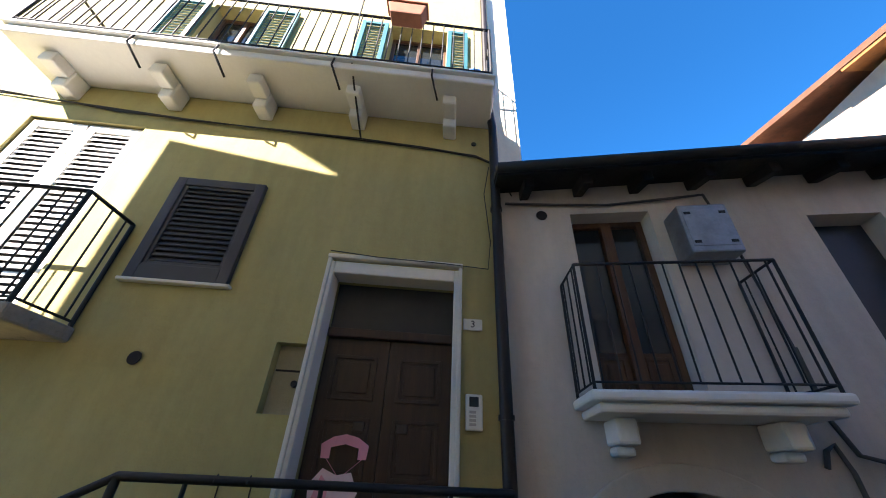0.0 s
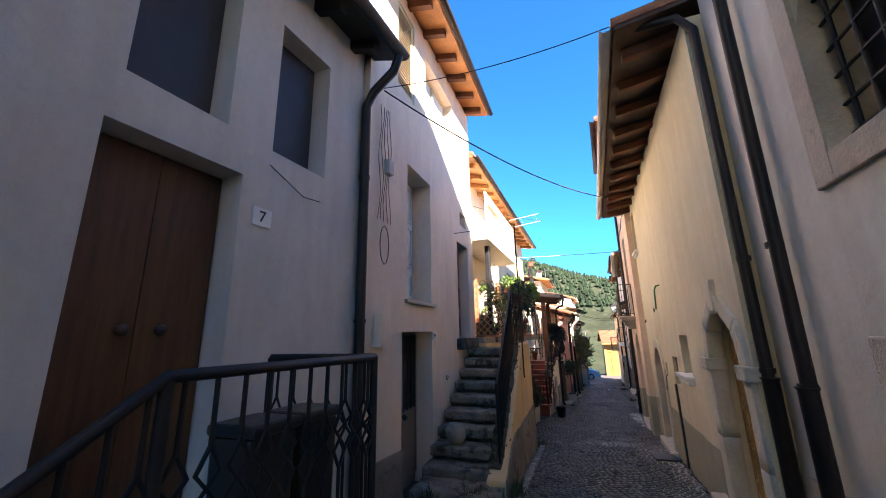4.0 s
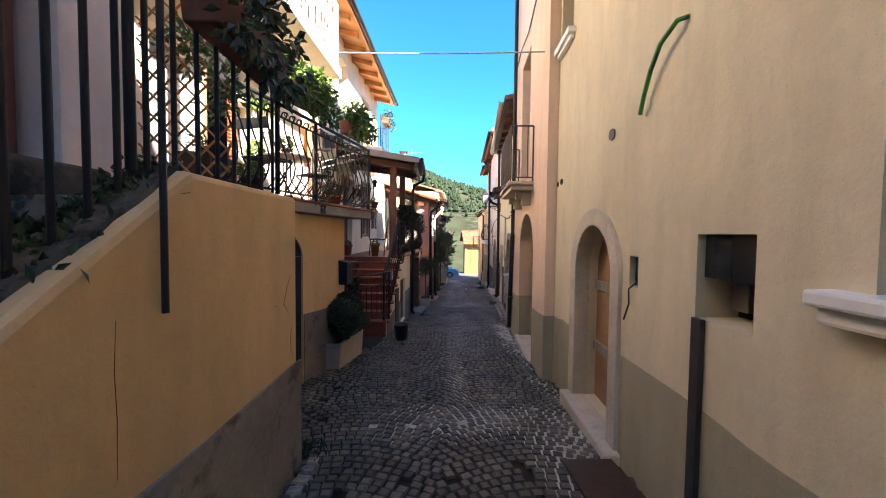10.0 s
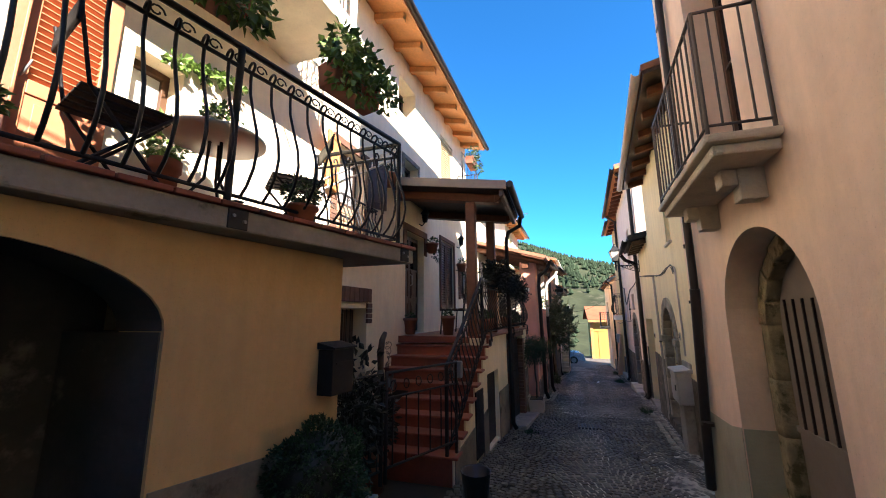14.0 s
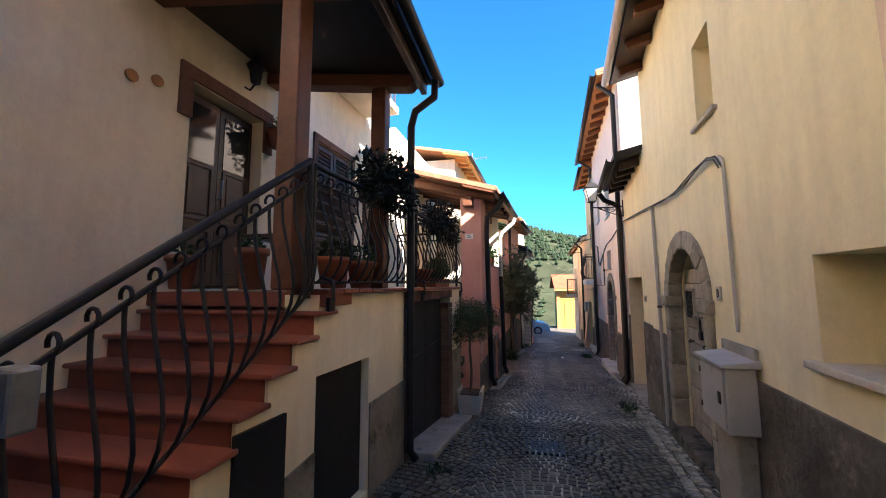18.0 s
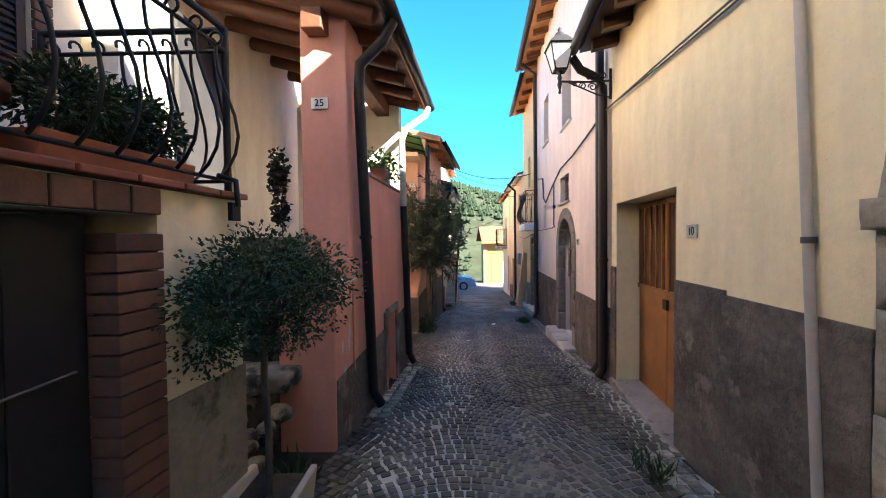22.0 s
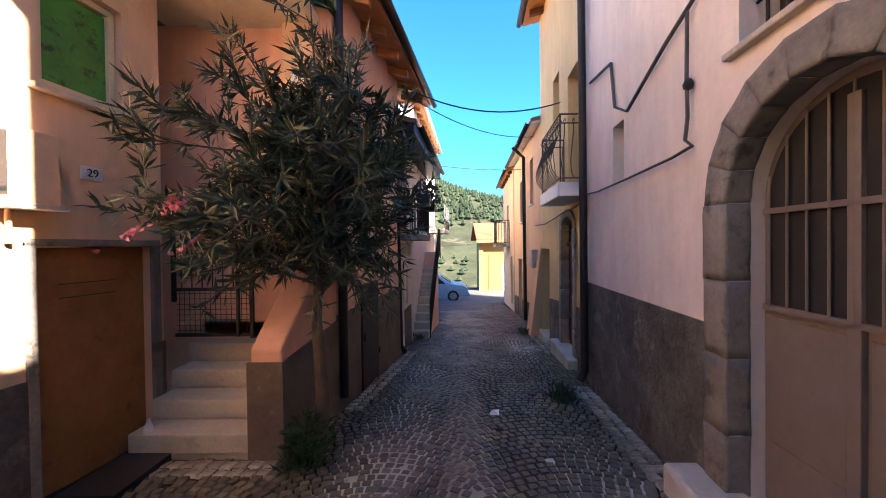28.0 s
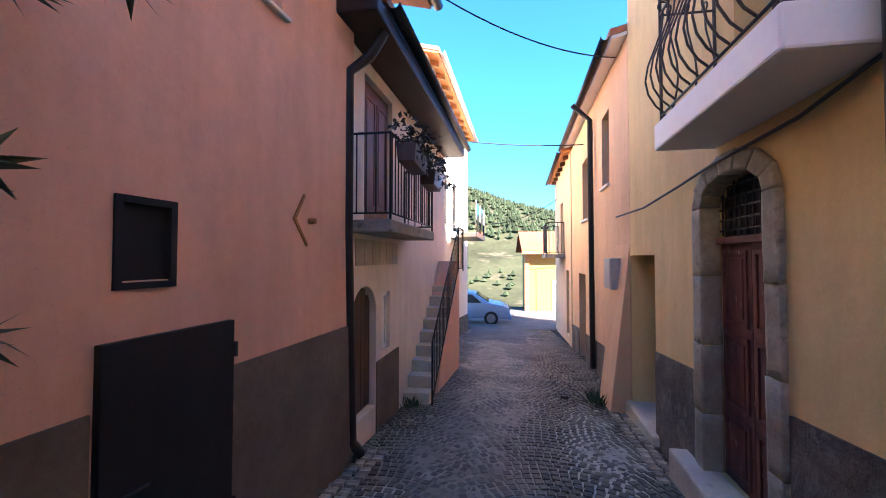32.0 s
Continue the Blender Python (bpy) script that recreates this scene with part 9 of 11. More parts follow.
for k in range(6):
    v, f = [], []
    random.seed(70 + k)
    n0 = 10.0
    sett_faces(v, f, 0.0, n0, 0.076, 0.076, 0.0, 0.009)
    v = [(a, b - n0, c - g(n0)) for a, b, c in v]
    m_ = bpy.data.meshes.new("sett")
    m_.from_pydata(v, [], f)
    m_.materials.append(M["sett"])
    shared.append(m_)
for i, (x, Y, a, b, ang, h) in enumerate(near):
    o = new("sett", shared[i % 6])
    o.location, o.rotation_euler, o.scale = (x, Y, g(Y) + h - 0.009), (math.atan(-0.077), 0, ang), (a / 0.076, b / 0.076, 1)
    under(o, road)

# pale edging setts
pale = []
for k in range(4):
    v, f = [], []
    random.seed(90 + k)
    sett_faces(v, f, 0.0, 10.0, 0.10, 0.10, 0.0, 0.016)
    m_ = bpy.data.meshes.new("edging_sett")
    m_.from_pydata([(a, b - 10.0, c - g(10.0)) for a, b, c in v], [], f)
    m_.materials.append(M["sett_pale"])
    pale.append(m_)


def edging(y0, y1, fx, rows=1):
    y, i = y0, 0
    while y < y1:
        for r in range(rows):
            o = new("edging_sett", pale[(i + r) % 4])
            x = fx(y) + r * 0.11 * (1 if fx(y) < 1.5 else -1) + random.uniform(-0.008, 0.008)
            o.location, o.rotation_euler = (x, y, g(y) + random.uniform(0.0, 0.006)), (math.atan(-0.077), 0, random.uniform(-0.12, 0.12))
            s_ = random.uniform(0.82, 1.08)
            o.scale = (s_ * random.uniform(0.8, 1.1), s_, 1)
            under(o, road)
        y += 0.112
        i += 1


random.seed(3)
edging(8.9, 12.0, lambda y: W_LW.x(y) + 0.10)
edging(28.7, 31.6, lambda y: W_P7.x(y) + 0.10, 2)
edging(22.9, 24.6, lambda y: W_P5.x(y) + 0.09, 2)
edging(24.2, 29.4, lambda y: W_R4.x(y) - 0.10, 2)
edging(18.8, 22.2, lambda y: W_R3.x(y) - 0.16, 2)
for i in range(11):
    for r in range(2):
        o = new("edging_sett", pale[(i + r) % 4])
        o.location, o.rotation_euler = (-0.92 + i * 0.106, 27.42 + r * 0.108 + random.uniform(-0.01, 0.01), g(27.5) + 0.002), (math.atan(-0.077), 0, random.uniform(-0.15, 0.15))
        under(o, road)
edging(31.4, 33.0, lambda y: W_R5.x(y) - 0.12, 2)


def patch(name, cx, cy, rx, ry, mat, label, seed, t=0.009, n=40, turn=0.0):
    """A flat ragged patch of filler lying on the setts."""
    mb = Mesh()
    top, low = [], []
    for k in range(n):
        a = 2 * math.pi * k / n
        r = 1 + 0.35 * noise.noise((math.cos(a) * 1.7 + seed, math.sin(a) * 1.7, seed * 0.37)) + 0.12 * noise.noise((math.cos(a) * 6, math.sin(a) * 6, seed))
        ux, uy = rx * r * math.cos(a), ry * r * math.sin(a)
        x, y = cx + ux * math.cos(turn) - uy * math.sin(turn), cy + ux * math.sin(turn) + uy * math.cos(turn)
        x = max(left_edge(y) + 0.01, min(right_edge(y) - 0.01, x))
        top.append((cx + (x - cx) * 0.93, cy + (y - cy) * 0.93, g(cy + (y - cy) * 0.93) + t))
        low.append((x, y, g(y) - 0.005))
    mb.add(top + low, [tuple(range(n))] + [(k, n + k, n + (k + 1) % n, (k + 1) % n) for k in range(n)])
    return part(name, mb, M[mat], road, label)


M["filler"] = surface("pale_cement_smear", (0.44, 0.40, 0.32), 0.95, 0.25, 3.0, 30, 0.7, 50, stain=(0.14, 0.13, 0.12), stain_at=0.52, dist=0.010)
def joint_sheet(name, zones, mat, label, seed):
    """A sheet of filler that rises between, and here and there over, the setts inside ragged zones."""
    nx, st = 0, 0.045
    v, f, at = [], [], {}
    for cx, cy, rx, ry, lev in zones:
        for i in range(int((cx - rx * 1.6) / st), int((cx + rx * 1.6) / st) + 1):
            for j in range(int((cy - ry * 1.6) / st), int((cy + ry * 1.6) / st) + 1):
                x, y = i * st, j * st
                d = math.hypot((x - cx) / rx, (y - cy) / ry)
                d += 0.45 * noise.noise((x * 2.3 + seed, y * 2.3, 0.3)) + 0.3 * noise.noise((x * 7, y * 7, seed))
                z = lev + 0.0022 * noise.noise((x * 9, y * 9, seed + 3.0)) - 0.014 * max(0.0, d - 0.75)
                at[i, j] = max(at.get((i, j), -1.0), z)
    idx = {}
    for (i, j), z in at.items():
        x, y = i * st, j * st
        if z > -0.02 and left_edge(y) < x < right_edge(y):
            idx[i, j] = len(v)
            v.append((x, y, g(y) + z))
    for i, j in idx:
        q = [(i, j), (i + 1, j), (i + 1, j + 1), (i, j + 1)]
        if all(k in idx for k in q):
            f.append(tuple(idx[k] for k in q))
    mb = Mesh()
    mb.add(v, f, True)
    return part(name, mb, M[mat], road, label)


M["dust"] = surface("grey_road_dust", (0.24, 0.215, 0.165), 0.95, 0.3, 3.0, 30, 0.7, 60, stain=(0.32, 0.285, 0.22), stain_at=0.56, dist=0.006)
joint_sheet("joint_mortar", [(0.75, 22.3, 0.35, 1.0, 0.0015), (1.0, 21.4, 0.5, 0.35, 0.0015), (1.7, 21.25, 0.95, 0.28, 0.002), (0.95, 24.8, 0.24, 1.5, 0.0015),
                             (1.05, 26.6, 0.24, 1.3, 0.0015), (1.15, 28.3, 0.22, 1.1, 0.001), (1.25, 30.2, 0.28, 0.8, 0.002), (0.65, 12.65, 0.6, 0.26, 0.003),
                             (0.60, 14.4, 0.10, 1.3, 0.0), (0.75, 16.5, 0.14, 1.2, 0.0), (1.0, 19.0, 0.14, 1.0, 0.001), (2.55, 26.6, 0.25, 0.9, 0.0)],
            "filler", "pale mortar filling the joints between setts", 5.0)
joint_sheet("cement_smear", [(1.80, 15.9, 0.17, 1.9, 0.007), (1.42, 12.0, 0.22, 0.6, 0.005), (1.55, 10.6, 0.15, 1.2, 0.005), (2.90, 23.0, 0.22, 1.4, 0.007),
                             (2.50, 20.9, 0.15, 1.1, 0.005), (2.75, 25.2, 0.22, 0.4, 0.003), (3.0, 32.0, 0.30, 0.8, 0.004), (2.2, 18.3, 0.14, 0.9, 0.005), (1.25, 9.2, 0.20, 0.6, 0.005)],
            "filler", "pale cement smears along the walls", 8.0)
joint_sheet("dust_film", [(1.65, 22.1, 0.55, 0.75, 0.004), (1.7, 28.2, 0.18, 2.6, 0.004), (1.6, 25.6, 0.14, 1.4, 0.003), (1.6, 31.6, 0.55, 1.2, 0.005),
                          (1.9, 33.3, 0.5, 1.6, 0.006), (1.9, 36.5, 0.6, 2.2, 0.007), (2.1, 39.5, 0.9, 2.0, 0.007), (1.3, 29.5, 0.3, 0.6, 0.003), (0.8, 18.8, 0.4, 0.5, 0.003), (0.9, 17.4, 0.5, 0.4, 0.003)],
            "dust", "grey trodden dust in the wheel tracks", 2.0)
patch("asphalt_patch", 2.2, 40.9, 1.1, 2.2, "asphalt", "grey asphalt before the crossing", 17)
solid("road_crossing", Mesh().add([(-30, 42.3, g(42.3) + 0.012), (30, 42.3, g(42.3) + 0.012), (30, 47.0, g(47) + 0.012), (-30, 47.0, g(47) + 0.012), (-30, 50.5, g(50) + 0.012), (30, 50.5, g(50) + 0.012)], [(0, 1, 2, 3), (3, 2, 5, 4)]), M["asphalt"], "grey asphalt cross street at the bottom of the lane", "road", "structure")
# covers
gr_ = thing("manhole_cover", (1.42, 11.68, g(11.7)), "rusty square manhole cover set in the street", "manhole cover")
part("plate", Mesh().add([(1.24, 11.45, g(11.45) + 0.03), (1.60, 11.45, g(11.45) + 0.03), (1.60, 11.90, g(11.9) + 0.03), (1.24, 11.90, g(11.9) + 0.03), (1.24, 11.45, g(11.45) - 0.02), (1.60, 11.45, g(11.45) - 0.02), (1.60, 11.90, g(11.9) - 0.02), (1.24, 11.90, g(11.9) - 0.02)], [(0, 1, 2, 3), (0, 4, 5, 1), (1, 5, 6, 2), (2, 6, 7, 3), (3, 7, 4, 0)]), M["wood_dark"], gr_)
dr_ = thing("street_drain", (0.98, 19.9, g(19.9)), "iron street drain grating", "drain")
for i in range(7):
    x = 0.80 + i * 0.06
    part("drain_bar", Mesh().add([(x, 19.72, g(19.72) + 0.028), (x + 0.032, 19.72, g(19.72) + 0.028), (x + 0.032, 20.1, g(20.1) + 0.028), (x, 20.1, g(20.1) + 0.028), (x, 19.72, g(19.72)), (x + 0.032, 19.72, g(19.72)), (x + 0.032, 20.1, g(20.1)), (x, 20.1, g(20.1))], [(0, 1, 2, 3), (0, 4, 5, 1), (1, 5, 6, 2), (2, 6, 7, 3), (3, 7, 4, 0)]), M["iron"], dr_)
pp = thing("scrap_of_paper", (2.0, 28.5, g(28.5) + 0.02), "crumpled white scrap of paper on the setts", "litter")
part("sheet", Mesh().add([(1.96, 28.46, g(28.5) + 0.025), (2.05, 28.44, g(28.5) + 0.03), (2.07, 28.53, g(28.5) + 0.05), (1.98, 28.55, g(28.5) + 0.025), (2.01, 28.5, g(28.5) + 0.06)], [(0, 1, 4), (1, 2, 4), (2, 3, 4), (3, 0, 4), (0, 3, 2, 1)]), M["plastic_white"], pp)


# ---- plants ----
def leaf(mb, p, d, l, w, fold=0.25):
    """One leaf: two folded halves with a pointed tip."""
    d = d.normalized()
    s = d.cross(Vector((random.uniform(-1, 1), random.uniform(-1, 1), random.uniform(-0.3, 1))))
    s = s.normalized() if s.length > 1e-4 else d.orthogonal().normalized()
    n = s.cross(d)
    b, t, m = p, p + d * l, p + d * l * 0.45
    mb.add([b, m + s * w / 2 + n * w * fold, t, m - s * w / 2 + n * w * fold, m - n * 0.0], [(0, 4, 1), (1, 4, 2), (0, 3, 4), (3, 2, 4)])


def clump(parent, name, centres, n, l, w, mat, seed, label="", shell=0.45, droop=0.1):
    """A crown of single leaves spread through uneven ellipsoids (x, y, z, rx, ry, rz)."""
    random.seed(seed)
    mb = Mesh()
    tot = sum(c[3] * c[4] * c[5] for c in centres)
    for cx, cy, cz, rx, ry, rz in centres:
        for _ in range(int(n * rx * ry * rz / tot) + 1):
            v = Vector((random.gauss(0, 1), random.gauss(0, 1), random.gauss(0, 1))).normalized()
            r = random.uniform(shell, 1.0) * (0.86 + 0.30 * noise.noise(v * 2.3 + Vector((seed, 0, 0))))
            p = Vector((cx + v.x * rx * r, cy + v.y * ry * r, cz + v.z * rz * r))
            d = v + Vector((random.gauss(0, 0.6), random.gauss(0, 0.6), random.gauss(0, 0.5) - droop))
            leaf(mb, p, d, l * random.uniform(0.7, 1.2), w * random.uniform(0.75, 1.2))
    return part(name, mb, M[mat], parent, label)


def pot(parent, x, y, z, r, h, mat="clay", name="pot"):
    mb = Mesh().lathe((x, y, z), [(0.0, 0.0), (r * 0.68, 0.002), (r * 0.92, h * 0.82), (r * 1.06, h * 0.83), (r * 1.08, h), (r * 0.92, h), (r * 0.88, h * 0.86), (0.0, h * 0.86)], 18)
    return part(name, mb, M[mat], parent)


def potted(x, y, z, r, h, crown, n, l, w, leafmat, seed, label, mat="clay", category="potted plant"):
    t = thing("potted_plant", (x, y, z), label, category)
    pot(t, x, y, z, r, h, mat)
    part("soil", Mesh().lathe((x, y, z + h * 0.87), [(r * 0.86, 0), (0.0, 0.012)], 12), M["soil"], t)
    clump(t, "leaves", [(x + c[0], y + c[1], z + h + c[2], *c[3:]) for c in crown], n, l, w, leafmat, seed)
    return t


def flower_box(p, along, ln, leafmat, seed, label, mat="clay", n=500, spill=0.3):
    """A trough with plants hanging over it."""
    x, y, z = p
    t = thing("flower_box", p, label, "flower box")
    u = Vector(along).normalized()
    v = Vector((u.y, -u.x, 0))
    q = lambda a, b, c: tuple(Vector(p) + u * a + v * b + Vector((0, 0, c)))
    part("trough", Mesh().prism(lambda a, d, c: q(d, a, c), [(-0.08, 0), (0.08, 0), (0.10, 0.18), (-0.10, 0.18)], -ln / 2, ln / 2), M[mat], t, bevel=0.01)
    random.seed(seed)
    cs = []
    for i in range(5):
        a = (i - 2) / 4 * ln * 0.9
        cs.append((*q(a, random.uniform(-0.05, 0.12), 0.26 + random.uniform(-0.03, 0.06)), 0.16, 0.16, 0.16))
        cs.append((*q(a, 0.16, 0.10 - random.uniform(0, spill * 0.5)), 0.11, 0.11, spill * 0.55))
    clump(t, "leaves", cs, n, 0.07, 0.045, leafmat, seed, droop=0.5)
    return t


# clipped ball in a cast stone planter
tp = thing("topiary", (-1.0, 14.5, g(14.5)), "clipped round box shrub in a pale cast stone planter", "shrub")
px0, py0, pz0 = -1.02, 14.58, g(14.5)


def in_planter(a, d, c):
    return (px0 + a + 0.17 * d, py0 + d, c)


part("planter", Mesh().prism(in_planter, [(-0.13, pz0 - 0.05), (0.13, pz0 - 0.05), (0.16, pz0 + 0.36), (0.115, pz0 + 0.36), (0.105, pz0 + 0.30), (-0.105, pz0 + 0.30), (-0.115, pz0 + 0.36), (-0.16, pz0 + 0.36)], -0.40, 0.42)
     .box(in_planter, -0.115, 0.115, -0.40, -0.355, pz0 + 0.29, pz0 + 0.36).box(in_planter, -0.115, 0.115, 0.375, 0.42, pz0 + 0.29, pz0 + 0.36), M["stonepot"], tp, "pale cast stone trough", 0.012)
part("soil", Mesh().box(in_planter, -0.11, 0.11, -0.355, 0.375, pz0 + 0.25, pz0 + 0.315), M["soil"], tp)
part("stem", Mesh().tube([(-1.0, 14.48, pz0 + 0.25), (-0.98, 14.46, pz0 + 0.55)], 0.03, 8), M["bark"], tp)
# Solid dark core that closes the leaf shell from inside.
part("twig_tangle", Mesh().lathe((-0.96, 14.45, pz0 + 0.38), [(0.0, 0), (0.18, 0.05), (0.26, 0.2), (0.26, 0.36), (0.16, 0.50), (0.0, 0.55)], 14), M["leaf_dark"], tp)
clump(tp, "crown", [(-0.96, 14.45, pz0 + 0.68, 0.345, 0.35, 0.33)], 7000, 0.028, 0.017, "leaf", 5, "dense small dark leaves", 0.86, 0.0)

# small standard tree in a square pot by the garage
sp = thing("standard_tree", (0.02, 21.2, g(21.2)), "small round-headed evergreen tree in a square pale pot", "tree")
part("pot", Mesh().prism(lambda a, d, c: (0.02 + a, 21.2 + d, c), [(-0.14, g(21.2) - 0.03), (0.14, g(21.2) - 0.03), (0.19, g(21.2) + 0.34), (0.15, g(21.2) + 0.34), (0.14, g(21.2) + 0.28), (-0.14, g(21.2) + 0.28), (-0.15, g(21.2) + 0.34), (-0.19, g(21.2) + 0.34)], -0.18, 0.18), M["stonepot"], sp, bevel=0.01)
part("soil", Mesh().box(flat, -0.12, 0.16, 21.03, 21.37, g(21.2) + 0.2, g(21.2) + 0.29), M["soil"], sp)
part("trunk", Mesh().tube([(0.02, 21.2, g(21.2) + 0.25), (0.035, 21.19, g(21.2) + 0.6), (0.01, 21.2, g(21.2) + 0.9), (0.03, 21.2, g(21.2) + 1.42)], [0.022, 0.018, 0.018, 0.012], 8), M["bark"], sp)
tb = Mesh()
random.seed(8)
for i in range(16):
    a, e = random.uniform(0, 6.28), random.uniform(-0.1, 0.6)
    r = random.uniform(0.25, 0.45)
    tb.tube([(0.02, 21.2, g(21.2) + 1.10), (0.02 + r * 0.5 * math.cos(a), 21.2 + r * 0.5 * math.sin(a), g(21.2) + 1.24 + e * 0.2), (0.02 + r * math.cos(a), 21.2 + r * math.sin(a), g(21.2) + 1.30 + e * 0.4)], [0.010, 0.006, 0.003], 5)
part("branch_work", tb, M["bark"], sp)
clump(sp, "crown", [(0.02, 21.2, g(21.2) + 1.46, 0.50, 0.48, 0.22), (-0.22, 21.05, g(21.2) + 1.34, 0.26, 0.26, 0.18), (0.30, 21.15, g(21.2) + 1.34, 0.26, 0.30, 0.17), (0.0, 20.9, g(21.2) + 1.32, 0.3, 0.26, 0.18), (0.05, 21.45, g(21.2) + 1.36, 0.3, 0.26, 0.2), (-0.18, 21.0, g(21.2) + 1.12, 0.30, 0.26, 0.18), (0.10, 21.25, g(21.2) + 1.14, 0.30, 0.28, 0.16)], 9500, 0.030, 0.015, "leaf", 9, "small pointed green leaves", 0.25)

# oleander leaning out of the stair corner
ol = thing("oleander", (0.45, 27.75, g(27.75)), "tall oleander with dark narrow leaves and few pink flowers", "tree")
TR0 = Vector((0.45, 27.75, g(27.75)))
part("trunk", Mesh().tube([TR0 + Vector(v) for v in ((0, 0, -0.05), (0.02, 0.02, 0.5), (-0.03, 0.05, 1.1), (0.0, 0.1, 1.9))], [0.07, 0.055, 0.045, 0.03], 10), M["bark"], ol)
random.seed(21)
tw, lv, ends = Mesh(), Mesh(), []
for i in range(135):
    a = random.uniform(0, 2 * math.pi)
    el = random.uniform(-0.25, 1.4)
    r = random.uniform(0.5, 1.30) * (1.15 if el < 0.7 else 1.1)
    s0 = TR0 + Vector((random.uniform(-0.03, 0.03), 0.06, random.uniform(1.30, 2.35)))
    dirv = Vector((math.cos(a) * math.cos(el) * 0.85, math.sin(a) * math.cos(el) * 0.95, math.sin(el)))
    if dirv.x < -0.2:
        dirv.z = max(dirv.z, -0.05)
        s0.z = max(s0.z, TR0.z + 1.45)
    if dirv.x > 0.55:
        r *= 0.85
    m1_ = s0 + dirv * r * 0.5 + Vector((0, 0, 0.10))
    e1 = s0 + dirv * r + Vector((0, 0, random.uniform(-0.12, 0.12)))
    e1.x = min(e1.x, 1.2)
    tw.tube([s0, m1_, e1], [0.014, 0.009, 0.004], 5)
    ends.append((m1_, e1))
    for k in range(3):
        q = m1_ + (e1 - m1_) * random.uniform(0.1, 0.9)
        e2 = q + (dirv + Vector((random.gauss(0, 0.6), random.gauss(0, 0.6), random.gauss(0.1, 0.5)))).normalized() * random.uniform(0.15, 0.34)
        tw.tube([q, e2], [0.006, 0.003], 4)
        ends.append((q, e2))
for i in range(22):
    a = random.uniform(-2.7, 0.4)
    s0 = TR0 + Vector((random.uniform(-0.05, 0.05), 0.03, random.uniform(1.30, 1.80)))
    r = random.uniform(0.45, 0.95)
    m1_ = s0 + Vector((math.cos(a) * r * 0.6, math.sin(a) * r * 0.6, random.uniform(0.10, 0.28)))
    e1 = s0 + Vector((math.cos(a) * r, math.sin(a) * r, random.uniform(-0.25, 0.15)))
    e1.x = min(e1.x, 1.15)
    tw.tube([s0, m1_, e1], [0.012, 0.008, 0.004], 5)
    ends += [(m1_, e1), (s0.lerp(m1_, 0.5), m1_)]
for dx, dz in ((-1.5, 0.42), (-1.25, 0.62), (-1.7, 0.50)):
    s0 = TR0 + Vector((-0.2, -0.1, 1.7))
    e1 = TR0 + Vector((dx * 0.72, -0.30, dz + 1.5))
    tw.tube([s0, (s0 + e1) / 2 + Vector((0, 0, 0.1)), e1], [0.012, 0.008, 0.004], 5)
    ends.append(((s0 + e1) / 2, e1))
    for k in range(5):
        q = s0 + (e1 - s0) * random.uniform(0.4, 1.0)
        ends.append((q, q + Vector((random.gauss(0, 0.16), random.gauss(0, 0.12), random.gauss(0.05, 0.14)))))
for s0, e1 in ends:
    ax = (e1 - s0)
    for k in range(random.randint(19, 29)):
        p = s0 + ax * random.uniform(0.3, 1.05)
        d = ax.normalized() * random.uniform(0.2, 1.0) + Vector((random.gauss(0, 0.6), random.gauss(0, 0.6), random.gauss(0, 0.5)))
        leaf(lv, p, d, random.uniform(0.10, 0.17), random.uniform(0.016, 0.026), 0.15)
part("branch_work", tw, M["bark"], ol)
part("crown", lv, M["leaf_olive"], ol, "narrow dark green leaves in whorls")
wd_ = thing("weed_tuft", (0.42, 27.55, g(27.55)), "green weeds growing round the foot of the oleander", "weeds")
wm = Mesh()
for k in range(420):
    a, r = random.uniform(0, 6.28), random.uniform(0.0, 0.17)
    p = Vector((0.42 + r * math.cos(a), 27.58 + 1.2 * r * math.sin(a), g(27.58) + random.uniform(0.0, 0.42) * (1 - r * 2.5)))
    leaf(wm, p, Vector((math.cos(a) + random.gauss(0, 0.4), math.sin(a) + random.gauss(0, 0.4), random.uniform(0.2, 1.4))), random.uniform(0.05, 0.11), random.uniform(0.014, 0.03), 0.1)
part("leaves", wm, M["leaf"], wd_)
fl2 = Mesh()
for c in ((-0.28, 27.1, 0.80), (-0.22, 27.08, 0.77), (-0.55, 27.1, 0.60), (-0.12, 27.05, 0.52)):
    for k in range(14):
        leaf(fl2, Vector(c) + Vector((random.gauss(0, 0.03),) * 3), Vector((random.gauss(0, 1), random.gauss(0, 1), random.gauss(0.3, 1))), 0.045, 0.04)
part("blossom", fl2, M["flower"], ol, "small clusters of pink flowers")

# dark clipped shrubs and troughs on the porch
for i, (y, z, r, n, sd) in enumerate(((18.83, 2.16, 0.33, 2400, 31), (20.42, 2.06, 0.31, 2200, 32))):
    t = thing("porch_shrub", W_SW(y, -0.08, 1.115), "dark purple-leaved shrub hanging over the porch railing", "shrub", "porch shrubs")
    x_ = W_SW.x(y) - 0.05
    pot(t, x_ - 0.2, y, 1.118, 0.12, 0.24, "clay")
    part("stem", Mesh().tube([(x_ - 0.2, y, 1.3), (x_ - 0.1, y, z - 0.1)], 0.014, 6), M["bark"], t)
    clump(t, "crown", [(x_, y, z, r, r, r * 0.85), (x_ + 0.15, y + 0.05, z - 0.22, r * 0.6, r * 0.6, r * 0.6), (x_ + 0.05, y - 0.25, z - 0.15, r * 0.6, r * 0.6, r * 0.5)], n, 0.06, 0.034, "leaf_dark", sd, "dark glossy leaves", 0.2)
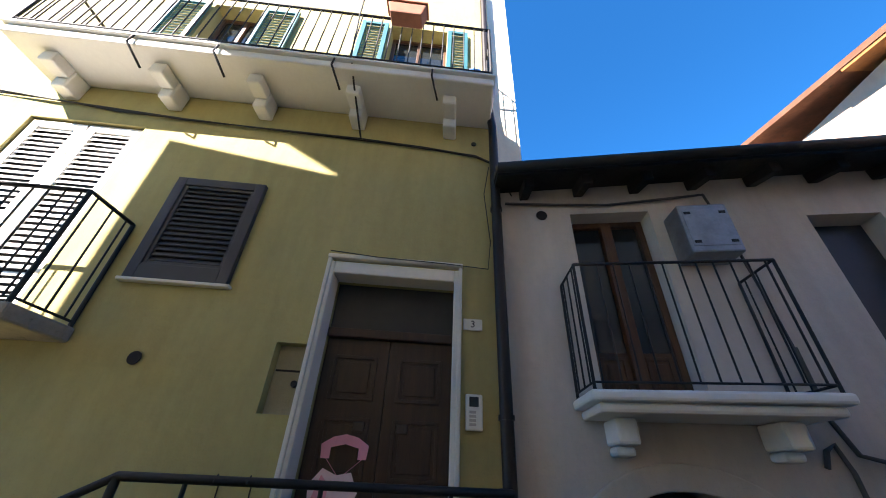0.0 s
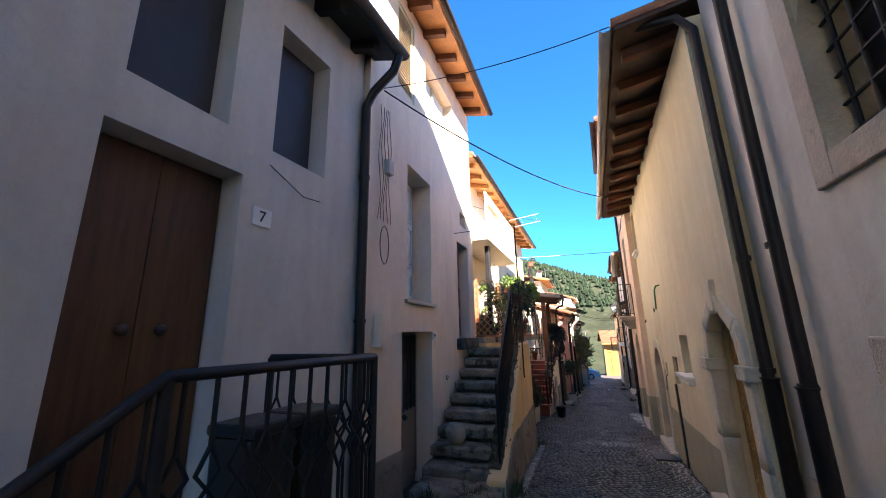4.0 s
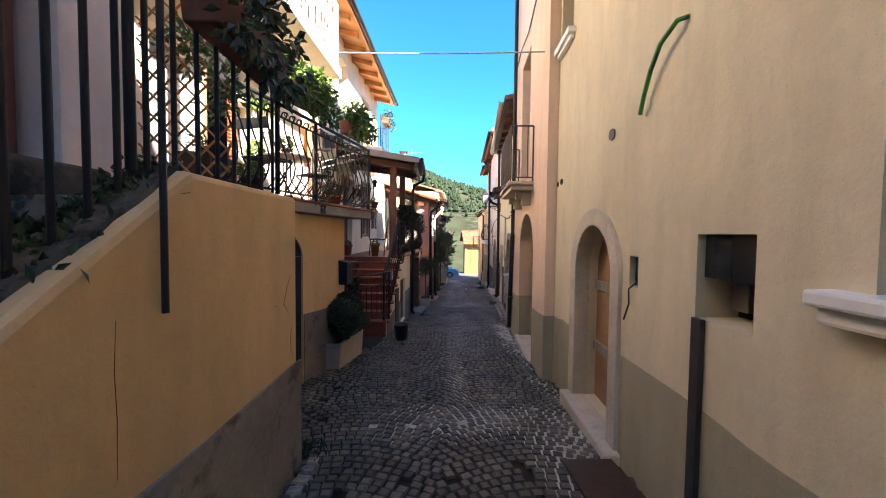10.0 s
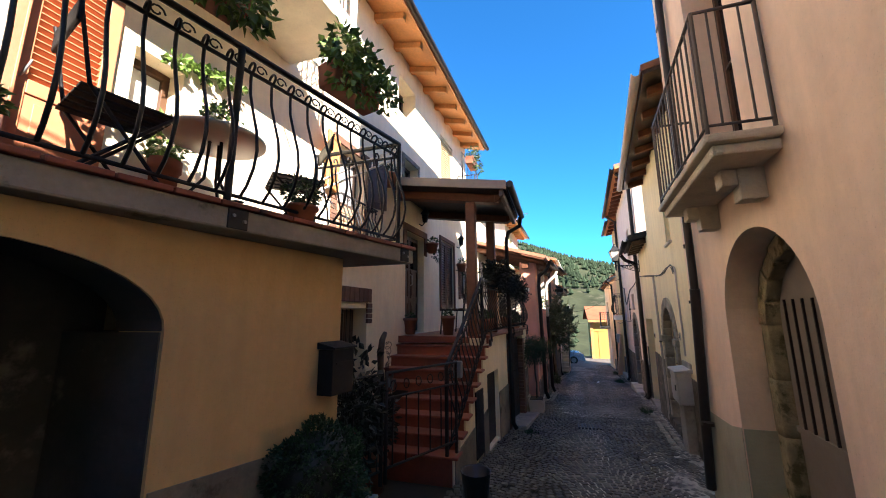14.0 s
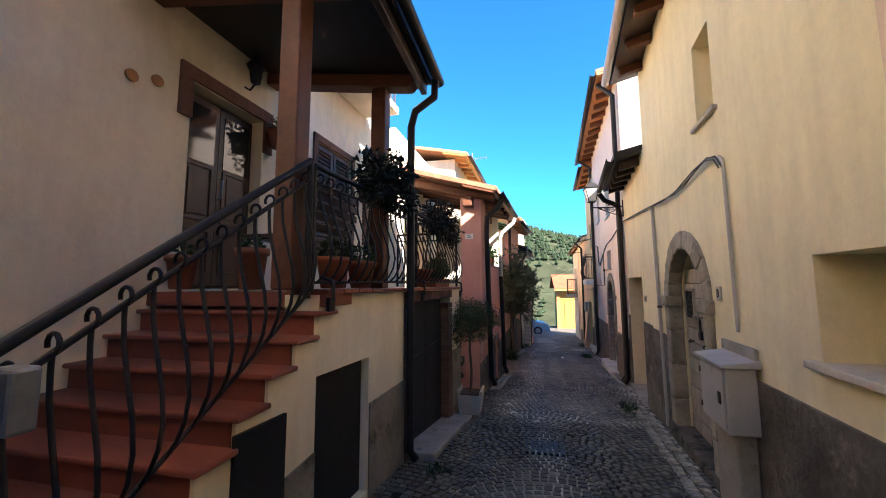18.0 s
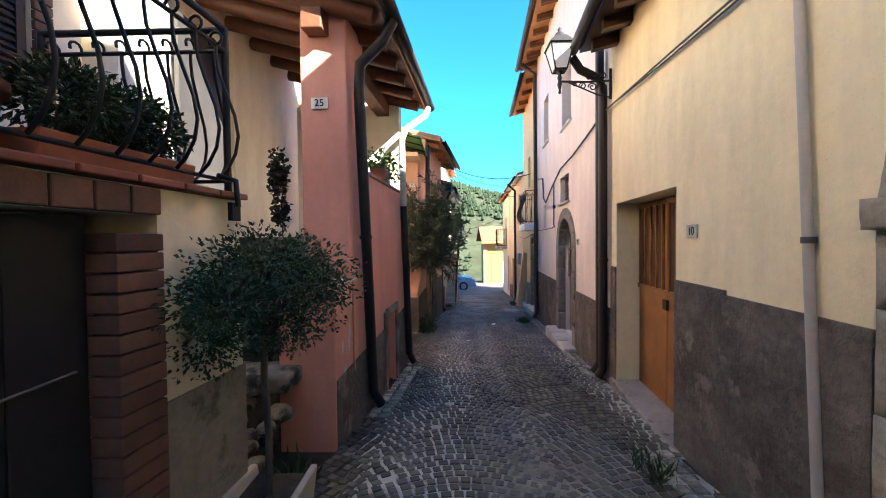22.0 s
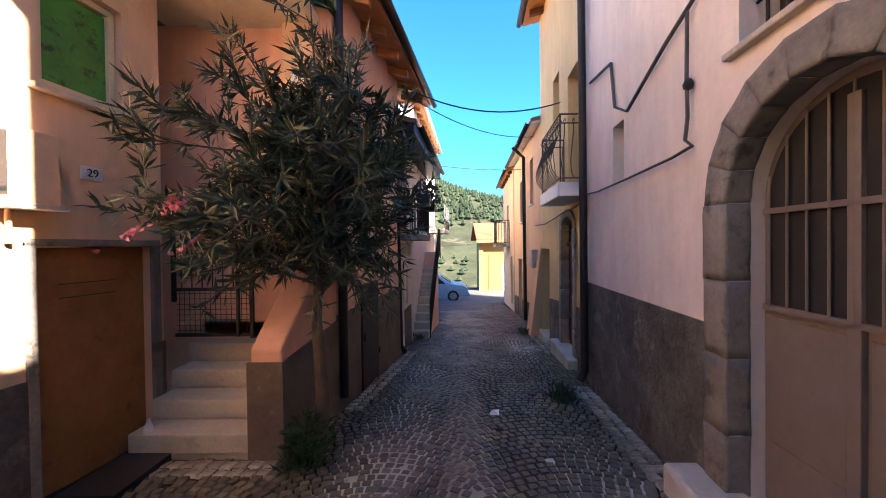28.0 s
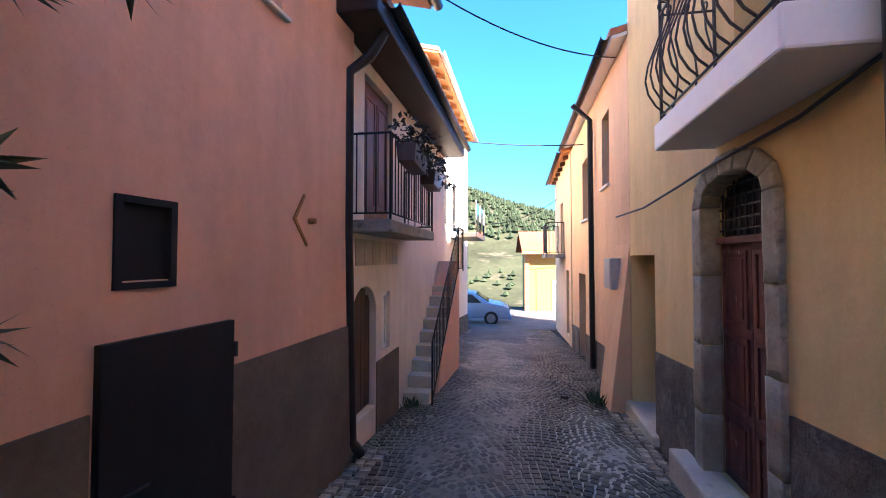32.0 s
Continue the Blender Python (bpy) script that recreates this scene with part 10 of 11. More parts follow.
tg = thing("flower_box", (W_SW.x(20.84) - 0.18, 20.84, 1.118), "dense low green bush in a terracotta trough on the porch", "flower box")
part("trough", Mesh().prism(lambda a, d, c: W_SW(d, a, c), [(-0.27, 1.118), (-0.11, 1.118), (-0.09, 1.235), (-0.29, 1.235)], 20.52, 21.14), M["clay"], tg, bevel=0.008)
clump(tg, "leaves", [(W_SW.x(20.84) - 0.19, 20.84 + k * 0.17, 1.37, 0.17, 0.20, 0.155) for k in (-1, 0, 1)], 3600, 0.035, 0.016, "leaf", 33, "", 0.55)
# porch bench
be = thing("porch_bench", (-0.95, 18.55, 1.115), "dark slatted wooden bench on the porch", "bench")
for i in range(5):
    part("back_slat", Mesh().box(flat, -0.86 + i * 0.012, -0.84 + i * 0.012, 17.98, 19.05, 1.60 + i * 0.085, 1.665 + i * 0.085), M["wood_dark"], be, bevel=0.004)
for i in range(4):
    part("seat_slat", Mesh().box(flat, -1.25 + i * 0.1, -1.16 + i * 0.1, 17.98, 19.05, 1.50, 1.525), M["wood_dark"], be, bevel=0.004)
for yy in (18.03, 18.98):
    part("leg_frame", Mesh().tube([(-0.80, yy, 2.02), (-0.86, yy, 1.55), (-0.90, yy, 1.12)], 0.014, 6).tube([(-1.25, yy, 1.12), (-1.22, yy, 1.5), (-0.88, yy, 1.5)], 0.014, 6), M["iron"], be)
for k, (yy, lab) in enumerate(((18.2, "terracotta"), (18.7, "terracotta"))):
    potted(-0.62, yy + 0.05, 1.118, 0.13, 0.24, [(0, 0, 0.05, 0.14, 0.14, 0.10)], 200, 0.05, 0.03, "leaf", 35 + k, "small plant in a terracotta pot on the porch edge")

# terrace furniture
def bistro_chair(m):
    c = thing("garden_chair", (0, 0, 0), "black slatted metal garden chair on the terrace", "chair", "terrace chairs")
    for i in range(5):
        part("seat_slat", Mesh().box(flat, -0.19 + i * 0.08, -0.13 + i * 0.08, -0.19, 0.19, 0.435, 0.45), M["black"], c, bevel=0.003)
    part("backrest", Mesh().box(flat, -0.20, 0.20, 0.22, 0.24, 0.72, 0.84), M["black"], c, bevel=0.01)
    for s in (-1, 1):
        part("leg", Mesh().tube([(s * 0.19, 0.24, 0.86), (s * 0.19, 0.16, 0.45), (s * 0.19, -0.20, 0.0)], 0.010, 6), M["black"], c)
        part("leg", Mesh().tube([(s * 0.19, -0.18, 0.44), (s * 0.19, 0.22, 0.0)], 0.010, 6), M["black"], c)
    part("stretcher", Mesh().tube([(-0.19, -0.16, 0.05), (0.19, -0.16, 0.05)], 0.008, 6), M["black"], c)
    c.matrix_basis = m
    return c


ch = bistro_chair(pose(-1.58, 13.52, 2.015, 0, 0, 165))
copy_thing(ch, pose(-1.42, 14.66, 2.015, 0, 0, -40))
tbx, tby, tbz = -1.60, 14.10, 2.015
tt = thing("garden_table", (tbx, tby, tbz), "round black metal garden table on the terrace", "table")
part("tabletop", Mesh().lathe((tbx, tby, tbz + 0.56), [(0.0, 0), (0.28, 0.0), (0.30, 0.012), (0.30, 0.03), (0.28, 0.035), (0.0, 0.035)], 28), M["marble"], tt)
for a in range(3):
    ang = a * 2.094
    part("leg", Mesh().tube([(tbx + 0.04 * math.cos(ang), tby + 0.04 * math.sin(ang), tbz + 0.56), (tbx + 0.05 * math.cos(ang), tby + 0.05 * math.sin(ang), tbz + 0.3), (tbx + 0.24 * math.cos(ang), tby + 0.24 * math.sin(ang), tbz)], 0.010, 6), M["black"], tt)
potted(tbx - 0.02, tby + 0.02, tbz + 0.597, 0.06, 0.09, [(0, 0, 0.08, 0.12, 0.12, 0.10)], 180, 0.05, 0.03, "leaf_light", 44, "small bright green plant in a pot on the garden table")
wp = thing("wooden_planter", (-1.68, 12.60, 2.015), "dark wooden planter with grey lavender on the terrace", "planter")
for i in range(5):
    for bx in (-1.82, -1.54):
        part("board", Mesh().box(flat, bx, bx + 0.02, 12.37 + i * 0.078, 12.443 + i * 0.078, 2.015, 2.29), M["wood_dark"], wp)
for by in (12.37, 12.74):
    part("end_board", Mesh().box(flat, -1.80, -1.54, by, by + 0.02, 2.015, 2.29), M["wood_dark"], wp)
part("soil", Mesh().box(flat, -1.80, -1.54, 12.39, 12.74, 2.18, 2.25), M["soil"], wp)
clump(wp, "leaves", [(-1.67, 12.56, 2.38, 0.14, 0.20, 0.16)], 500, 0.07, 0.010, "leaf_olive", 45, "", 0.1)
potted(-1.50, 12.98, 2.015, 0.10, 0.17, [(0, 0, 0.05, 0.13, 0.15, 0.07)], 360, 0.045, 0.025, "leaf_light", 46, "green leafy plant in a grey pot on the terrace", "sheet_dark")
potted(-1.05, 14.30, 2.015, 0.10, 0.12, [(0, 0, 0.10, 0.14, 0.15, 0.12)], 600, 0.035, 0.016, "leaf", 47, "small round green shrub in a pot on the terrace")
potted(-1.95, 14.03, 2.015, 0.09, 0.45, [(0, 0, 0.16, 0.12, 0.14, 0.22)], 240, 0.06, 0.035, "leaf_light", 48, "bright climbing plant in a tall pot on the terrace")
wh = thing("wall_plant", W_L3(14.30, 0.04, 3.34), "flat green climbing plant trained on a small wall bracket", "plant")
clump(wh, "leaves", [W_L3(y, 0.06, z) + (0.05, 0.13, 0.05) for y, z in ((14.10, 3.27), (14.26, 3.31), (14.42, 3.36), (14.52, 3.38))], 190, 0.06, 0.05, "leaf_light", 49, "", 0.1)
part("bracket", Mesh().tube([W_L3(14.30, 0.0, 3.24), W_L3(14.30, 0.05, 3.26), W_L3(14.30, 0.06, 3.32)], 0.006, 6), M["iron"], wh)
cg = thing("candle_cage", W_L3(14.40, 0.05, 3.0), "small black wire cage hung on the house wall", "lantern")
part("frame", Mesh().lathe(W_L3(14.40, 0.06, 2.98), [(0.05, 0.0), (0.055, 0.005), (0.055, 0.012), (0.05, 0.012)], 12).lathe(W_L3(14.40, 0.06, 2.98), [(0.05, 0.09), (0.02, 0.13), (0.0, 0.14)], 12), M["iron"], cg)
for k in range(7):
    part("wire", Mesh().tube([W_L3(14.40 + 0.05 * math.cos(k * 0.9), 0.06 + 0.05 * math.sin(k * 0.9), z) for z in (2.985, 3.075)], 0.003, 4), M["iron"], cg)
part("hook", Mesh().tube([W_L3(14.40, 0.0, 3.17), W_L3(14.40, 0.06, 3.17), W_L3(14.40, 0.06, 3.11)], 0.004, 5), M["iron"], cg)
# folding clothes horse hung outside the end of the railing
dr = thing("clothes_rack", (-1.28, 15.27, 2.85), "white folding clothes rack hooked to the end of the railing", "rack")
for dz_ in (0.0, -0.10):
    part("rail", Mesh().tube([(-1.69, 15.30, 2.74 + dz_), (-0.82, 15.30, 2.98 + dz_)], 0.011, 6), M["whitepaint"], dr)
for a, b in (((-1.69, 15.30, 2.74), (-1.46, 15.30, 2.44)), ((-1.60, 15.30, 2.66), (-1.68, 15.30, 2.44)), ((-0.84, 15.30, 2.97), (-0.84, 15.215, 2.97))):
    part("brace", Mesh().tube([a, b], 0.008, 6), M["whitepaint"], dr)
for k in range(6):
    part("line_bar", Mesh().tube([(-1.56 + k * 0.12, 15.30, 2.775 + k * 0.033), (-1.56 + k * 0.12, 15.30, 2.675 + k * 0.033)], 0.005, 5), M["whitepaint"], dr)
flower_box(W_TE(13.40, 0.05, 3.0), (W_TE.k, 1, 0), 0.62, "leaf_light", 51, "brown flower box with trailing green plants on the railing", n=1300, spill=0.26)
flower_box(W_TE(14.47, 0.05, 2.97), (W_TE.k, 1, 0), 0.44, "leaf_light", 52, "clay flower box with trailing green plants on the railing", n=800, spill=0.2)
flower_box((-0.72, 11.35, 2.55), (0, 1, 0), 0.7, "leaf_olive", 53, "brown flower box hung on the stair railing", "wood_beam", n=600)
flower_box(W_L3(20.3, 0.62, 4.85), (0, 1, 0), 0.5, "leaf", 54, "small flower box on the upper balcony", n=300)
flower_box(W_P8(31.75, 0.50, 1.28), (0, 1, 0), 0.6, "leaf_dark", 55, "dark plant trough on the balcony railing", "wood_dark", n=260, spill=0.1)
flower_box(W_P8(32.5, 0.50, 1.22), (0, 1, 0), 0.5, "leaf_dark", 56, "dark plant trough on the balcony railing", "wood_dark", n=200, spill=0.1)
flower_box(W_P5(24.02, -0.12, 1.58), (0, 1, 0), 0.42, "leaf_light", 57, "clay flower box standing on the parapet", n=260, spill=0.04)
# hanging pots on the front of number 17
for i, (y, z) in enumerate(((17.20, 3.46), (18.98, 2.70), (20.96, 2.55))):
    p = W_L3(y, 0.14, z)
    t = potted(p[0], p[1], p[2] - 0.09, 0.12, 0.19, [(0.02, 0, 0.05, 0.12, 0.12, 0.10)] if i == 0 else [(0.04, 0, 0.03, 0.15, 0.15, 0.11), (0.08, 0.05, -0.2, 0.08, 0.10, 0.20)], 200, 0.05, 0.03, "leaf", 60 + i, "round clay pot hung on the wall with a trailing plant")
    part("bracket", Mesh().tube([W_L3(y, 0.0, z - 0.05), W_L3(y, 0.05, z - 0.05)], 0.01, 6), M["iron"], t)
potted(-1.75, 17.98, 1.118, 0.11, 0.26, [(0, 0, 0.02, 0.08, 0.08, 0.06)], 60, 0.05, 0.03, "leaf", 64, "clay pot beside the house door")
potted(-1.1, 17.95, 1.112, 0.11, 0.30, [(0, 0, 0.02, 0.08, 0.08, 0.06)], 60, 0.05, 0.03, "leaf", 65, "tall clay pot at the head of the red stair")
# ivy on the pink porch and shrubs before number 17
iv = thing("wall_ivy", (-0.93, 23.42, 0.92), "dark ivy climbing beside the pink pillar", "plant")
clump(iv, "leaves", [(-0.95, 23.42, 1.62, 0.13, 0.09, 0.34), (-0.92, 23.40, 1.22, 0.10, 0.08, 0.22)], 700, 0.055, 0.05, "leaf_dark", 66, "", 0.1)
part("stem", Mesh().tube([(-0.93, 23.44, 0.915), (-0.91, 23.43, 1.3), (-0.96, 23.45, 1.8)], 0.008, 5), M["bark"], iv)
for i, (x, y, h, r) in enumerate(((-1.16, 15.22, 1.25, 0.30), (-1.62, 15.75, 0.9, 0.30), (-1.35, 15.98, 0.8, 0.26))):
    potted(x, y, g(y), 0.16, 0.28, [(0, 0, h * 0.5, r, r, h * 0.5)], 520, 0.085, 0.045, "leaf_dark", 70 + i, "dark leafy shrub in a pot before the house")
# glossy big-leaved plant, bent timber post and wire coil beside the ground floor window
rp = thing("rubber_plant", (-1.48, 16.15, g(16.15)), "dark big-leaved rubber plant in a clay pot by the window", "potted plant")
pot(rp, -1.48, 16.15, g(16.15), 0.19, 0.34)
random.seed(77)
stm, lfm = Mesh(), Mesh()
for k in range(9):
    a = k * 0.7
    e = Vector((-1.48 + 0.22 * math.cos(a), 16.15 + 0.26 * math.sin(a), g(16.15) + random.uniform(0.8, 1.18)))
    stm.tube([(-1.48, 16.15, g(16.15) + 0.28), (-1.48 + 0.12 * math.cos(a), 16.15 + 0.14 * math.sin(a), g(16.15) + 0.6), e], [0.012, 0.009, 0.006], 6)
    for q in range(12):
        p = Vector((-1.48, 16.15, g(16.15) + 0.4)).lerp(e, random.uniform(0.2, 1.0))
        leaf(lfm, p, Vector((random.gauss(0, 1), random.gauss(0, 1), random.gauss(0.2, 0.5))), random.uniform(0.14, 0.24), random.uniform(0.07, 0.11), 0.2)
part("stem_work", stm, M["bark"], rp)
part("leaves", lfm, M["leaf_dark"], rp, "broad dark glossy leaves")
bp_ = thing("timber_post", (-1.62, 16.70, 0.075), "bent dark timber post with a coil of wire on the stair", "post")
part("post", Mesh().tube([(-1.62, 16.70, 0.07), (-1.62, 16.68, 0.6), (-1.62, 16.66, 0.95), (-1.62, 16.70, 1.12), (-1.62, 16.78, 1.20)], [0.035, 0.035, 0.045, 0.04, 0.03], 8), M["wood_dark"], bp_)
part("wire_coil", Mesh().tube([(-1.60 + 0.02 * math.sin(k * 0.5), 16.84 + 0.055 * math.cos(k * 0.628), 0.80 + 0.006 * k + 0.03 * math.sin(k * 0.628)) for k in range(50)], 0.004, 5), M["iron"], bp_)
for k in range(4):
    part("wire", Mesh().tube([(-1.60, 16.74 + k * 0.03, 0.09), (-1.60, 16.78 + k * 0.035, 0.45), (-1.60, 16.76 + k * 0.03, 0.82)], 0.004, 5), M["iron"], bp_)
# latticework at the stair head
la = thing("lattice_screen", (-1.62, 11.88, 1.9), "wooden lattice with a dry climbing plant at the stair head", "lattice")
for i in range(13):
    o = -1.15 + i * 0.14
    ends_ = []
    for x in (0.0, 0.60):
        if 0.0 <= x - o <= 1.15:
            ends_.append((x, x - o))
    for z in (0.0, 1.15):
        if 0.0 < o + z < 0.60:
            ends_.append((o + z, z))
    if len(ends_) == 2:
        for f in (1, -1):
            part("lath", Mesh().tube([(-1.40 + f * (x - 0.30), 11.90 + 0.012 * f, 2.02 + z) for x, z in ends_], 0.008, 4), M["wood_orange"], la)
clump(la, "leaves", [(-1.35, 11.9, 2.9, 0.30, 0.10, 0.30), (-1.1, 11.85, 2.6, 0.2, 0.1, 0.25)], 380, 0.07, 0.03, "leaf_light", 75, "", 0.1)
# black letter box and low fence before number 17
lb = thing("letter_box", W_AW(14.68, 0.06, 1.05), "black sheet-metal letter box on the ochre wall", "letter box")
part("body", Mesh().box(W_AW, 14.58, 14.79, 0.012, 0.13, 0.90, 1.20), M["black"], lb, bevel=0.006)
part("lid", Mesh().prism(lambda a, d, c: W_AW(d, a, c), [(0.008, 1.203), (0.15, 1.203), (0.15, 1.215), (0.008, 1.25)], 14.57, 14.80), M["black"], lb, bevel=0.004)
part("slot", Mesh().box(W_AW, 14.61, 14.76, 0.13, 0.134, 1.10, 1.115), M["iron"], lb)
fe = thing("iron_gate", (-0.75, 15.45, g(15.4)), "low black wrought-iron gate and fence at the stair foot", "gate")
for a, b in (((-1.20, 14.95), (-1.01, 15.47)), ((-0.99, 15.52), (-0.57, 16.38))):
    zz = g(15.5) + 0.27
    part("frame", Mesh().tube([(a[0], a[1], zz), (a[0], a[1], zz + 0.92), (b[0], b[1], zz + 0.92), (b[0], b[1], zz)], 0.018, 8).tube([(a[0], a[1], zz + 0.12), (b[0], b[1], zz + 0.12)], 0.012, 6).tube([(a[0], a[1], zz + 0.7), (b[0], b[1], zz + 0.7)], 0.010, 6), M["iron"], fe)
    for i in range(6):
        t = (i + 0.5) / 6
        x, y = a[0] + (b[0] - a[0]) * t, a[1] + (b[1] - a[1]) * t
        part("bar", Mesh().tube([(x, y, zz + 0.12), (x, y, zz + 0.70)], 0.008, 6), M["iron"], fe)
        part("ring", Mesh().tube([(x + 0.04 * math.cos(k * 0.785) * (b[0] - a[0]) / 0.6, y, zz + 0.80 + 0.045 * math.sin(k * 0.785)) for k in range(9)], 0.006, 5), M["iron"], fe)
for i in range(4):
    part("scroll", Mesh().tube([(-1.62 + 0.0 * k, 15.75 + 0.06 * math.cos(k * 0.6 + i) * (1 - k * 0.05) + i * 0.03, 0.35 + i * 0.11 + 0.06 * math.sin(k * 0.6 + i) * (1 - k * 0.05)) for k in range(12)], 0.007, 5), M["iron"], fe)
cr = thing("plastic_crate", (-0.33, 16.05, g(16)), "black plastic tub at the stair foot", "tub")
part("body", Mesh().lathe((-0.30, 16.05, g(16)), [(0.0, 0.0), (0.11, 0.0), (0.14, 0.28), (0.15, 0.29), (0.13, 0.28), (0.10, 0.02), (0.0, 0.02)], 18), M["plastic_black"], cr)
bt2 = thing("plastic_bottle", (-0.98, 27.72, g(27.7)), "clear plastic water bottle by the cellar door", "bottle")
part("body", Mesh().lathe((-0.98, 27.72, g(27.7)), [(0.0, 0.0), (0.042, 0.003), (0.045, 0.05), (0.042, 0.1), (0.045, 0.18), (0.03, 0.24), (0.014, 0.28), (0.014, 0.295), (0.0, 0.3)], 14), M["plastic_white"], bt2)
dmt = thing("door_mat", (-0.85, 27.5, g(27.5)), "dark flat door mat", "mat")
part("mat", Mesh().box(flat, -1.1, -0.7, 27.1, 27.6, g(27.35) - 0.02, g(27.1) + 0.03), M["plastic_black"], dmt)

# weeds at the wall feet
def tuft(x, y, n, seed, h=0.16):
    t = thing("weed", (x, y, g(y)), "green weeds growing at the foot of the wall", "weed", "weeds")
    random.seed(seed)
    mb = Mesh()
    for _ in range(n):
        p = Vector((x + random.gauss(0, 0.06), y + random.gauss(0, 0.09), g(y)))
        leaf(mb, p, Vector((random.gauss(0, 0.5), random.gauss(0, 0.5), 1)), h * random.uniform(0.4, 1.2), 0.018, 0.2)
    tagged(part("tuft", mb, M["leaf"], t), kind="stuff")


for i, (x, y, n, h) in enumerate(((-1.0, 8.55, 160, 0.22), (-0.68, 9.05, 120, 0.2), (-1.45, 8.3, 120, 0.2), (-0.62, 12.0, 60, 0.1), (2.85, 28.9, 160, 0.16), (2.95, 29.2, 90, 0.14), (2.35, 21.9, 90, 0.12), (0.38, 27.6, 130, 0.2),
                                  (3.35, 33.4, 90, 0.2), (0.88, 32.9, 80, 0.14), (0.95, 34.2, 90, 0.16), (0.13, 23.85, 60, 0.1), (-0.1, 21.75, 120, 0.16), (0.0, 19.05, 50, 0.08), (-0.86, 9.6, 60, 0.1), (-0.9, 10.3, 60, 0.1))):
    tuft(x, y, n, 200 + i, h)
mo = thing("wall_moss", (-0.75, 9.9, 1.0), "moss and ferns hanging on the stair edge", "moss")
random.seed(77)
mm = Mesh()
for _ in range(4200):
    t = random.random() ** 0.9
    y = 9.0 + 1.9 * t
    p = Vector((W_LW.x(y) - 0.23 + abs(random.gauss(0, 0.07)), y + random.gauss(0, 0.03), 0.53 + 1.36 * t + random.gauss(0, 0.03)))
    if noise.noise(p * 3.0) > -0.1:
        leaf(mm, p, Vector((random.uniform(-0.4, 0.4), random.gauss(0, 0.6), random.gauss(0.3, 0.5))), random.uniform(0.02, 0.06), 0.02)
tagged(part("moss_cover", mm, M["leaf"], mo), kind="stuff")

# ---- overhead wires ----
def wire(name, a, b, sag, r=0.008, mat="cable_black", n=16):
    a, b = Vector(a), Vector(b)
    pts = [a + (b - a) * (i / n) - Vector((0, 0, sag * 4 * (i / n) * (1 - i / n))) for i in range(n + 1)]
    return solid(name, Mesh().tube(pts, r, 6), M[mat], "thin overhead cable coloured pale as if sunlit, strung across the lane" if mat == "pipe_white" else "thin dark overhead wire strung across the lane", "wire", group="overhead wires")


wire("overhead_wire", W_L2(7.75, 0.05, 4.95), W_R1(12.6, 0.5, 4.9), 0.25, 0.010)
wire("overhead_wire", W_L2(7.75, 0.05, 4.98), (0.92, 7.95, 5.22), 0.10, 0.006)
# Pale colour stands in for sun catching this cable.
wire("overhead_wire", (-1.20, 14.5, 4.13), W_R2(14.05, 0.0, 3.98), 0.02, 0.009, "pipe_white")
wire("overhead_wire", W_L3(12.0, 0.5, 4.9), W_L3(14.9, 1.7, 5.25), 0.05, 0.005)
wire("overhead_wire", W_P7(31.2, 0.1, 3.35), W_R5(31.2, 0.0, 3.0), 0.30, 0.012)
wire("overhead_wire", W_P7(31.2, 0.1, 3.25), W_R5(32.9, 0.2, 2.9), 0.25, 0.008)
wire("overhead_wire", W_L9(36.2, 0.1, 3.1), W_R5(36.5, 0.0, 2.9), 0.08, 0.012)
wire("overhead_wire", W_L9(40.5, 0.1, 1.6), (4.1, 41.0, 2.4), 0.35, 0.012)
wire("overhead_wire", (1.0, 49, 0.4), (12, 49, 1.6), 0.2, 0.012)

# ---- parked car at the crossing ----
car = thing("car", (1.0, 44.6, g(44.6)), "silver-blue small hatchback parked at the crossing", "car")
CZ = g(44.8) + 0.012
prof = [(-1.75, 0.32), (-1.80, 0.60), (-1.70, 0.86), (-1.30, 1.28), (-0.95, 1.40), (0.20, 1.42), (0.55, 1.34), (1.15, 0.96), (1.75, 0.86), (2.02, 0.72), (2.08, 0.45), (2.00, 0.28)]
def cm(a, d, c):
    k = 1.0 - 0.22 * max(0.0, (c - 0.85) / 0.57)
    return (0.55 + a, 44.75 + d * k, CZ + c)
cbm = Mesh()
n_ = len(prof)
for d in (-0.80, 0.80):
    cbm.v.extend([cm(a, d, c) for a, c in prof])
cbm.add([], [])
cbm.f.extend([tuple(range(n_)), tuple(range(2 * n_ - 1, n_ - 1, -1))] + [(i, n_ + i, n_ + (i + 1) % n_, (i + 1) % n_) for i in range(n_)])
cbm.sm.extend([False] * (n_ + 2))
body = part("body", cbm, M["carpaint"], car, bevel=0.05, seg=3)
part("windscreen", Mesh().add([cm(0.58, -0.68, 1.33), cm(0.58, 0.68, 1.33), cm(1.13, 0.70, 0.99), cm(1.13, -0.70, 0.99)] + [tuple(Vector(cm(a, d, c)) + Vector((0.02, 0, 0.02))) for a, d, c in ((0.58, -0.68, 1.33), (0.58, 0.68, 1.33), (1.13, 0.70, 0.99), (1.13, -0.70, 0.99))], [(0, 1, 2, 3), (7, 6, 5, 4), (0, 4, 5, 1), (1, 5, 6, 2), (2, 6, 7, 3), (3, 7, 4, 0)]), M["glass"], car)
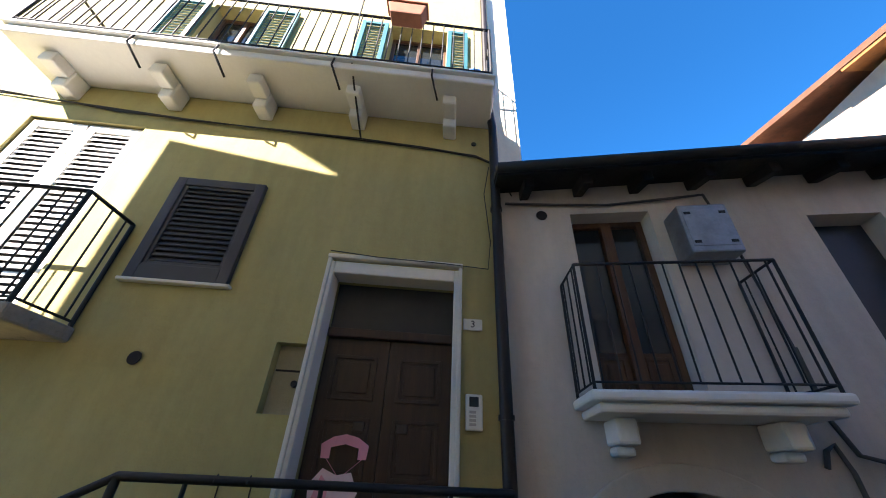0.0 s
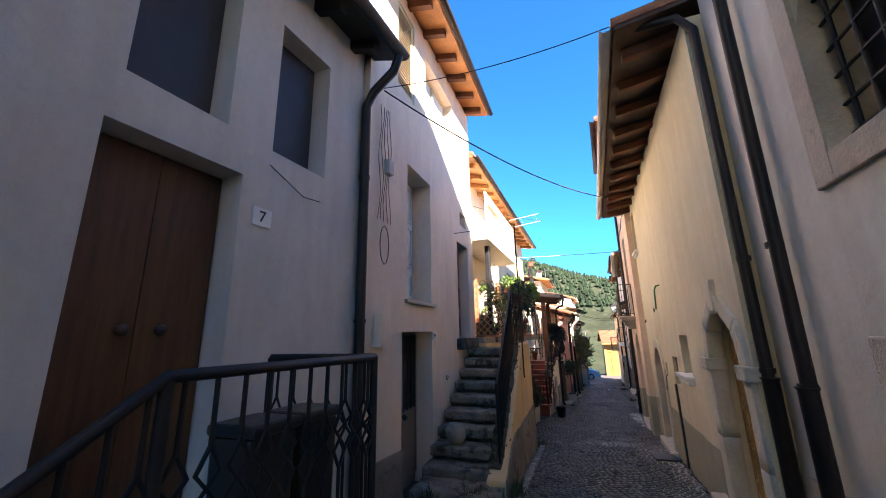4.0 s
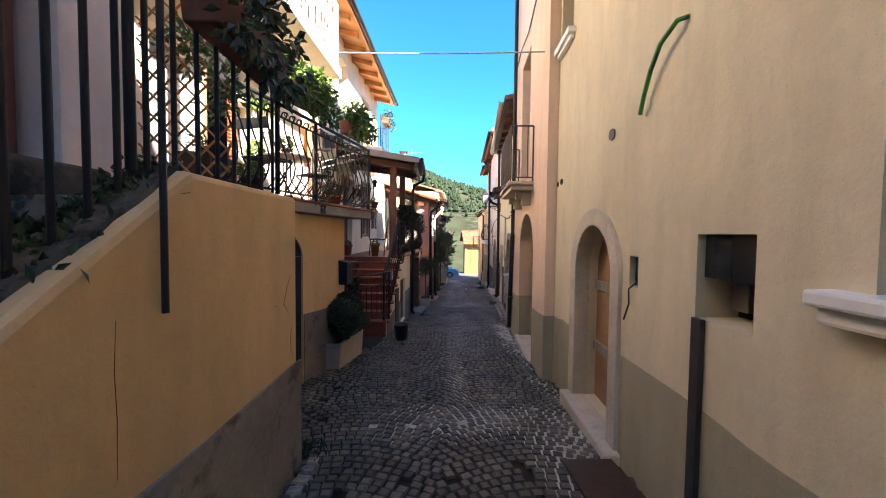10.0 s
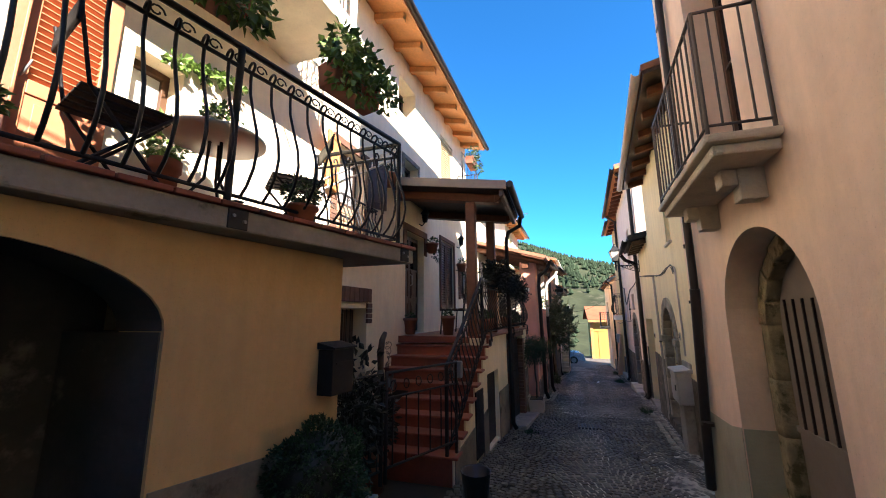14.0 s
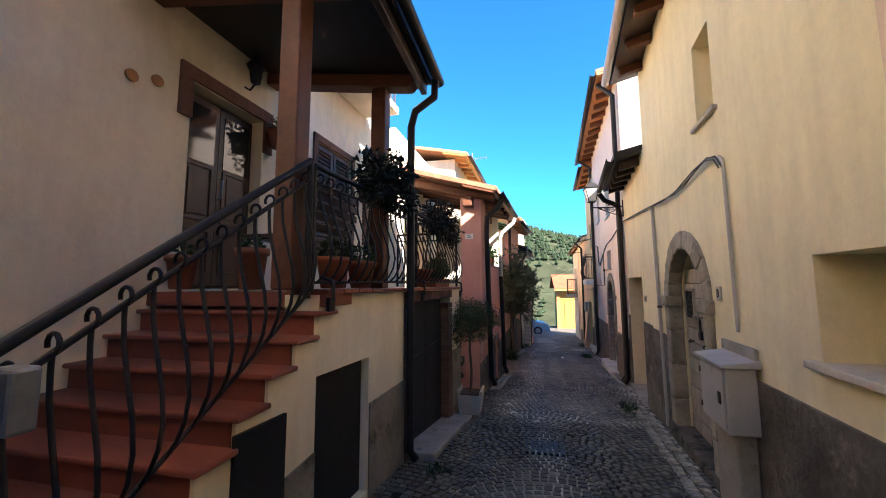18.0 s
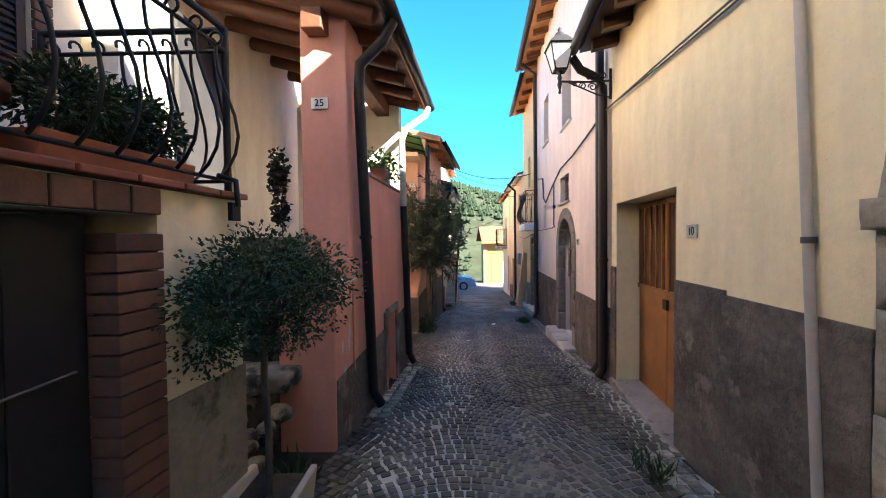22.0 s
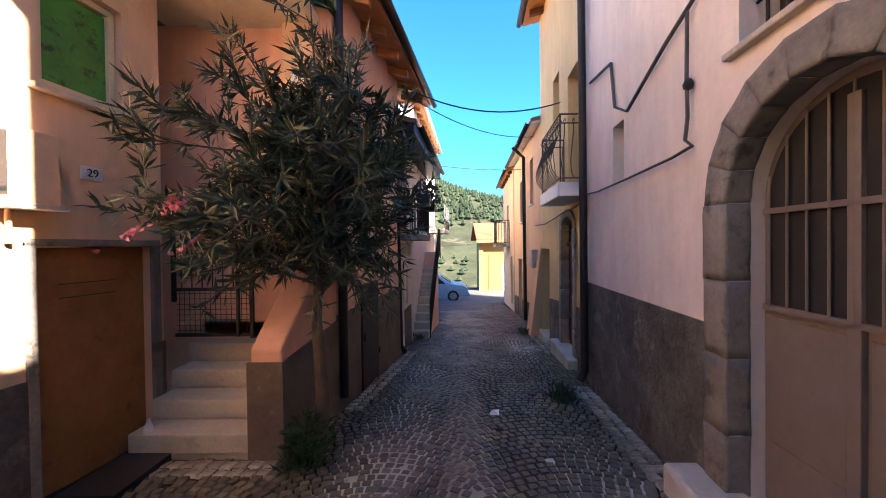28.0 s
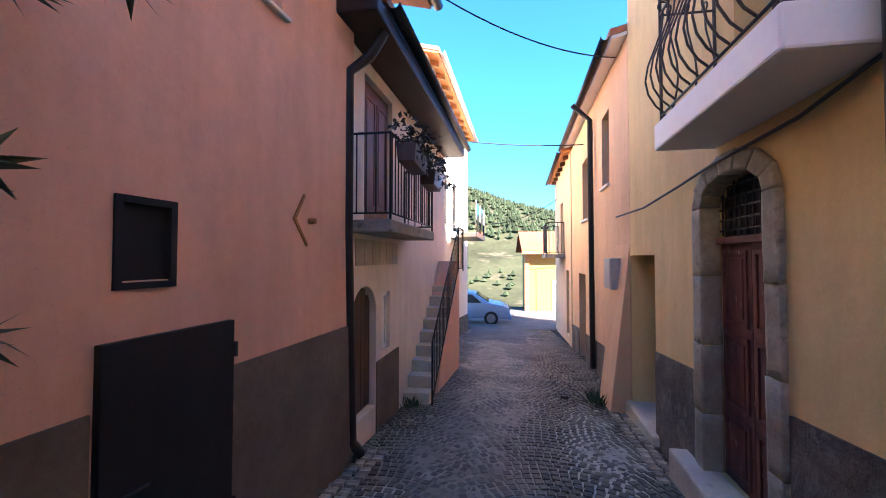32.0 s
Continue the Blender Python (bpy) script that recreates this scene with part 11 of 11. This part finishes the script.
for d in (-0.815, 0.815):
    sg = 1 if d > 0 else -1
    part("side_window", Mesh().prism(lambda a, e, c: cm(a, e, c), [(-1.15, 0.95), (0.85, 0.95), (0.42, 1.30), (-0.85, 1.33)], d - 0.01 * sg, d + 0.004 * sg), M["glass"], car)
    for a in (-1.15, 1.25):
        wx, wy, wz = 0.55 + a, 44.75 + d * 0.93, CZ + 0.30
        whl = part("wheel", Mesh().tube([(wx, wy - 0.09, wz), (wx, wy + 0.09, wz)], 0.30, 24), M["rubber"], car)
        part("rim", Mesh().tube([(wx, wy - 0.10 if d < 0 else wy - 0.02, wz), (wx, wy + 0.02 if d < 0 else wy + 0.10, wz)], 0.19, 16), M["galv"], whl)
for d in (-0.55, 0.55):
    part("headlight", Mesh().box(lambda a, b, c: (0.55 + a, 44.75 + b, CZ + c), 1.93, 2.06, d - 0.18, d + 0.18, 0.58, 0.72), M["glass"], car, bevel=0.02)
part("bumper", Mesh().box(lambda a, b, c: (0.55 + a, 44.75 + b, CZ + c), 1.95, 2.12, -0.78, 0.78, 0.26, 0.46), M["carpaint"], car, bevel=0.03)

# ---- far woods and house backs ----
random.seed(99)
wd_ = Mesh()
for _ in range(5200):
    x, y = random.uniform(-260, 330), random.uniform(170, 560)
    k = noise.noise((x * 0.012, y * 0.012, 3.0))
    hgt = (y - 170) / 390
    if k + hgt * 0.9 < 0.22 + random.uniform(-0.15, 0.15):
        continue
    z = land(x, y)
    r, h = random.uniform(1.6, 3.2), random.uniform(4, 8)
    if hgt < 0.35:
        r, h = r * 0.8, h * 0.5
    b = [(x + r * random.uniform(0.8, 1.15) * math.cos(a * 1.2566), y + r * math.sin(a * 1.2566), z + h * 0.25) for a in range(5)]
    wd_.add([(x, y, z + h), *b, (x, y, z - 0.5)], [(0, 1 + a, 1 + (a + 1) % 5) for a in range(5)] + [(6, 1 + (a + 1) % 5, 1 + a) for a in range(5)])
solid("hill_woods", wd_, M["pine"], "pine woods and bushes scattered over the far hillside", "woods", "stuff")
